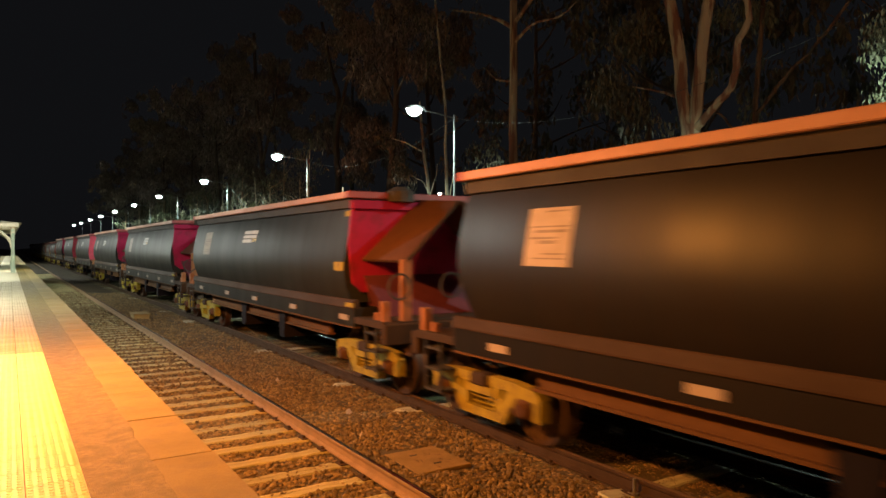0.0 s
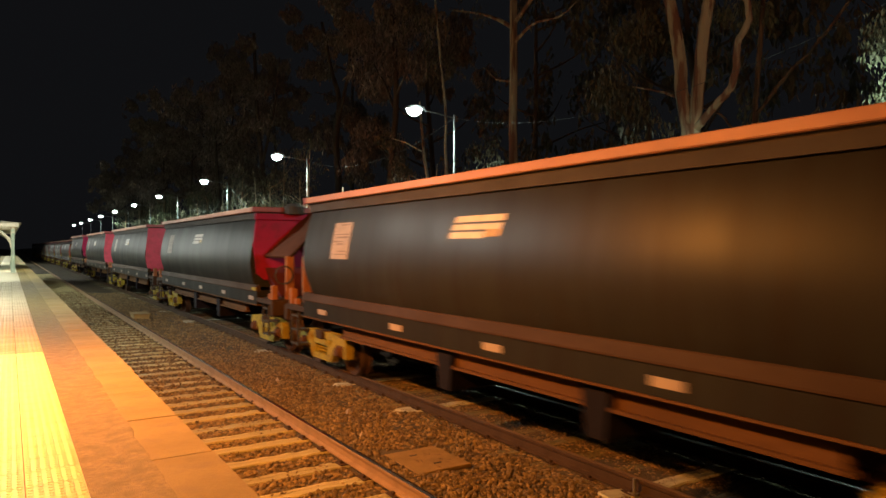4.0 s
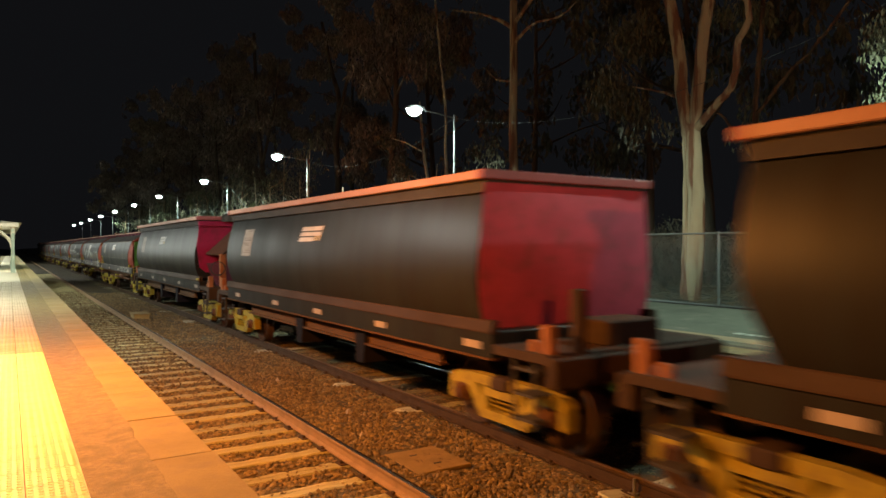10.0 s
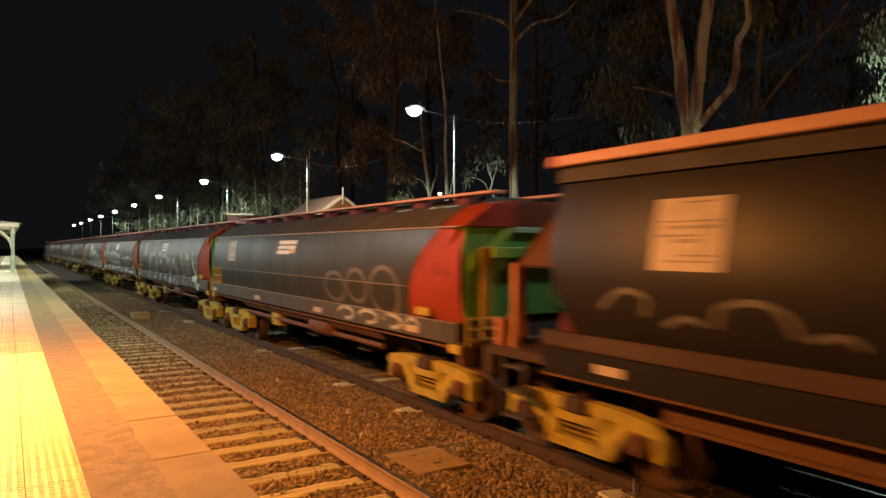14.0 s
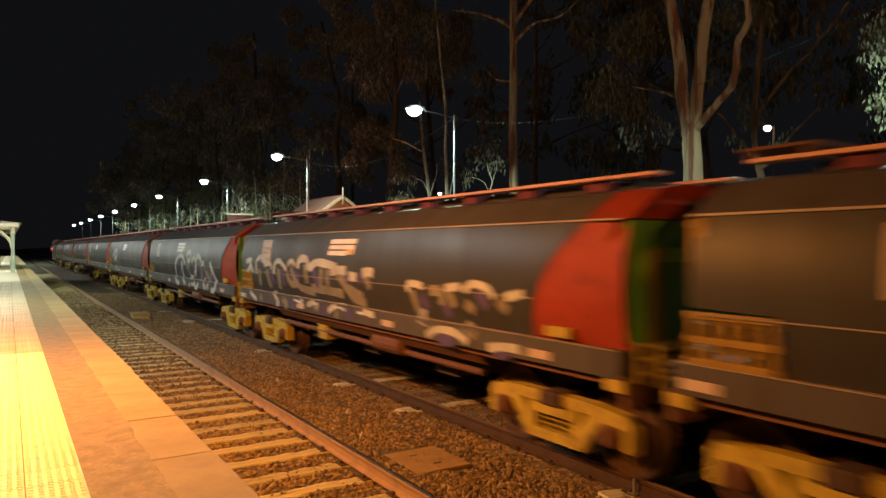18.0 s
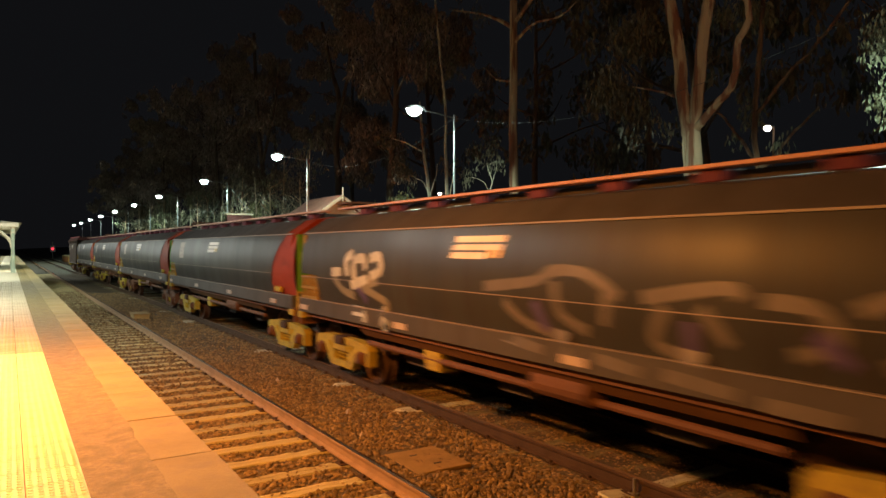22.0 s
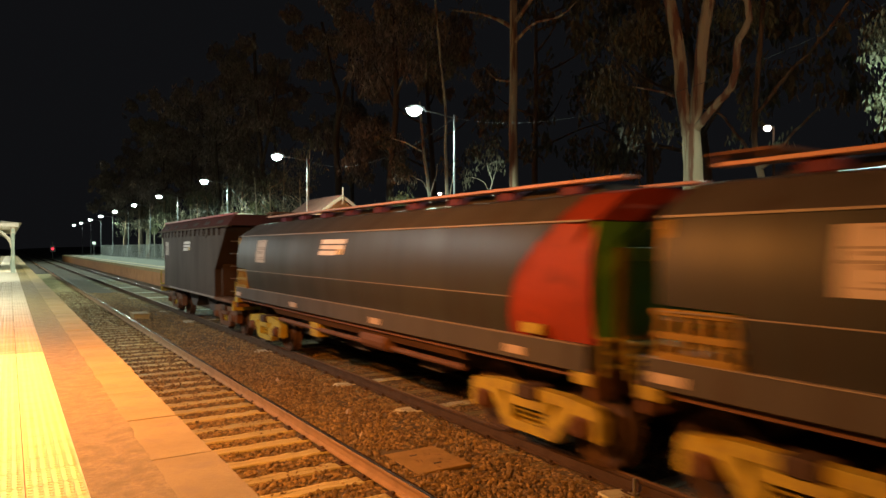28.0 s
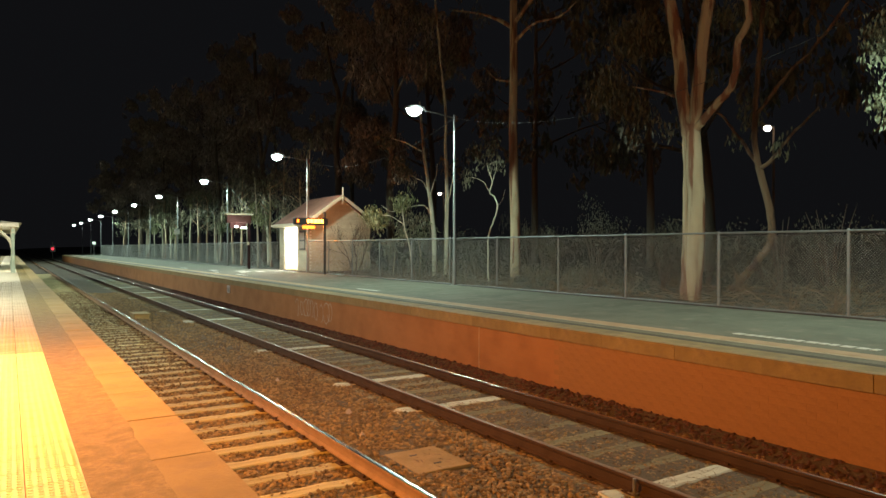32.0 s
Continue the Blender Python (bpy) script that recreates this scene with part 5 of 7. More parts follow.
add_graffiti(side10, COVERED_SURFACE, [[(0.4, 1.17), (0.83, 1.24), (0.96, 1.48), (0.85, 1.81), (0.43, 2.03), (-0.07, 2.11), (-0.4, 1.99), (-0.67, 1.82)], [(-0.2, 1.92), (-0.12, 1.52), (-0.51, 1.17)], [(-0.84, 2.05), (-1.13, 2.23), (-1.41, 2.14), (-1.25, 1.95), (-0.91, 1.95)], [(-1.51, 1.9), (-1.87, 2.04), (-2.13, 1.91), (-2.01, 1.66), (-1.8, 1.49)], [(-2.15, 2.02), (-2.47, 2.1), (-2.77, 1.99)], [(-2.8, 1.89), (-3.16, 1.91)], [(-3.77, 1.87), (-4, 1.9)], [(-3.93, 1.84), (-4.17, 1.55), (-4.36, 1.36), (-4.16, 1.17), (-3.83, 1.17)], [(-1.13, 1.22), (-1.22, 1.17)], [(-1.79, 1.35), (-1.95, 1.17), (-2.19, 1.17)], [(-2.32, 1.3), (-2.27, 1.17)], [(-2.94, 1.31), (-3.18, 1.17)], [(-3.38, 1.32), (-3.47, 1.17)]], 0.16, M["spray_pale"], 0.014, "pale sprayed stroke")
add_graffiti(side9, COVERED_SURFACE, [[(4.53, 1.88), (4.59, 1.51)], [(4.04, 1.87), (3.9, 1.49)], [(3.26, 1.91), (3.28, 1.49)], [(2.79, 1.85), (2.53, 1.62), (2.12, 1.7)], [(1.75, 2.03), (1.68, 1.68)], [(2.53, 1.95), (2.12, 1.6), (1.35, 1.53)], [(0.93, 1.98), (1.06, 1.61)], [(0.65, 1.97), (0.72, 1.63)]], 0.17, M["spray_tan"], 0.005, "broad tan sprayed stroke")
add_graffiti(side9, COVERED_SURFACE, [[(0.26, 1.91), (0.07, 1.79), (-0.33, 1.53), (-0.77, 1.47)], [(1.48, 1.61), (0.77, 1.59), (0.07, 1.57)], [(0.07, 1.9), (-0.17, 1.7), (-0.7, 1.55)], [(-0.87, 1.9), (-0.97, 1.71)], [(3.1, 1.34), (2.82, 1.2), (2.93, 1.17)], [(4.54, 1.29), (4.41, 1.17)], [(0.38, 1.23), (0.28, 1.17)]], 0.17, M["spray_tan"], 0.005, "broad tan sprayed sweep")
add_graffiti(side9, COVERED_SURFACE, [[(3.03, 1.92), (2.97, 1.57)], [(2.22, 1.88), (2.06, 1.74)], [(1.3, 1.97), (1.16, 1.63)], [(-0.13, 1.92), (-0.22, 1.76)], [(-0.66, 1.96), (-0.71, 1.78)], [(2.57, 1.28), (2.3, 1.17)], [(0.95, 1.34), (0.83, 1.17)], [(-0.16, 1.32), (-0.29, 1.17)], [(3.7, 1.86), (3.59, 1.56)]], 0.19, M["spray_violet"], 0.01, "violet spray shading")
add_graffiti(side9, COVERED_SURFACE, [[(5.5, 2.02), (5.12, 2.08), (5.21, 1.92), (5.44, 1.79)], [(5.15, 1.96), (4.98, 1.77)], [(4.72, 1.76), (4.74, 2.03), (4.4, 2.15), (4.13, 2.02)], [(4.16, 1.98), (3.81, 2.01), (3.64, 1.91)], [(3.55, 1.8), (3.44, 2.02), (3.19, 2.08), (2.9, 1.98), (2.75, 1.9)], [(2.68, 2.01), (2.46, 2.09), (2.28, 2)]], 0.11, M["spray_pale"], 0.014, "pale sprayed edge")
add_graffiti(side9, COVERED_SURFACE, [[(2.11, 1.95), (2.06, 2.1), (1.84, 2.15), (1.63, 2.11), (1.59, 1.93)], [(1.53, 1.96), (1.18, 2.08), (0.77, 2.07), (0.36, 2.03), (0.25, 1.96)], [(0.52, 1.93), (0.22, 1.97), (-0.12, 1.97)], [(-0.25, 1.89), (-0.53, 1.87)], [(-0.76, 1.94), (-0.99, 1.98), (-1.13, 1.95)]], 0.16, M["spray_pale"], 0.014, "pale sprayed crest")
add_graffiti(side9, COVERED_SURFACE, [[(5.27, 1.32), (4.8, 1.17)], [(3.62, 1.41), (3.29, 1.2), (3.43, 1.17)], [(2.4, 1.36), (1.9, 1.31)], [(1.66, 1.27), (1.18, 1.36), (1.26, 1.21)], [(0.68, 1.23), (0.28, 1.36), (-0.05, 1.33)], [(-0.51, 1.34), (-0.82, 1.33), (-1.12, 1.31)]], 0.11, M["spray_pale"], 0.014, "pale spray on the skirt")
add_graffiti(side9, COVERED_SURFACE, [[(-2.3, 1.76), (-2.42, 1.49), (-2.67, 1.43)], [(-2.79, 1.78), (-3.06, 1.78), (-3.05, 1.6)], [(-3.25, 1.8), (-3.36, 1.6)], [(-3.59, 1.4), (-3.83, 1.28)], [(-2.42, 1.4), (-2.72, 1.34)], [(-3.62, 1.67), (-3.79, 1.58)], [(-4.29, 1.75), (-4.46, 1.63)]], 0.15, M["spray_tan"], 0.005, "broad tan sprayed hump")
add_graffiti(side9, COVERED_SURFACE, [[(-3.91, 1.82), (-4.08, 1.64)], [(-2.54, 1.69), (-2.72, 1.53)], [(-3.12, 1.62), (-3.25, 1.47)], [(-2.98, 1.17), (-3.38, 1.17)], [(-4.2, 1.17), (-4.51, 1.17)]], 0.17, M["spray_violet"], 0.01, "violet spray shading")
add_graffiti(side9, COVERED_SURFACE, [[(-2.17, 1.75), (-2.3, 1.86), (-2.61, 1.83)], [(-3.19, 1.83), (-3.54, 1.88)], [(-3.61, 1.82), (-3.83, 1.92), (-4.11, 1.87), (-4.23, 1.77)], [(-4.46, 1.79), (-4.77, 1.86)], [(-2.69, 1.17), (-2.98, 1.28), (-3.38, 1.28), (-3.67, 1.19)], [(-4.09, 1.17), (-4.35, 1.22), (-4.68, 1.23)]], 0.11, M["spray_pale"], 0.014, "pale sprayed arch")
add_graffiti(side11, COVERED_SURFACE, [[(4.36, 1.85), (4.06, 1.65), (3.6, 1.56)], [(3.32, 1.73), (2.84, 1.62), (2.48, 1.5), (2.69, 1.36)], [(3.62, 1.81), (3.12, 1.77), (2.72, 1.86)]], 0.15, M["spray_tan"], 0.005, "broad tan sprayed stroke")
add_graffiti(side11, COVERED_SURFACE, [[(3.56, 1.83), (3.32, 1.63), (3.16, 1.49)]], 0.15, M["spray_violet"], 0.01, "violet spray shading")
add_graffiti(side11, COVERED_SURFACE, [[(3.77, 1.89), (3.84, 2.15), (3.6, 2.26)], [(3.52, 1.85), (3.52, 2.13), (3.22, 2.18), (3.1, 2.01)], [(2.98, 2.18), (2.67, 2.22), (2.61, 2.01), (2.95, 1.91)], [(4.44, 1.93), (4.04, 1.95)], [(3.65, 1.33), (3.23, 1.31), (3.19, 1.17)], [(2.61, 1.25), (2.42, 1.19), (2.54, 1.17)], [(3.67, 1.73), (3.03, 1.87)]], 0.16, M["spray_pale"], 0.014, "fat pale sprayed stroke")
add_graffiti(side11, COVERED_SURFACE, [[(-0.06, 1.9), (-0.96, 2), (-1.29, 2.12), (-1.75, 2.1), (-2.18, 1.9)], [(-0.43, 1.75), (-0.79, 1.54), (-1.45, 1.43)], [(-1.29, 2.01), (-1.37, 1.68), (-1.75, 1.53)], [(-2.04, 1.97), (-1.97, 1.61)], [(-2.45, 1.91), (-3.29, 2.04), (-3.42, 1.95)], [(-2.7, 1.86), (-2.57, 1.52), (-3.06, 1.43)], [(-3.06, 1.87), (-3.31, 1.58)], [(-3.61, 1.96), (-4.01, 1.92), (-4.13, 1.7), (-3.82, 1.56)], [(-4.29, 1.93), (-4.56, 2.03), (-4.77, 1.95), (-4.73, 1.69), (-4.47, 1.56)]], 0.13, M["spray_faint"], 0.0055, "faint tan sprayed stroke")
add_graffiti(side11, COVERED_SURFACE, [[(-0.39, 1.35), (-1.09, 1.27)], [(-1.41, 1.32), (-1.59, 1.17)], [(-2.67, 1.26), (-3.37, 1.21)], [(-3.59, 1.18), (-4.2, 1.17)], [(-1.86, 1.29), (-2.41, 1.24)]], 0.12, M["spray_faint"], 0.0045, "faint tan spray on the skirt")
add_graffiti(side11, COVERED_SURFACE, [[(-0.96, 1.78), (-1.13, 1.48)], [(-2.94, 1.74), (-2.94, 1.42)], [(-4.01, 1.75), (-4.22, 1.53)]], 0.14, M["spray_violet"], 0.009, "violet spray shading")
add_graffiti(side10, COVERED_SURFACE, [[(4.94, 1.84), (4.42, 1.74), (3.95, 1.77), (3.53, 1.66), (3.21, 1.69)], [(3.8, 1.83), (3.27, 1.77)], [(5.13, 1.89), (4.85, 1.87)]], 0.07, M["spray_faint"], 0.005, "thin tan spray stroke")
# two wagons have darker sides than the rest: dimmer lamplight put into the paint
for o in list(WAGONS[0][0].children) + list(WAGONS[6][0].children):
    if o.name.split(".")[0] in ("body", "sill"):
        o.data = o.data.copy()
        o.data.materials[0] = M["body_dim"]
# the wagons differ: one has a plain rear end, and only one has all the yellow corner plates
for o in list(WAGONS[3][0].children):
    if o.name.split(".")[0] in ("slope_sheet", "slope_lip", "end_strut", "brake_post", "brake_wheel") and sum(v.co.y for v in o.data.vertices) > 0:
        bpy.data.objects.remove(o)
for k in (2, 3, 6):
    for o in list(WAGONS[k][0].children):
        if o.name.split(".")[0] == "corner_plate" and max(v.co.z for v in o.data.vertices) > 1.6:
            bpy.data.objects.remove(o)
# the bogies of one covered wagon have lost their yellow under the dirt
for o in WAGONS[13][0].children_recursive:
    if o.name.split(".")[0] == "side_frame":
        o.data = BOGIE["dull", 1 if o.data.vertices[0].co.x > 0 else -1]
ob = last_wagon()
ob.location = (TRACK_X, LAST, 0)
WAGONS.append((ob, LAST))

# ======== along the far platform ========
def chain_link_fence():
    """Posts, top rail and woven wire, bay by bay."""
    f = thing("chain_link_fence", "galvanised chain-link fence behind the platform", "fence")
    posts = [4.2, 6.87, 9.71, 12.48, 15.07, 18.04, 20.9, 23.7, 26.5]
    while posts[-1] < 132:
        posts.append(posts[-1] + 2.8)
    posts = [posts[0] - 2.8 * k for k in range(6, 0, -1)] + posts
    post = Shape().tube([(0, 0, 0.95), (0, 0, 2.70)], 0.030, 10).tube([(0, 0, 2.70), (0, 0, 2.73)], [0.034, 0.016], 10).mesh("post", M["galv"], True)
    wires = Shape()
    step, h = 0.062, 1.62
    r = 0.0022
    n = int(2.8 / step)
    for k in range(-int(h / step), n):
        for lean in (1, -1):
            a, b = k * step, k * step + h
            za, zb = 0.0, h
            if a < 0:
                za, a = -a, 0.0
            if b > 2.8:
                zb, b = h - (b - 2.8), 2.8
            if lean < 0:
                a, b = 2.8 - a, 2.8 - b
            wires.tube([(lean * 0.003, a, 1.03 + za), (lean * 0.003, b, 1.03 + zb)], r, 3, False)
    wire = wires.mesh("woven_wire", M["wire"])
    rail = Shape().tube([(0, 0, 2.68), (0, 2.8, 2.68)], 0.022, 8).mesh("top_rail", M["galv"], True)
    foot = Shape().tube([(0, 0, 1.035), (0, 2.8, 1.035)], 0.018, 6).mesh("bottom_rail", M["galv"], True)
    for a, b in zip(posts, posts[1:]):
        if 36 < a < 42.5:
            continue
        ob = part("post", post, None, f)
        ob.location = (FENCE, a, 0)
        if 33.5 < a < 42.5:
            continue
        for name, me in (("woven_wire", wire), ("top_rail", rail), ("bottom_rail", foot)):
            ob = part(name, me, None, f)
            ob.location = (FENCE, a, 0)
            ob.scale = (1, (b - a) / 2.8, 1)
            if name == "woven_wire":
                ob["kind"] = "stuff"
    # the bay that turns in to the corner of the shed
    turn = math.atan2(FENCE - 14.2, 43.3 - 41.5)
    for name, me in (("woven_wire", wire), ("top_rail", rail), ("bottom_rail", foot)):
        ob = part(name, me, None, f)
        ob.location = (14.2, 41.5, 0)
        ob.rotation_euler = (0, 0, -turn)
        ob.scale = (1, math.hypot(FENCE - 14.2, 1.8) / 2.8, 1)
        if name == "woven_wire":
            ob["kind"] = "stuff"
    for y in (44.6, 45.6):
        part("brace", Shape().tube([(14.3, y, 1.0), (14.3, y + 1.9, 2.5)], 0.03, 6), M["galv"], f, "slanting galvanised brace")
    part("kerb", Shape().box(13.52, 13.68, -15, 132, 0.985, 1.03, 0.01), M["dark"], f, "dark edging under the wire")


def lamp_post(at, height, arm, colour, lens, label, group):
    """A slim pole with an arm towards the tracks and a flat lamp head."""
    p = thing("platform_lamp", label, "street lamp", at, group)
    part("pole", Shape().tube([(0, 0, 0), (0, 0, 0.9), (0, 0, 0.95), (0, 0, height)], [0.065, 0.065, 0.05, 0.038], 12), M["galv"], p, smooth=True)
    part("base_plate", Shape().box(-0.12, 0.12, -0.12, 0.12, 0.0, 0.02, 0.004), M["galv"], p)
    part("arm", Shape().tube([(0, 0, height - 0.12), (-0.5 * arm, 0, height - 0.02), (-arm, 0, height + 0.03)], 0.022, 8), M["galv"], p, smooth=True)
    part("junction_box", Shape().box(0.04, 0.13, -0.06, 0.06, height - 0.25, height - 0.05, 0.01), M["rust"], p)
    z = height + 0.0
    hd = Shape().prism_y([(-arm - 0.42, z + 0.02), (-arm + 0.22, z + 0.02), (-arm + 0.22, z + 0.1), (-arm - 0.1, z + 0.16), (-arm - 0.42, z + 0.09)], -0.15, 0.15)
    head = part("lamp_head", hd, M["lamp_case"], p)
    # lens drawn wider than the head to take in the lamp's glare
    bulge = Shape()
    v, f = [], []
    rows, cols = 6, 14
    for i in range(rows + 1):
        a = math.pi / 2 * i / rows
        for k in range(cols):
            b = 2 * math.pi * k / cols
            v.append((-arm - 0.12 + 0.27 * math.cos(a) * math.cos(b), 0.25 * math.cos(a) * math.sin(b), z + 0.02 - 0.24 * math.sin(a)))
    for i in range(rows):
        for k in range(cols):
            f.append((cols * i + k, cols * i + (k + 1) % cols, cols * i + cols + (k + 1) % cols, cols * i + cols + k))
    part("lens", bulge.add(v, f), lens, head, "glowing lens")
    for o in p.children_recursive:
        if o.name.split(".")[0] == "lens":
            o.visible_shadow = False
    return p


def lamps():
    far = None
    for y in FAR_LAMPS:
        if far is None:
            far = lamp_post((13.5, y, 1.0), 6.12, 1.55, MERCURY, M["glow_mercury"], "tall galvanised platform lamp with a glaring greenish-white head", "lamps along the far platform")
        else:
            copy_thing(far, pose(13.5, y, 1.0))
    near = lamp_post((-3.0, NEAR_WHITE[0][1], 1.0), 4.55, 0.5, COOL, M["glow_cool"], "galvanised platform lamp with a white head", "white lamps on the near platform")
    for x, y, z, power in NEAR_WHITE[1:]:
        copy_thing(near, pose(-3.0, y, 1.0))
    sod = lamp_post((SODIUM_LAMPS[0][0] - 0.62, SODIUM_LAMPS[0][1], 1.0), SODIUM_LAMPS[0][2] - 1.0, 0.5, SODIUM, M["glow_sodium"], "galvanised platform lamp with an orange sodium head", "sodium lamps on the near platform")
    for x, y, z, power in SODIUM_LAMPS[1:]:
        copy_thing(sod, pose(x - 0.6, y, 1.0))


def cables():
    """Slack wires from pole to pole."""
    for a, b, sag in ((20.46, 34.78, 0.9), (50.6, 41.5, 0.5), (50.6, 68.0, 1.3), (5.4, 20.46, 1.0)):
        pts = []
        drop = 50 < a < 51
        for k in range(21):
            t = k / 20
            pts.append((13.5 + (0.6 * t if drop else 0), a + (b - a) * t, 7.0 - 4 * sag * t * (1 - t) - (3.2 * t if drop else 0)))
        single("overhead_cable", Shape().tube(pts, 0.006 if a < 10 else 0.011, 5), M["plastic_black"], "slack black cable between two lamp poles", "cable", "overhead cables")


def shed():
    x0, x1, y0, y1, zf, ze, zr = 14.26, 18.06, 36.43, 41.4, 1.0, 3.80, 5.3
    mid = (x0 + x1) / 2
    s = thing("platform_shed", "cream weatherboard station shed with red iron roof and lit doorway", "shed", (0, 0, 0))
    dy0, dy1, dz = 38.24, 40.5, 3.54
    # walls of overlapping boards
    board_h = 0.19
    wall = part("front_wall", Shape().box(x0 + 0.03, x0 + 0.12, y0, dy0, zf, ze).box(x0 + 0.03, x0 + 0.12, dy1, y1, zf, ze).box(x0 + 0.03, x0 + 0.12, dy0, dy1, dz, ze), M["white_wall"], s)
    z = zf
    while z < ze - 0.02:
        for a, b in ((y0, dy0), (dy1, y1)) if z < dz - 0.05 else ((y0, y1),):
            sh = Shape().add([(x0 + 0.03, a, z), (x0 - 0.03, a, z), (x0 + 0.022, a, z + board_h), (x0 + 0.03, a, z + board_h), (x0 + 0.03, b, z), (x0 - 0.03, b, z), (x0 + 0.022, b, z + board_h), (x0 + 0.03, b, z + board_h)],
                             [(0, 1, 2, 3), (7, 6, 5, 4), (0, 4, 5, 1), (1, 5, 6, 2), (2, 6, 7, 3)])
            part("board", sh, M["board"], wall)
        z += board_h
    gable = part("gable_wall", Shape().add([(x0 + 0.03, y0 + 0.03, zf), (x1 - 0.03, y0 + 0.03, zf), (x1 - 0.03, y0 + 0.03, ze), (mid, y0 + 0.03, zr - 0.05), (x0 + 0.03, y0 + 0.03, ze),
                                            (x0 + 0.03, y0 + 0.12, zf), (x1 - 0.03, y0 + 0.12, zf), (x1 - 0.03, y0 + 0.12, ze), (mid, y0 + 0.12, zr - 0.05), (x0 + 0.03, y0 + 0.12, ze)],
                                           [(0, 1, 2, 3, 4), (9, 8, 7, 6, 5), (0, 5, 6, 1), (1, 6, 7, 2), (2, 7, 8, 3), (3, 8, 9, 4), (4, 9, 5, 0)]), M["white_wall"], s)
    z = zf
    while z < zr - 0.2:
        t = max(0.0, (z + board_h - ze) / (zr - ze))
        a, b = x0 + (mid - x0) * t, x1 - (x1 - mid) * t
        sh = Shape().add([(a, y0 + 0.03, z), (a, y0 - 0.03, z), (a, y0 + 0.022, z + board_h), (a, y0 + 0.03, z + board_h), (b, y0 + 0.03, z), (b, y0 - 0.03, z), (b, y0 + 0.022, z + board_h), (b, y0 + 0.03, z + board_h)],
                         [(0, 1, 2, 3), (7, 6, 5, 4), (0, 4, 5, 1), (1, 5, 6, 2), (2, 6, 7, 3)])
        part("board", sh, M["board"], gable)
        z += board_h
    part("back_wall", Shape().box(x1 - 0.12, x1, y0 + 0.12, y1 - 0.12, zf, ze), M["white_wall"], s)
    part("end_wall", Shape().add([(x0, y1 - 0.12, zf), (x1, y1 - 0.12, zf), (x1, y1 - 0.12, ze), (mid, y1 - 0.12, zr), (x0, y1 - 0.12, ze), (x0, y1, zf), (x1, y1, zf), (x1, y1, ze), (mid, y1, zr), (x0, y1, ze)],
                                 [(0, 1, 2, 3, 4), (9, 8, 7, 6, 5), (0, 5, 6, 1), (1, 6, 7, 2), (2, 7, 8, 3), (3, 8, 9, 4), (4, 9, 5, 0)]), M["board"], s)
    part("floor", Shape().box(x0 + 0.12, x1 - 0.12, y0 + 0.12, y1 - 0.12, 0.99, 1.02), M["coping"], s)
    part("inner_ceiling", Shape().box(x0 + 0.12, x1 - 0.12, y0 + 0.12, y1 - 0.12, ze - 0.06, ze - 0.02), M["white_wall"], s)
    part("inner_partition", Shape().box(x0 + 1.3, x0 + 1.36, y0 + 0.12, y1 - 0.12, 1.02, ze - 0.06), M["white_wall"], s)
    # corrugated roof
    rf = Shape()
    cols = 78
    for side in (-1, 1):
        xe, ze2 = mid + side * (x1 - x0 + 0.7) / 2, ze - 0.08
        v, f = [], []
        for k in range(cols + 1):
            y = y0 - 0.3 + (y1 - y0 + 0.6) * k / cols
            d = 0.018 * math.sin(k * math.pi / 1.5)
            for q in (0.0, 0.03):
                v += [(mid, y, zr + d + q), (xe, y, ze2 + d + q)]
        for k in range(cols):
            f += [(4 * k, 4 * k + 1, 4 * k + 5, 4 * k + 4), (4 * k + 2, 4 * k + 6, 4 * k + 7, 4 * k + 3), (4 * k + 1, 4 * k + 3, 4 * k + 7, 4 * k + 5)]
        part("roof_sheet", Shape().add(v, f), M["roof"], s, "dull red corrugated iron roof")
        a, b = (mid, zr), (xe, ze2)
        part("barge_board", Shape().add([(a[0], y0 - 0.34, a[1] - 0.12), (b[0], y0 - 0.34, b[1] - 0.12), (b[0], y0 - 0.34, b[1] + 0.08), (a[0], y0 - 0.34, a[1] + 0.08),
                                         (a[0], y0 - 0.30, a[1] - 0.12), (b[0], y0 - 0.30, b[1] - 0.12), (b[0], y0 - 0.30, b[1] + 0.08), (a[0], y0 - 0.30, a[1] + 0.08)],
                                        [(0, 1, 2, 3), (7, 6, 5, 4), (0, 4, 5, 1), (3, 2, 6, 7), (1, 5, 6, 2)]), M["trim"], s, "cream barge board")
    part("gutter", Shape().box(mid - (x1 - x0 + 0.7) / 2 - 0.12, mid - (x1 - x0 + 0.7) / 2 + 0.02, y0 - 0.34, y1 + 0.3, ze - 0.18, ze - 0.05, 0.02), M["trim"], s, "cream eaves gutter")
    part("soffit", Shape().box(mid - (x1 - x0 + 0.7) / 2, x0 + 0.05, y0 - 0.3, y1 + 0.3, ze - 0.22, ze - 0.18), M["trim"], s)
    part("ridge_cap", Shape().tube([(mid, y0 - 0.3, zr + 0.03), (mid, y1 + 0.3, zr + 0.03)], 0.06, 8), M["roof"], s)
    part("finial", Shape().box(mid - 0.04, mid + 0.04, y0 - 0.38, y0 - 0.30, zr - 0.45, zr + 0.5, 0.01), M["trim"], s, "cream pointed finial")
    part("door_frame", Shape().box(x0 - 0.02, x0 + 0.1, dy0 - 0.09, dy0, zf, dz + 0.09).box(x0 - 0.02, x0 + 0.1, dy1, dy1 + 0.09, zf, dz + 0.09).box(x0 - 0.02, x0 + 0.1, dy0, dy1, dz, dz + 0.09), M["trim"], s)
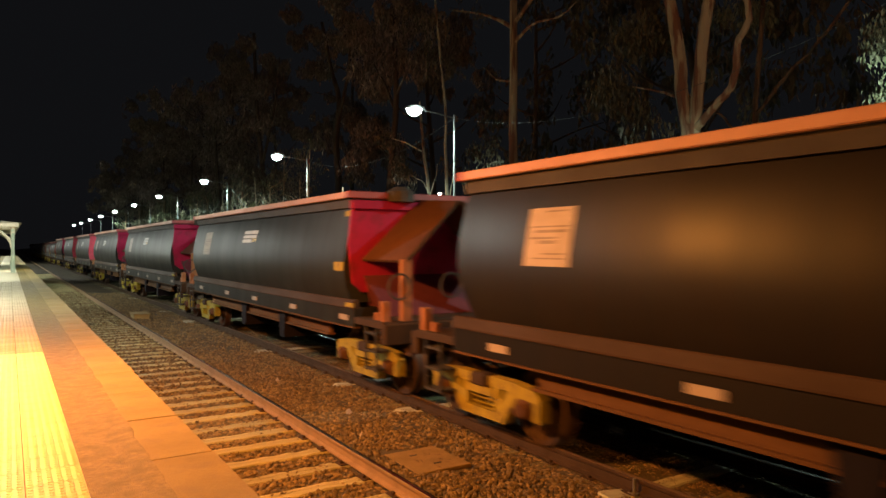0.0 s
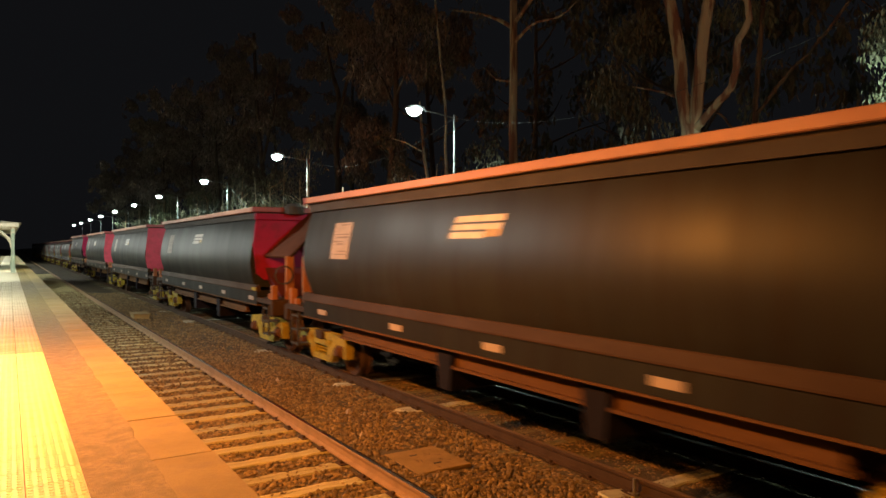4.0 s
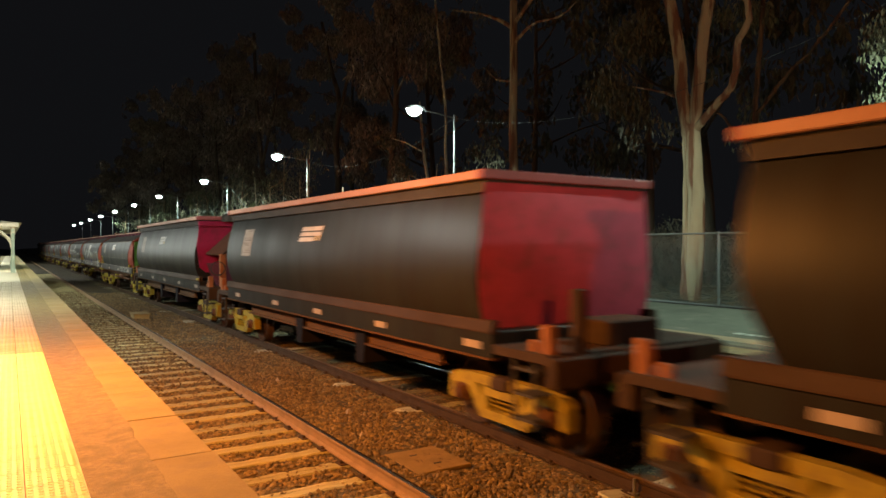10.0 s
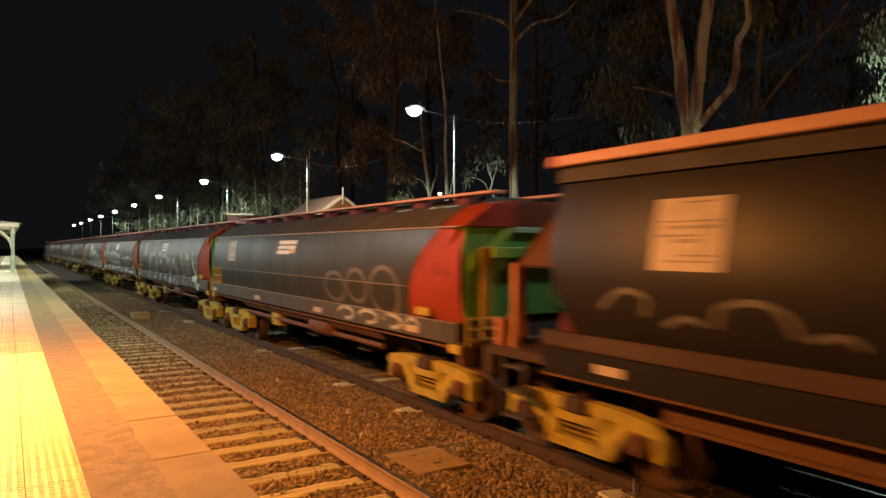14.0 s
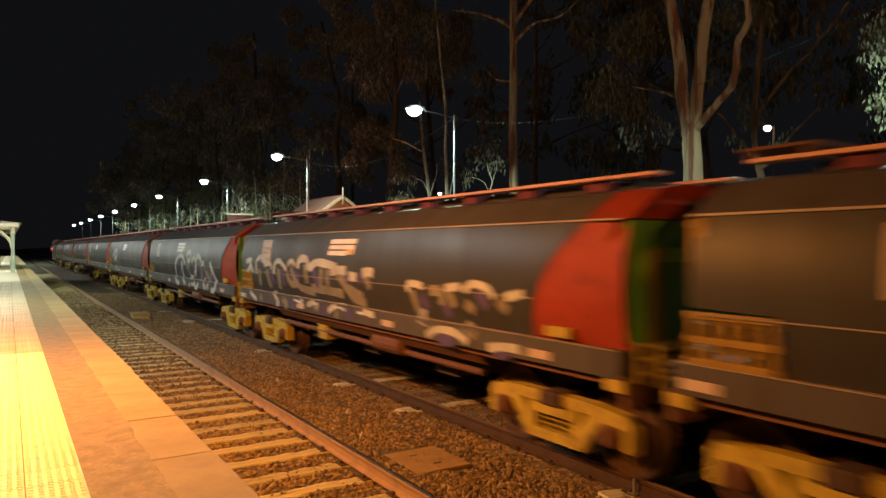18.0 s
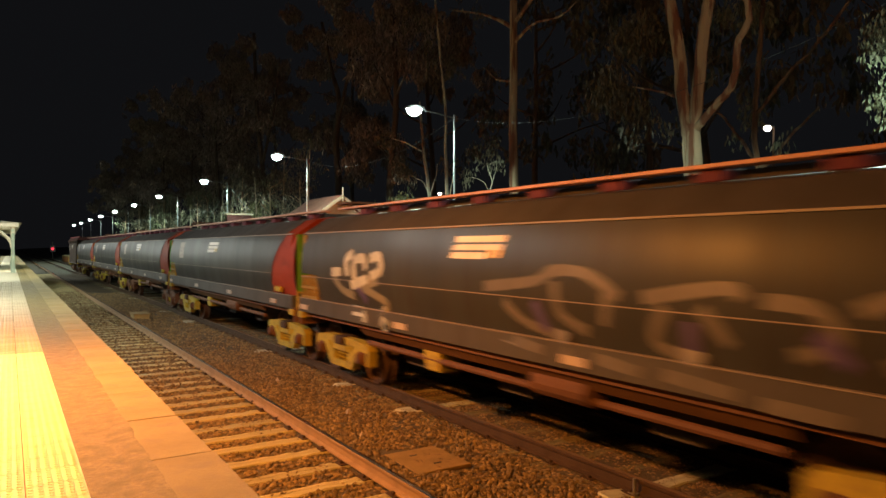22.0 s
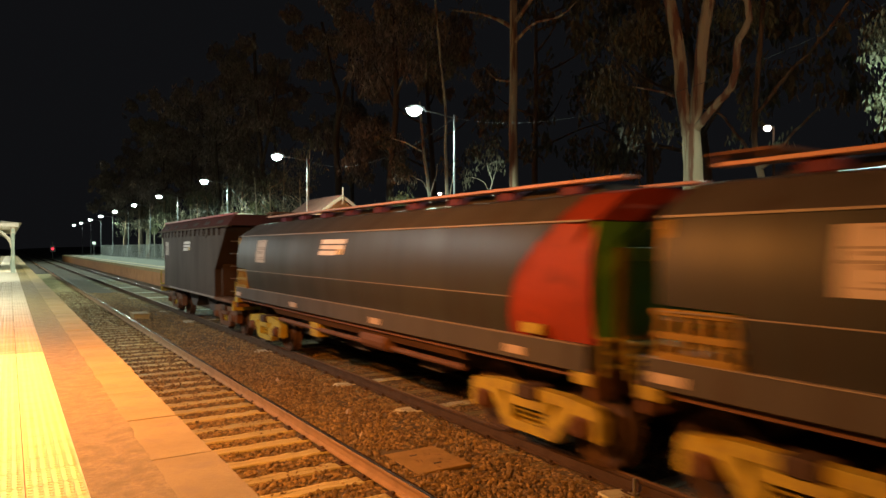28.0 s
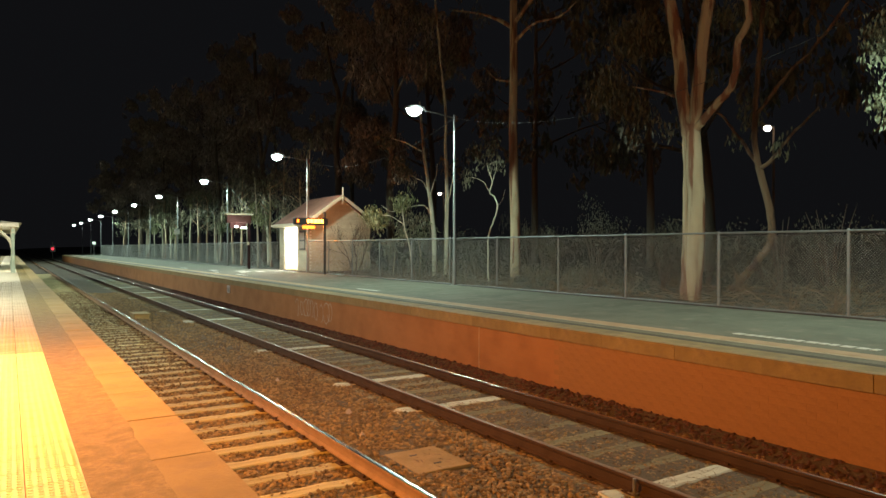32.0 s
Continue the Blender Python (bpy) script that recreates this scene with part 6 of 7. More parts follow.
    win = part("notice_frame", Shape().box(x0 - 0.05, x0 + 0.0, 37.0, 37.85, 2.2, 3.32, 0.01), M["sign_dark"], s, "dark framed notice board")
    part("notice", Shape().box(x0 - 0.056, x0 - 0.05, 37.08, 37.77, 2.3, 2.7).box(x0 - 0.056, x0 - 0.05, 37.08, 37.77, 2.8, 3.2), M["placard"], win)
    part("tube_lamp", Shape().box(x0 + 0.25, x0 + 0.95, dy0 + 0.2, dy1 - 0.2, ze - 0.14, ze - 0.07), M["glow_tube"], s, "glowing ceiling light")


def next_train_sign(at, w, lit):
    """A dark board on a post that reaches over the platform."""
    s = thing("departure_sign", "dark departure sign with glowing orange characters on a post" if lit else "maroon departure sign on a dark post", "sign", at, "departure signs")
    q, top = (0.05, 3.1) if lit else (0.08, 2.95)
    part("post", Shape().box(-q, q, -q, q, 0, top, 0.01), M["sign_dark"] if lit else M["maroon"], s)
    case = part("case", Shape().box(-w, 0.12, -0.16, 0.16, 2.47 if lit else 2.87, 2.80 if lit else 3.37, 0.03), M["sign_dark"] if lit else M["maroon_lit"], s)
    if lit:
        r = random.Random(3)
        x = -w + 0.62
        while x < -0.2:
            q = r.choice((0.10, 0.14, 0.18))
            for ya in (-0.172, 0.16):
                part("character_bar", Shape().box(x, x + q, ya, ya + 0.012, 2.55, 2.74), M["glow_led_hot"], case, "glowing orange character bar")
            x += q + 0.035
        part("character_bar", Shape().box(-w + 0.1, -w + 0.2, -0.172, -0.16, 2.57, 2.72), M["glow_led"], case)
        part("lower_panel", Shape().box(-w + 0.45, -w + 1.05, -0.06, 0.06, 2.28, 2.42), M["glow_led"], s, "small glowing orange panel")
    else:
        part("hood", Shape().box(-w - 0.08, 0.2, -0.3, 0.3, 3.37, 3.49, 0.03), M["trim"], s, "pale hood over the sign")
        part("under_light", Shape().box(-w + 0.50, -w + 0.66, -0.2, -0.05, 2.62, 2.68).box(-w + 0.88, -w + 1.2, -0.2, -0.05, 2.54, 2.60), M["glow_cool"], s, "small white light under the sign")
        part("lower_case", Shape().box(-w + 0.2, -0.2, -0.12, 0.12, 2.56, 2.87, 0.02), M["maroon_lit"], s)
        part("speaker", Shape().box(-0.12, 0.0, -0.14, -0.06, 1.5, 1.7, 0.01), M["trim"], s)
    return s


def small_signs():
    for x, y, z in ((13.4, 68.0, 2.95), (12.6, 134.0, 2.2)):
        s = thing("platform_sign", "small pale sign plate on a slim post", "sign", (x, y, 1.0), "small platform signs")
        part("post", Shape().tube([(0, 0, 0), (0, 0, z + 0.2)], 0.03, 8), M["galv"], s)
        part("plate", Shape().box(-0.25, 0.25, -0.07, -0.04, z - 0.35, z + 0.1), M["white_wall"], s, "white sign plate")
    w = thing("wall_sign", "small square sign plate fixed to the brick platform wall", "sign", (7.79, 29.0, 0.0))
    part("plate", Shape().box(-0.02, 0.0, -0.22, 0.22, 0.45, 0.76, 0.004), M["placard"], w)
    part("figure_bars", Shape().box(-0.026, -0.02, -0.14, 0.14, 0.49, 0.67), M["print"], w)
    sig = thing("rail_signal", "distant railway signal showing red", "signal", (7.05, 150.0, 0.0))
    part("mast", Shape().tube([(0, 0, -0.2), (0, 0, 3.4)], 0.06, 8), M["sign_dark"], sig)
    part("backboard", Shape().box(-0.4, 0.4, -0.02, 0.02, 1.5, 2.7, 0.01), M["sign_dark"], sig)
    part("red_lens", Shape().tube([(0, -0.02, 2.05), (0, -0.1, 2.05)], 0.24, 14), M["glow_red"], sig, "glowing red lens")
    for x, y, z, r in ((30, 18.7, 7.88, 0.17), (40, 63.2, 8.19, 0.2), (48, 21.5, 5.6, 0.06)):
        h = thing("distant_lamp", "distant street lamp glowing between the trees", "street lamp", (x, y, 0), "distant street lamps")
        part("pole", Shape().tube([(0.3, 0, 0.5), (0.3, 0, z + 0.1)], 0.06, 6), M["bark_dark"], h)
        part("head", Shape().tube([(0.3, 0, z + 0.14), (-0.2, 0, z + 0.14)], 0.05, 6), M["lamp_case"], h)
        part("globe", Shape().tube([(-0.2, 0, z + 0.12), (-0.2, 0, z), (-0.2, 0, z - 0.1)], [r * 0.7, r, r * 0.5], 10), M["glow_house"], h, "glowing lamp globe")


def trackside():
    lid = thing("pit_cover", "rusty steel pit cover set in the stones", "pit cover", (4.19, 6.95, -0.175))
    part("plate", Shape().box(-0.36, 0.36, -0.42, 0.42, -0.03, 0.018, 0.008), M["plate"], lid)
    part("lifting_slot", Shape().box(-0.12, -0.02, 0.18, 0.21, 0.018, 0.022).box(-0.02, 0.08, -0.21, -0.18, 0.018, 0.022), M["dark"], lid)
    box = thing("trackside_box", "grey concrete junction box beside the rail", "junction box", (3.95, 26.4, -0.22))
    part("box", Shape().box(-0.25, 0.25, -0.45, 0.45, -0.05, 0.2, 0.02), M["coping"], box)
    part("lid", Shape().box(-0.28, 0.28, -0.48, 0.48, 0.2, 0.24, 0.01), M["coping"], box)
    bond = thing("rail_bond", "small steel stud with a cable on the rail", "rail fitting", (5.36, 4.8, -0.16))
    part("stud", Shape().tube([(0, 0, 0), (0, 0, 0.17)], 0.018, 8).box(-0.05, 0.05, -0.05, 0.05, 0.0, 0.03), M["galv"], bond)
    for x, y in ((5.18, 9.2), (5.16, 11.5), (5.2, 16.3), (5.2, 4.9), (5.12, 23.9)):
        k = Shape().box(-0.16, 0.16, -0.11, 0.11, -0.03, 0.03, 0.02)
        ob = single("sleeper_end", k, M["sleeper_new"], "pale splintered sleeper end poking out of the stones", "sleeper end", "sleeper ends", at=(x, y, -0.17))
        ob.rotation_euler = (0.1, 0.06, rnd.uniform(-0.3, 0.3))
    for x, y, s in ((2.0, 31.0, 0.12), (4.3, 12.6, 0.05), (4.0, 8.3, 0.05), (4.4, 9.6, 0.06)):
        k = Shape().add([(-s, -s * 0.6, 0), (s, -s * 0.4, 0.01), (s * 0.8, s * 0.7, 0.05), (-s * 0.7, s * 0.5, 0.06), (0, 0, 0.10)], [(0, 1, 4), (1, 2, 4), (2, 3, 4), (3, 0, 4), (3, 2, 1, 0)])
        single("litter_scrap", k, M["placard"], "crumpled pale scrap lying on the stones", "litter", "scraps of litter", at=(x, y, -0.21))
    # dry leaves and twigs along the rails
    s = Shape()
    r = random.Random(11)
    for k in range(8500):
        x = r.choice((r.gauss(6.2, 0.45), r.gauss(6.3, 0.4), r.gauss(7.3, 0.15), r.uniform(4.0, 5.3)))
        y = r.uniform(3, 20)
        a, l = r.uniform(0, 6.28), r.uniform(0.012, 0.055)
        z = max(float(bed_height(x)) + 0.03, -0.148)
        dx, dy = l * math.cos(a), l * math.sin(a)
        s.add([(x - dx, y - dy, z), (x + dy * 0.12, y - dx * 0.12, z + 0.012), (x + dx, y + dy, z + r.uniform(0, 0.02)), (x - dy * 0.12, y + dx * 0.12, z + 0.01)], [(0, 1, 2, 3)])
    single("dry_leaf_litter", s, M["litter"], "dry leaves and twigs scattered along the rails", "leaf litter", kind="stuff")


def platform_marks():
    for x, y, w, l in ((11.2, 38.6, 0.5, 1.6), (11.9, 37.9, 0.35, 0.8), (10.2, 41.3, 0.35, 1.2), (10.6, 36.6, 0.3, 0.7)):
        single("painted_mark", Shape().box(-w / 2, w / 2, -l / 2, l / 2, 0.0, 0.004), M["line_white"], "worn white painted mark on the platform", "painted mark", "painted platform marks", at=(x, y, 1.001))


def verandah():
    """The end of the near platform's verandah."""
    v = thing("station_verandah", "cream and pale green timber station verandah with curved brackets", "verandah", (0, 0, 1.0))
    y0, y1, xe = 43.1, 66.0, 0.33
    part("roof_fascia", Shape().box(-3.2, xe + 0.12, y0 - 0.35, y1, 2.44, 2.66, 0.02), M["trim"], v, "cream fascia")
    part("roof", Shape().add([(-3.2, y0 - 0.4, 2.66), (xe + 0.25, y0 - 0.4, 2.66), (xe + 0.25, y1, 2.66), (-3.2, y1, 2.66), (-3.2, y0 - 0.4, 2.95), (-1.2, y0 + 0.4, 2.85), (-1.2, y1, 2.85), (-3.2, y1, 2.95)],
                             [(0, 1, 2, 3), (4, 5, 6, 7), (0, 1, 5, 4), (1, 2, 6, 5), (2, 3, 7, 6), (3, 0, 4, 7)]), M["trim"], v, "pale verandah roof")
    for k in range(5):
        y = y0 + 5.0 * k
        p = part("post", Shape().box(0.12, 0.26, y - 0.07, y + 0.07, 0, 2.35, 0.012), M["post_green"], v, "pale green post")
        part("post_base", Shape().box(0.08, 0.30, y - 0.11, y + 0.11, 0, 0.28, 0.015), M["post_green"], p)
        part("capital", Shape().box(0.09, 0.29, y - 0.1, y + 0.1, 2.12, 2.2, 0.01), M["trim"], p)
        part("capital", Shape().box(0.10, 0.28, y - 0.09, y + 0.09, 2.35, 2.44, 0.01), M["trim"], p)
        arc = [(0.12 - 1.1 * (1 - math.cos(a)), y, 1.3 + 1.1 * math.sin(a)) for a in [math.pi / 2 * i / 10 for i in range(11)]]
        part("bracket", Shape().tube(arc, 0.045, 6), M["trim"], p, "curved cream bracket")
        part("strut", Shape().tube([(0.15, y, 1.75), (-0.6, y, 2.42)], 0.03, 6), M["trim"], p)
    part("wall", Shape().box(-3.6, -3.2, y0, y1, 0, 2.95), M["board"], v, "cream boarded wall")
    part("ceiling_lamp", Shape().box(-1.6, -1.3, y0 + 1.6, y0 + 2.8, 2.38, 2.44), M["glow_cool"], v, "glowing ceiling light")


# ======== trees ========
def limb(s, pts, r0, r1, n=8, wobble=0.0, seed=0):
    r = random.Random(seed)
    path = []
    m = len(pts)
    for i in range(m - 1):
        p = [Vector(pts[max(i - 1, 0)]), Vector(pts[i]), Vector(pts[i + 1]), Vector(pts[min(i + 2, m - 1)])]
        for k in range(5):
            t = k / 5
            q = 0.5 * (2 * p[1] + (p[2] - p[0]) * t + (2 * p[0] - 5 * p[1] + 4 * p[2] - p[3]) * t * t + (3 * p[1] - p[0] - 3 * p[2] + p[3]) * t ** 3)
            path.append(q + Vector((r.uniform(-1, 1), r.uniform(-1, 1), 0)) * wobble)
    path.append(Vector(pts[-1]))
    k = len(path)
    radii = [r0 + (r1 - r0) * i / (k - 1) for i in range(k)]
    s.tube(path, radii, n)
    return path


def leaves(clumps, count, seed, length=0.22, droop=0.8):
    """Drooping narrow leaves round the given clumps (x, y, z, radius)."""
    rs = np.random.RandomState(seed)
    C = np.array([c[:3] for c in clumps])
    R = np.array([c[3] for c in clumps])
    w = R ** 2 / (R ** 2).sum()
    idx = rs.choice(len(C), count, p=w)
    # sprays: small groups of leaves that share a twig
    sprays = max(1, count // 9)
    d = rs.normal(size=(sprays, 3))
    d /= np.linalg.norm(d, axis=1)[:, None]
    si = rs.choice(len(C), sprays, p=w)
    base = C[si] + d * (R[si] * rs.uniform(0.25, 1.0, sprays) ** 0.6)[:, None] * np.array([1, 1, 0.75])
    pick = rs.randint(0, sprays, count)
    P = base[pick] + rs.normal(size=(count, 3)) * np.array([0.13, 0.13, 0.18])
    a = rs.uniform(0, 6.283, count)
    down = np.stack([np.cos(a) * (1 - droop), np.sin(a) * (1 - droop), -np.full(count, droop)], 1) + rs.normal(size=(count, 3)) * 0.22
    down /= np.linalg.norm(down, axis=1)[:, None]
    side = np.cross(down, rs.normal(size=(count, 3)))
    side /= np.linalg.norm(side, axis=1)[:, None]
    L = length * rs.uniform(0.6, 1.3, count)[:, None]
    W = L * 0.16
    V = np.stack([P, P + down * L * 0.45 + side * W, P + down * L, P + down * L * 0.45 - side * W], 1).reshape(-1, 3)
    F = np.arange(count * 4).reshape(-1, 4)
    me = bpy.data.meshes.new("crown")
    me.from_pydata(V, [], F)
    return me


def tree(at, trunk, limbs, clumps, count, bark, leaf, label, seed, length=0.22, category="tree", group="gum trees behind the fence"):
    """trunk: (points, radius below, radius above); limbs: the same. All in the tree's own space."""
    t = thing("gum_tree", label, category, at, group)
    s = Shape()
    pts, r0, r1 = trunk
    limb(s, pts, r0, r1, 12, 0.012, seed)
    part("trunk", s, bark, t, smooth=True)
    for k, (pts, r0, r1) in enumerate(limbs):
        s = Shape()
        limb(s, pts, r0, r1, 8, 0.02, seed + k)
        part("limb", s, bark, t, smooth=True)
    if count:
        me = leaves(clumps, count, seed, length)
        me.materials.append(leaf)
        part("crown", me, leaf, t, "hanging grey-green leaves")
    return t


def crown_of(centre, spread, n, seed, radius=(0.6, 1.2)):
    r = random.Random(seed)
    return [(centre[0] + r.gauss(0, spread[0]), centre[1] + r.gauss(0, spread[1]), centre[2] + r.gauss(0, spread[2]), r.uniform(*radius)) for k in range(n)]


def generic_tree(at, height, lean, seed, radius, count, bark, leaf, label, low=0.45, spread=1.6, length=0.22):
    r = random.Random(seed)
    top = (lean[0], lean[1], height)
    pts = [(0, 0, -0.2), (lean[0] * 0.2 + r.uniform(-0.2, 0.2), lean[1] * 0.2 + r.uniform(-0.2, 0.2), height * 0.33), (lean[0] * 0.6, lean[1] * 0.6, height * 0.66), top]
    limbs, clumps = [], []
    for k in range(9):
        f = low + (0.95 - low) * k / 9 + r.uniform(0, 0.06)
        a = r.uniform(0, 6.28)
        d = spread * r.uniform(0.6, 1.3)
        p = (lean[0] * f, lean[1] * f, height * f)
        q = (p[0] + d * 0.6 * math.cos(a), p[1] + d * 0.6 * math.sin(a), p[2] + height * 0.06)
        e = (p[0] + d * math.cos(a), p[1] + d * math.sin(a), p[2] + height * r.uniform(0.08, 0.16))
        limbs.append(([p, q, e], radius * 0.35, radius * 0.08))
        for j in range(5):
            clumps.append((e[0] + r.gauss(0, 0.3 * spread), e[1] + r.gauss(0, 0.3 * spread), e[2] + r.gauss(-0.3, 0.35 * spread), r.uniform(0.3, 1.3)))
    for j in range(4):
        clumps.append((top[0] + r.gauss(0, 0.6), top[1] + r.gauss(0, 0.6), top[2] + r.gauss(0, 0.6), r.uniform(0.6, 1.1)))
    return tree(at, (pts, radius, radius * 0.3), limbs, clumps, count, bark, leaf, label, seed, length)


def trees():
    # the stout pale gum close behind the fence, with three limbs
    tree((16.0, 12.2, 1.0), ([(0, 0.12, -0.2), (0, 0.02, 0.6), (0, -0.07, 1.9), (0, -0.03, 3.5), (0, 0.1, 4.75)], 0.25, 0.21),
         [([(-0.06, 0.24, -0.2), (-0.05, 0.2, 1.0), (-0.03, 0.17, 2.6), (-0.02, 0.18, 4.3), (0, 0.22, 5.0)], 0.15, 0.14),
          ([(0, 0.12, 4.4), (0, 0.38, 5.46), (0, 0.53, 6.93), (0, 0.83, 8.47), (0, 1.03, 9.84)], 0.20, 0.15),
          ([(0, 0.04, 4.5), (0.1, -0.07, 5.85), (0.15, -0.18, 7.23), (0.2, -0.31, 8.12), (0.2, -0.43, 9.3)], 0.18, 0.15),
          ([(0, -0.05, 4.6), (0, -0.71, 5.19), (0, -1.22, 5.69), (0, -1.33, 6.63), (0, -1.65, 7.2), (0, -1.54, 7.89), (0, -1.25, 8.72)], 0.11, 0.07),
          ([(0, 0.35, 5.5), (0.1, 1.2, 5.9), (0.2, 2.4, 6.3)], 0.05, 0.02)],
         [(0.3, 2.65, 5.9, 0.6), (0.2, 3.1, 6.6, 0.7), (0.2, 2.0, 5.5, 0.45), (0.3, 1.35, 4.9, 0.3), (0.2, 2.2, 4.9, 0.35), (0.2, 3.6, 6.4, 0.6), (0.2, 2.0, 7.9, 0.7), (0.3, 1.2, 7.6, 0.4), (0.2, 2.5, 7.8, 0.7), (0.2, 0.75, 4.9, 0.25), (0.2, 2.8, 6.0, 0.6)],
         2600, M["bark"], M["leaf"], "stout pale-barked gum tree with three forking limbs", 21)
    # the straight tall one
    tree((19.0, 24.0, 1.0), ([(0, -0.15, -0.2), (0, -0.09, 3.0), (0, 0.04, 6.5), (0, -0.02, 10.5), (0, 0.07, 14.5)], 0.23, 0.15),
         [([(0, 0.1, 11.2), (0, 1.2, 11.86), (0, 2.54, 12.5), (0, 5.0, 13.4)], 0.11, 0.03),
          ([(0, -0.1, 11.4), (0, -1.03, 11.9), (0, -1.9, 12.5)], 0.11, 0.05),
          ([(0, -0.15, 10.5), (0, -1.41, 10.95), (0, -3.0, 10.8), (0, -4.0, 11.1)], 0.08, 0.02),
          ([(0, 0.1, 8.8), (0, 1.2, 9.1), (0, 2.3, 9.9)], 0.06, 0.02)],
         crown_of((0, 0, 15.5), (1.5, 2.0, 0.8), 9, 3), 1200, M["bark"], M["leaf"], "tall straight gum tree with reddish upper bark", 22)
    # the leaning one with an S-shaped foot
    tree((19.0, 12.0, 1.0), ([(0, 1.3, -0.15), (0, 0.8, 0.35), (0, 0.2, 1.0), (0, -0.2, 1.6), (0, -0.14, 2.5), (0, 0.2, 3.8)], 0.12, 0.10),
         [([(0, 0.18, 3.6), (0, 0.34, 4.74), (0, 0.24, 6.6), (0, 0.06, 8.75), (0, 0.03, 10.1)], 0.09, 0.06),
          ([(0, 0.1, 3.75), (0, -0.18, 3.9), (0, -0.81, 4.58), (0, -1.62, 5.25)], 0.07, 0.03),
          ([(0, 0.24, 5.4), (0, -0.81, 6.45), (0, -1.46, 6.94), (0, -2.38, 7.93), (0, -2.9, 8.6)], 0.06, 0.035),
          ([(0, 0.25, 3.9), (0, 1.0, 4.92), (0, 1.6, 5.63), (0, 2.34, 5.94)], 0.06, 0.02)],
         [(0, 0.75, 4.8, 0.3), (0, 0.5, 5.5, 0.3), (0.2, 0.4, 8.5, 0.6), (0.2, 1.2, 8.8, 0.6), (0.1, -0.5, 4.4, 0.25)],
         800, M["bark_brown"], M["leaf_green"], "slender leaning gum tree with a curved foot", 23)
    # foliage of a tree that hangs in beside the near lamp
    tree((15.0, 7.0, 1.0), ([(0.9, -3.6, -0.2), (0.9, -3.6, 4.0), (0.6, -2.6, 7.0)], 0.3, 0.15),
         [([(0.6, -2.8, 6.2), (0.2, -1.6, 6.6), (0, -0.1, 5.9)], 0.06, 0.015), ([(0.8, -3.2, 4.2), (0.2, -1.4, 4.8), (0, 0.0, 4.4)], 0.06, 0.015)],
         [(0, -0.1, 5.4, 0.3), (0, -0.25, 5.9, 0.4), (0, 0.1, 5.75, 0.2), (0, -0.1, 4.4, 0.22), (0, -0.3, 4.1, 0.25), (0, -0.8, 5.2, 0.5), (0, -0.8, 4.2, 0.5)],
         2200, M["bark"], M["leaf_green"], "leafy gum tree hanging over the fence beside a lamp", 24, 0.13)
    # young pale trunks round the lamp
    tree((17.5, 28.3, 1.0), ([(0, -0.05, -0.2), (0, -0.02, 1.2), (0, 0.12, 2.56), (0, 0.39, 3.74), (0, 0.7, 5.05), (0, 1.01, 6.16), (0, 1.22, 7.6), (0, 1.4, 8.7)], 0.125, 0.05),
         [([(0, 1.0, 6.1), (0, 1.98, 6.5), (0, 3.12, 6.92), (0, 4.6, 7.3)], 0.05, 0.015), ([(0, 0.35, 3.0), (0, 0.75, 3.35), (0, 1.4, 3.48), (0, 3.1, 3.42)], 0.05, 0.02), ([(0, 3.1, 3.42), (0, 4.4, 3.3), (0, 5.6, 3.7)], 0.02, 0.01),
          ([(0, 0.35, 3.7), (0, 1.0, 4.6), (0, 1.8, 4.9), (0, 2.7, 5.3)], 0.03, 0.01), ([(0, 0.4, 3.9), (0, -0.1, 4.7), (0, -0.3, 5.4)], 0.03, 0.01)],
         [(0, 3.6, 2.5, 0.5), (0, 2.0, 2.7, 0.5), (0, 3.1, 2.1, 0.4), (0, 0.95, 2.7, 0.35), (0, 2.7, 3.0, 0.4), (0, 3.6, 5.1, 0.5), (0, 2.66, 5.3, 0.5), (0, 1.8, 4.8, 0.4), (0, 4.6, 7.2, 0.7), (0, 3.6, 5.8, 0.5)],
         1500, M["bark_pale"], M["leaf"], "slim young gum tree with pale bark", 25)
    tree((16.9, 28.9, 1.0), ([(0, 0.5, -0.2), (0, 0.7, 1.2), (0, 1.2, 2.2), (0, 1.5, 3.2), (0, 1.6, 3.6)], 0.05, 0.02),
         [([(0, 1.3, 2.5), (0, 2.8, 3.0), (0, 4.2, 3.1)], 0.025, 0.01)],
         [(0, 1.45, 3.85, 0.32), (0, 1.95, 3.75, 0.32), (0, 0.9, 3.85, 0.28), (0, 1.5, 3.5, 0.3), (0, 2.0, 3.4, 0.25), (0, 4.6, 3.45, 0.32), (0, 5.2, 3.2, 0.35), (0, 4.2, 3.1, 0.32), (0, 4.9, 2.8, 0.35), (0, 4.0, 2.7, 0.3), (0, 3.6, 2.9, 0.28)],
         1500, M["bark_pale"], M["leaf_bright"], "leafy pale-lit sapling beside the shed", 35, 0.19)
    tree((18.0, 28.0, 1.0), ([(0, 0.02, -0.2), (0, -0.02, 2.5), (0, -0.06, 4.2), (0, -0.01, 5.5), (0, 0.1, 6.4), (0, 0.0, 7.7), (0, 0.4, 10.0), (0, 1.0, 13.7)], 0.105, 0.05), [([(0, -0.02, 3.2), (0, -0.5, 4.4), (0, -0.75, 5.3)], 0.04, 0.015)],
         crown_of((0, 1.0, 12.0), (0.8, 1.5, 1.5), 8, 4), 900, M["bark_pale"], M["leaf"], "slim straight young gum tree", 26)
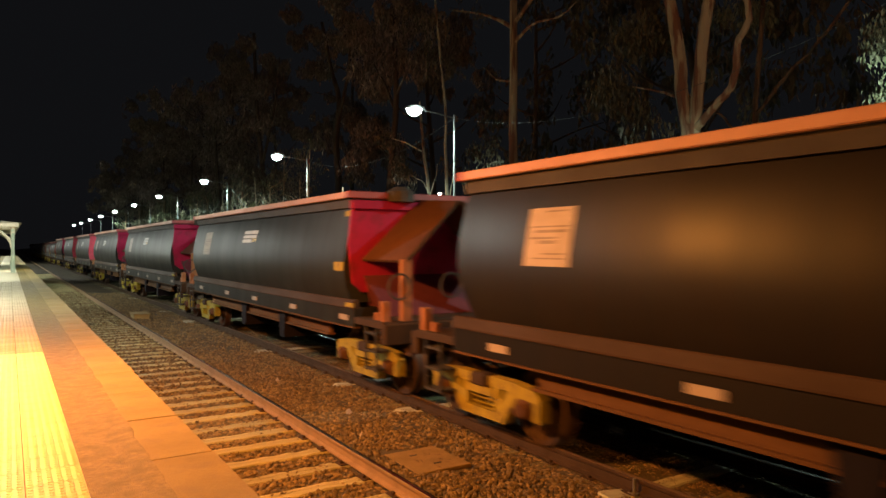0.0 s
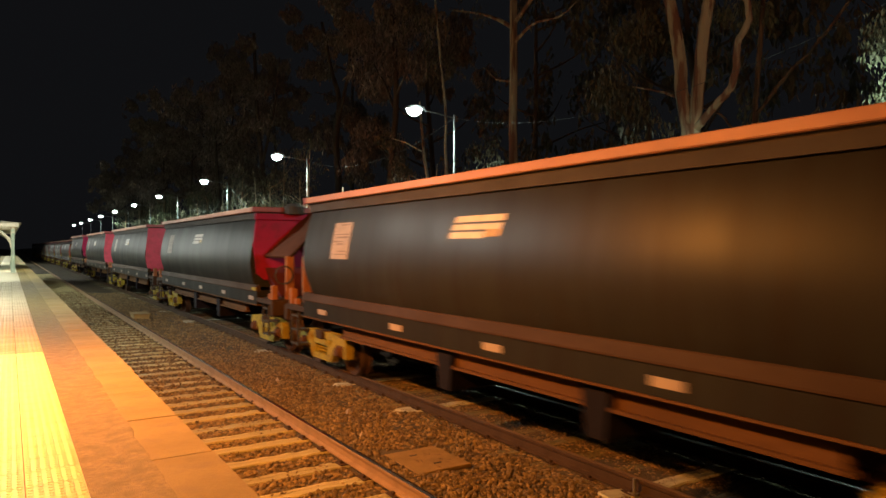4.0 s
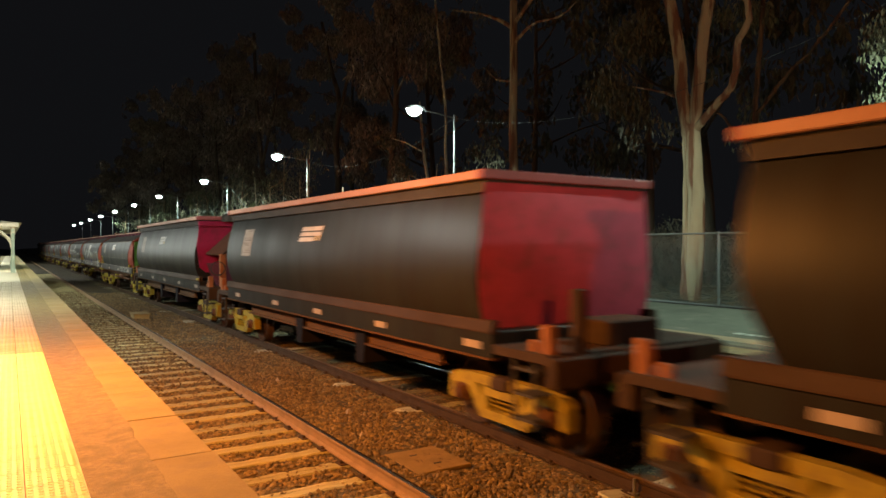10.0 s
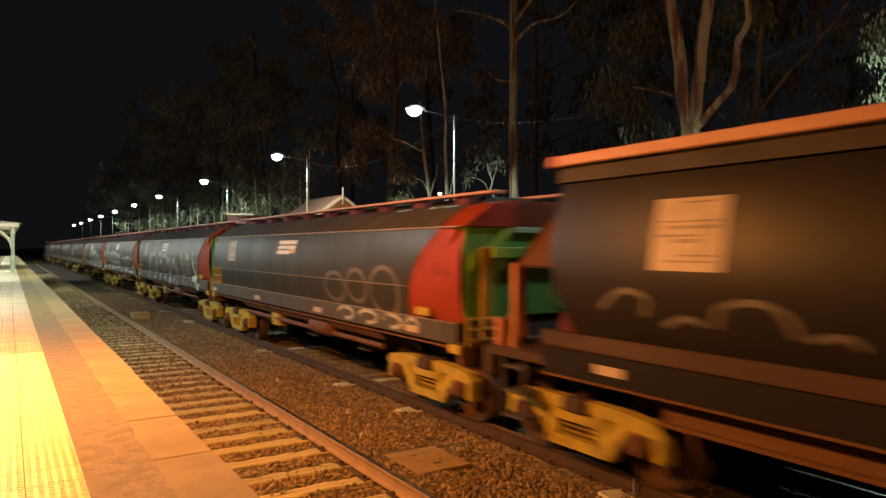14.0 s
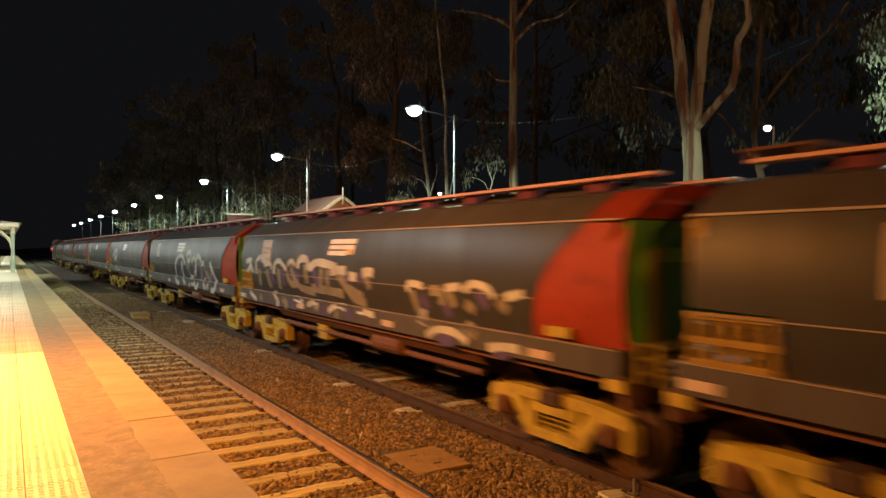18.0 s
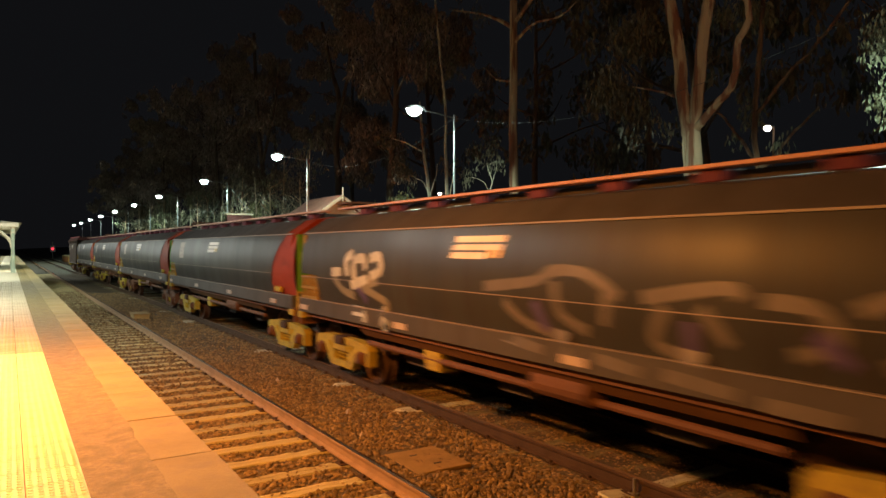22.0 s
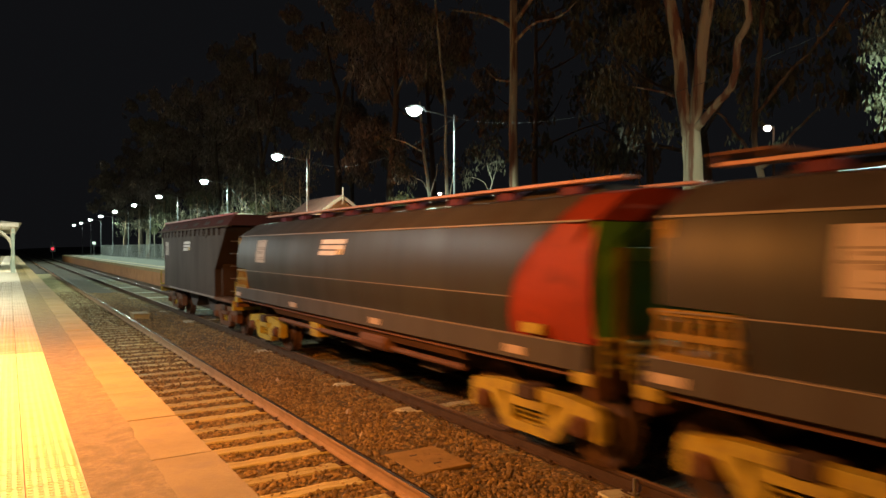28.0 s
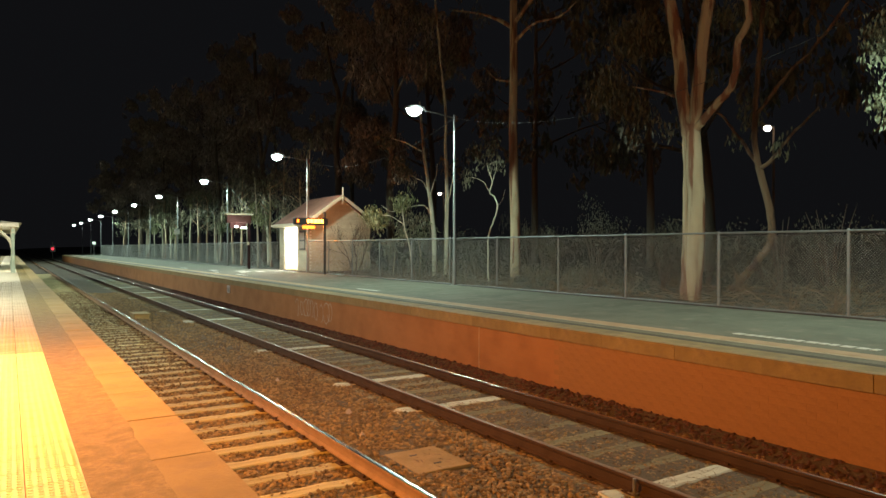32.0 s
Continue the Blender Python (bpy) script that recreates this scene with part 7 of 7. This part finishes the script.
    tree((17.0, 22.7, 1.0), ([(0, 0.45, -0.2), (0, 0.5, 1.4), (0, 0.38, 2.03), (0, 0.12, 2.4), (0, -0.15, 3.0), (0, 0.05, 3.46), (0, 0.38, 3.66), (0, 0.19, 4.1), (0, 0.45, 4.57), (0, 0.56, 4.9)], 0.034, 0.016),
         [([(0, 0.38, 3.66), (0, 0.84, 4.15), (0, 1.64, 4.4), (0, 2.14, 4.4)], 0.015, 0.007), ([(0, -0.1, 3.0), (0, -0.5, 3.3), (0, -0.7, 3.7)], 0.008, 0.004), ([(0, 0.2, 4.1), (0, -0.05, 4.5), (0, -0.1, 5.0)], 0.014, 0.006)],
         [(0, 2.2, 4.3, 0.3), (0, 1.9, 4.6, 0.25), (0, 0.7, 5.2, 0.5), (0, 0.2, 5.5, 0.5), (0, 1.2, 5.6, 0.5), (0, -0.2, 4.9, 0.35)], 420, M["bark_pale"], M["leaf"], "small twisted pale gum sapling", 27, 0.2)
    # two dark trunks beyond the shed, and the broad crown over the lamp
    tree((21.0, 47.6, 1.0), ([(0, 0, -0.2), (0, 0.0, 5.5), (0, 0.5, 9.4), (0, 0.0, 12.4), (0, 1.6, 15.3), (0, 3.3, 19.2)], 0.3, 0.12),
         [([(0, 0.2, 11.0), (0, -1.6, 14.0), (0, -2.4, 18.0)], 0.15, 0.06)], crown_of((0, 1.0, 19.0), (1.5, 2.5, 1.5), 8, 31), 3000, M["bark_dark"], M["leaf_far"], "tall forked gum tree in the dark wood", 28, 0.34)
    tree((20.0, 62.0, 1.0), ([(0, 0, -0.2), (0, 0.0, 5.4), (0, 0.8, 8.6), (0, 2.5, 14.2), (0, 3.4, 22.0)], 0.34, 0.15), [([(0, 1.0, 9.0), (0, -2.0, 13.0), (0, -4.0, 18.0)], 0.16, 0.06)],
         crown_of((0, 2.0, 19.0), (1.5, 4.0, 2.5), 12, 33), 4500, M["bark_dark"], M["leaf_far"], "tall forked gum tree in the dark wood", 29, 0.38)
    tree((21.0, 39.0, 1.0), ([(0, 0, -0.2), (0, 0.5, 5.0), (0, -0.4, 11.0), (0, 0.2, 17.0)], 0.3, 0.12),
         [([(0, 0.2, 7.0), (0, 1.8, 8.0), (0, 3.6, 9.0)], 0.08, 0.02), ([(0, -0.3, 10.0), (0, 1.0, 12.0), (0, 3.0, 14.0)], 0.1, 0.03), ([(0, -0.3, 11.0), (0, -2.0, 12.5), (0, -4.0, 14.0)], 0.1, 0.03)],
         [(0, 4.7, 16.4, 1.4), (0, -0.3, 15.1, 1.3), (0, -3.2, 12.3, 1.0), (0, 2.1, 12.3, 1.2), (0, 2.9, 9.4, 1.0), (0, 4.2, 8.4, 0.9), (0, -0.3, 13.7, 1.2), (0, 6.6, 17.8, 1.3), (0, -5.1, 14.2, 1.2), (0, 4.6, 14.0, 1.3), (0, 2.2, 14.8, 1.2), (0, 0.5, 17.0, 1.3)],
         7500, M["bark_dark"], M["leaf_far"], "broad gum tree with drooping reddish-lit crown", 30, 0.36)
    # the wood behind, left and right of the tall gum
    label_a, label_b = "tall gum tree fading into the dark wood", "young gum tree beside the platform fence"
    spots = [(24, 70, 20, 0, 2.0), (22, 82, 20, 0.3, -1.0), (19, 74, 17, -0.5, 1.0), (22, 96, 20, 0, -1), (19, 88, 16, 0.4, 1), (20, 108, 20, 0, 0.5), (18, 100, 16, 0, 0),
             (27, 32, 17, 0.5, 0.5), (26, 19, 14, 0, 1.5), (30, 12, 15, 0.5, -0.5), (28, 24, 16, 0.4, 1.0), (18, 118, 16, 0, 0), (17, 130, 15, 0, 0), (26, 56, 20, 0, 0), (27, 44, 19, 0, 1)]
    for k, (x, y, h, lx, ly) in enumerate(spots):
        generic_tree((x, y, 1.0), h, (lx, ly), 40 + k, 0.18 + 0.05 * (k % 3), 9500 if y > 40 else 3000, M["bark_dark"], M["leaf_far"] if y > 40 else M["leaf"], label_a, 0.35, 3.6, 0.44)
    for k, (x, y, h) in enumerate(((15.6, 47, 6), (15.2, 53, 6.5), (16.0, 58, 7), (15.0, 63, 6), (15.8, 70, 7), (15.2, 77, 6), (15.6, 86, 7), (15.1, 94, 6.5), (15.5, 104, 7), (15.2, 116, 7), (16.5, 43.5, 6), (17.5, 50, 8))):
        generic_tree((x, y, 0.98), h, (0.2 * (k % 2), 0.4), 80 + k, 0.11, 1100, M["bark"], M["leaf_green"] if k % 3 == 0 else M["leaf"], label_b, 0.45, 0.9)
    r = random.Random(17)
    for k in range(15):
        y = 43.5 + 4.4 * k + r.uniform(-1, 1)
        x, h, lean = r.uniform(14.6, 17.5), r.uniform(5, 8.5), r.uniform(-1.2, 1.4)
        pts = [(0, 0, -0.2), (0, lean * 0.3 + r.uniform(-0.15, 0.15), h * 0.4), (0, lean * 0.6 + r.uniform(-0.2, 0.2), h * 0.7), (0, lean, h)]
        leafy = k % 4 == 1
        clumps = crown_of((0, lean * 0.7, h * (0.55 if leafy else 0.85)), (0.4, 0.6, 0.7), 6, 500 + k, (0.3, 0.6))
        tree((x, y, 1.0), (pts, r.uniform(0.05, 0.11), 0.025), [], clumps, 700 if leafy else 220, M["bark_pale"], M["leaf_bright"] if leafy else M["leaf_green"], "slender pale gum stem behind the platform fence", 500 + k, 0.26, group="slender stems behind the far fence")


def bushes():
    r = random.Random(5)
    for k in range(26):
        y = r.uniform(8, 34)
        x = r.uniform(16.8, 23)
        h = r.uniform(1.2, 2.7)
        b = thing("bush", "dark scrubby bush among dry litter", "bush", (x, y, 1.0), "scrub behind the fence")
        for j in range(7):
            a = r.uniform(0, 6.28)
            d = r.uniform(0.2, 0.8)
            s = Shape().tube([(0, 0, -0.05), (0.4 * d * math.cos(a), 0.4 * d * math.sin(a), 0.5 * h), (d * math.cos(a), d * math.sin(a), h * r.uniform(0.7, 1.0))], [0.02, 0.014, 0.006], 4)
            part("stem", s, M["bark_dark"], b)
        me = leaves(crown_of((0, 0, h * 0.7), (0.55, 0.55, 0.4), 8, 300 + k, (0.25, 0.5)), 620, 300 + k, 0.10, 0.6)
        me.materials.append(M["leaf_dry"] if k % 2 else M["leaf"])
        part("foliage", me, None, b)
    for k in range(34):
        x, y, h = r.uniform(14.2, 18.5), r.uniform(5, 35), r.uniform(0.35, 1.0)
        b = thing("scrub", "low straggling scrub behind the wire fence", "bush", (x, y, 1.0), "low scrub behind the fence")
        for j in range(6):
            a, d = r.uniform(0, 6.28), r.uniform(0.2, 0.7)
            s = Shape().tube([(0, 0, -0.03), (0.5 * d * math.cos(a), 0.5 * d * math.sin(a), 0.6 * h), (d * math.cos(a), d * math.sin(a), h * r.uniform(0.5, 1.1))], [0.012, 0.009, 0.004], 4)
            part("stem", s, M["dry"], b)
        me = leaves(crown_of((0, 0, h * 0.5), (0.4, 0.4, 0.15), 6, 400 + k, (0.2, 0.4)), 320, 400 + k, 0.09, 0.55)
        me.materials.append(M["leaf_dry"] if k % 3 == 0 else M["leaf"])
        part("foliage", me, None, b)
    for k, (x, y, h) in enumerate(((17.3, 30.2, 2.1), (16.8, 31.2, 1.9), (17.0, 28.9, 1.7))):
        b = thing("bush", "leafy pale-lit bush beside the shed", "bush", (x, y, 1.0), "scrub behind the fence")
        part("stem", Shape().tube([(0, 0, -0.05), (0.1, 0, h * 0.6), (0, 0.1, h)], [0.03, 0.02, 0.01], 5), M["bark"], b)
        me = leaves(crown_of((0, 0, h * 0.75), (0.5, 0.6, 0.5), 7, 340 + k, (0.18, 0.36)), 420, 340 + k, 0.2, 0.5)
        me.materials.append(M["leaf_green"])
        part("foliage", me, None, b)
    sp = thing("bare_shrub", "thin bare shrub in front of the shed wall", "shrub", (15.3, 32.6, 1.0))
    def fork(s, at, way, length, radius, depth):
        end = at + way * length
        mid = at + way * length * 0.5 + Vector((r.uniform(-1, 1), r.uniform(-1, 1), 0)) * 0.06 * length
        s.tube([at, mid, end], [radius, radius * 0.8, radius * 0.6], 5 if depth > 2 else 3, False)
        if depth:
            for j in range(3 if depth > 1 else 2):
                turn = Vector((r.uniform(-0.9, 0.9), r.uniform(-0.5, 0.5), r.uniform(-0.25, 0.6)))
                fork(s, end if j else mid, (way + turn * 0.85).normalized(), length * r.uniform(0.6, 0.85), radius * 0.6, depth - 1)

    for lean in (-0.35, 0.1, 0.5):
        s = Shape()
        fork(s, Vector((0.1 * lean, 0, -0.1)), Vector((lean, 0.1, 1)).normalized(), 0.95, 0.04, 5)
        part("branch", s, M["bark_dark"], sp)
    # fallen bark, sticks and logs
    s = Shape()
    for k in range(3200):
        x, y = 13.9 + 9 * r.random() ** 1.5, r.uniform(3, 34)
        a, l = r.uniform(0, 6.28), r.uniform(0.08, 0.5)
        z = 1.0 + (x - 14) * 0.008 + r.uniform(0.0, 0.07)
        dx, dy, dz = l * math.cos(a) / 2, l * math.sin(a) / 2, r.uniform(-0.06, 0.1)
        s.tube([(x - dx, y - dy, z), (x + dx, y + dy, z + dz)], [0.012, 0.006], 3, False)
    single("forest_litter", s, M["dry"], "strips of bark and dry sticks on the ground", "leaf litter", kind="stuff")
    for k in range(9):
        x, y = r.uniform(14.3, 18), r.uniform(4, 12)
        a, l = r.uniform(0, 3.1), r.uniform(1.2, 2.8)
        pts = [(-l / 2 * math.cos(a), -l / 2 * math.sin(a), 0.08), (0, 0, r.uniform(0.12, 0.45)), (l / 2 * math.cos(a), l / 2 * math.sin(a), 0.15)]
        b = Shape()
        limb(b, pts, 0.024, 0.008, 6, 0.03, k)
        single("fallen_branch", b, M["dry"], "bare fallen branch on the ground behind the fence", "branch", "fallen branches", at=(x, y, 1.0), smooth=True)
    # grass tufts along the fence foot
    s = Shape()
    for k in range(2600):
        x, y = r.choice((13.78 + abs(r.gauss(0, 0.3)), r.uniform(14, 20))), r.uniform(3, 40)
        a, l = r.uniform(0, 6.28), r.uniform(0.06, 0.22)
        z = 0.97
        s.add([(x, y, z), (x + 0.012, y + 0.004, z), (x + l * 0.5 * math.cos(a), y + l * 0.5 * math.sin(a), z + l)], [(0, 1, 2)])
    single("dry_grass", s, M["dry"], "thin dry grass along the fence", "grass", kind="stuff")


chain_link_fence()
lamps()
cables()
shed()
next_train_sign((13.3, 31.9, 1.0), 1.6, True)
next_train_sign((12.8, 43.0, 1.0), 1.40, False)
small_signs()
trackside()
verandah()
platform_marks()
trees()
bushes()


# ======== the train rolls ========
def motions():
    for ob, y in WAGONS:
        walk(ob, [(float(t), pose(TRACK_X, y - travelled(t), 0)) for t in range(0, 33)])
    # the wheels roll: one turn of keys, which the copies share
    spin = [o for o in scene.objects if o.name.split(".")[0] == "wheel"]
    rows = []
    steps = 400
    for k in range(steps + 1):
        t = SECONDS * k / steps
        t = round(t * FPS) / FPS
        rows.append((t, Matrix.Rotation(travelled(t) / 0.455, 4, "X")))
    walk(spin[0], rows)
    lead = spin[0].animation_data
    for ob in spin[1:]:
        ob.rotation_mode = "QUATERNION"
        data = ob.animation_data_create()
        data.action = lead.action
        data.action_slot = lead.action_slot


motions()
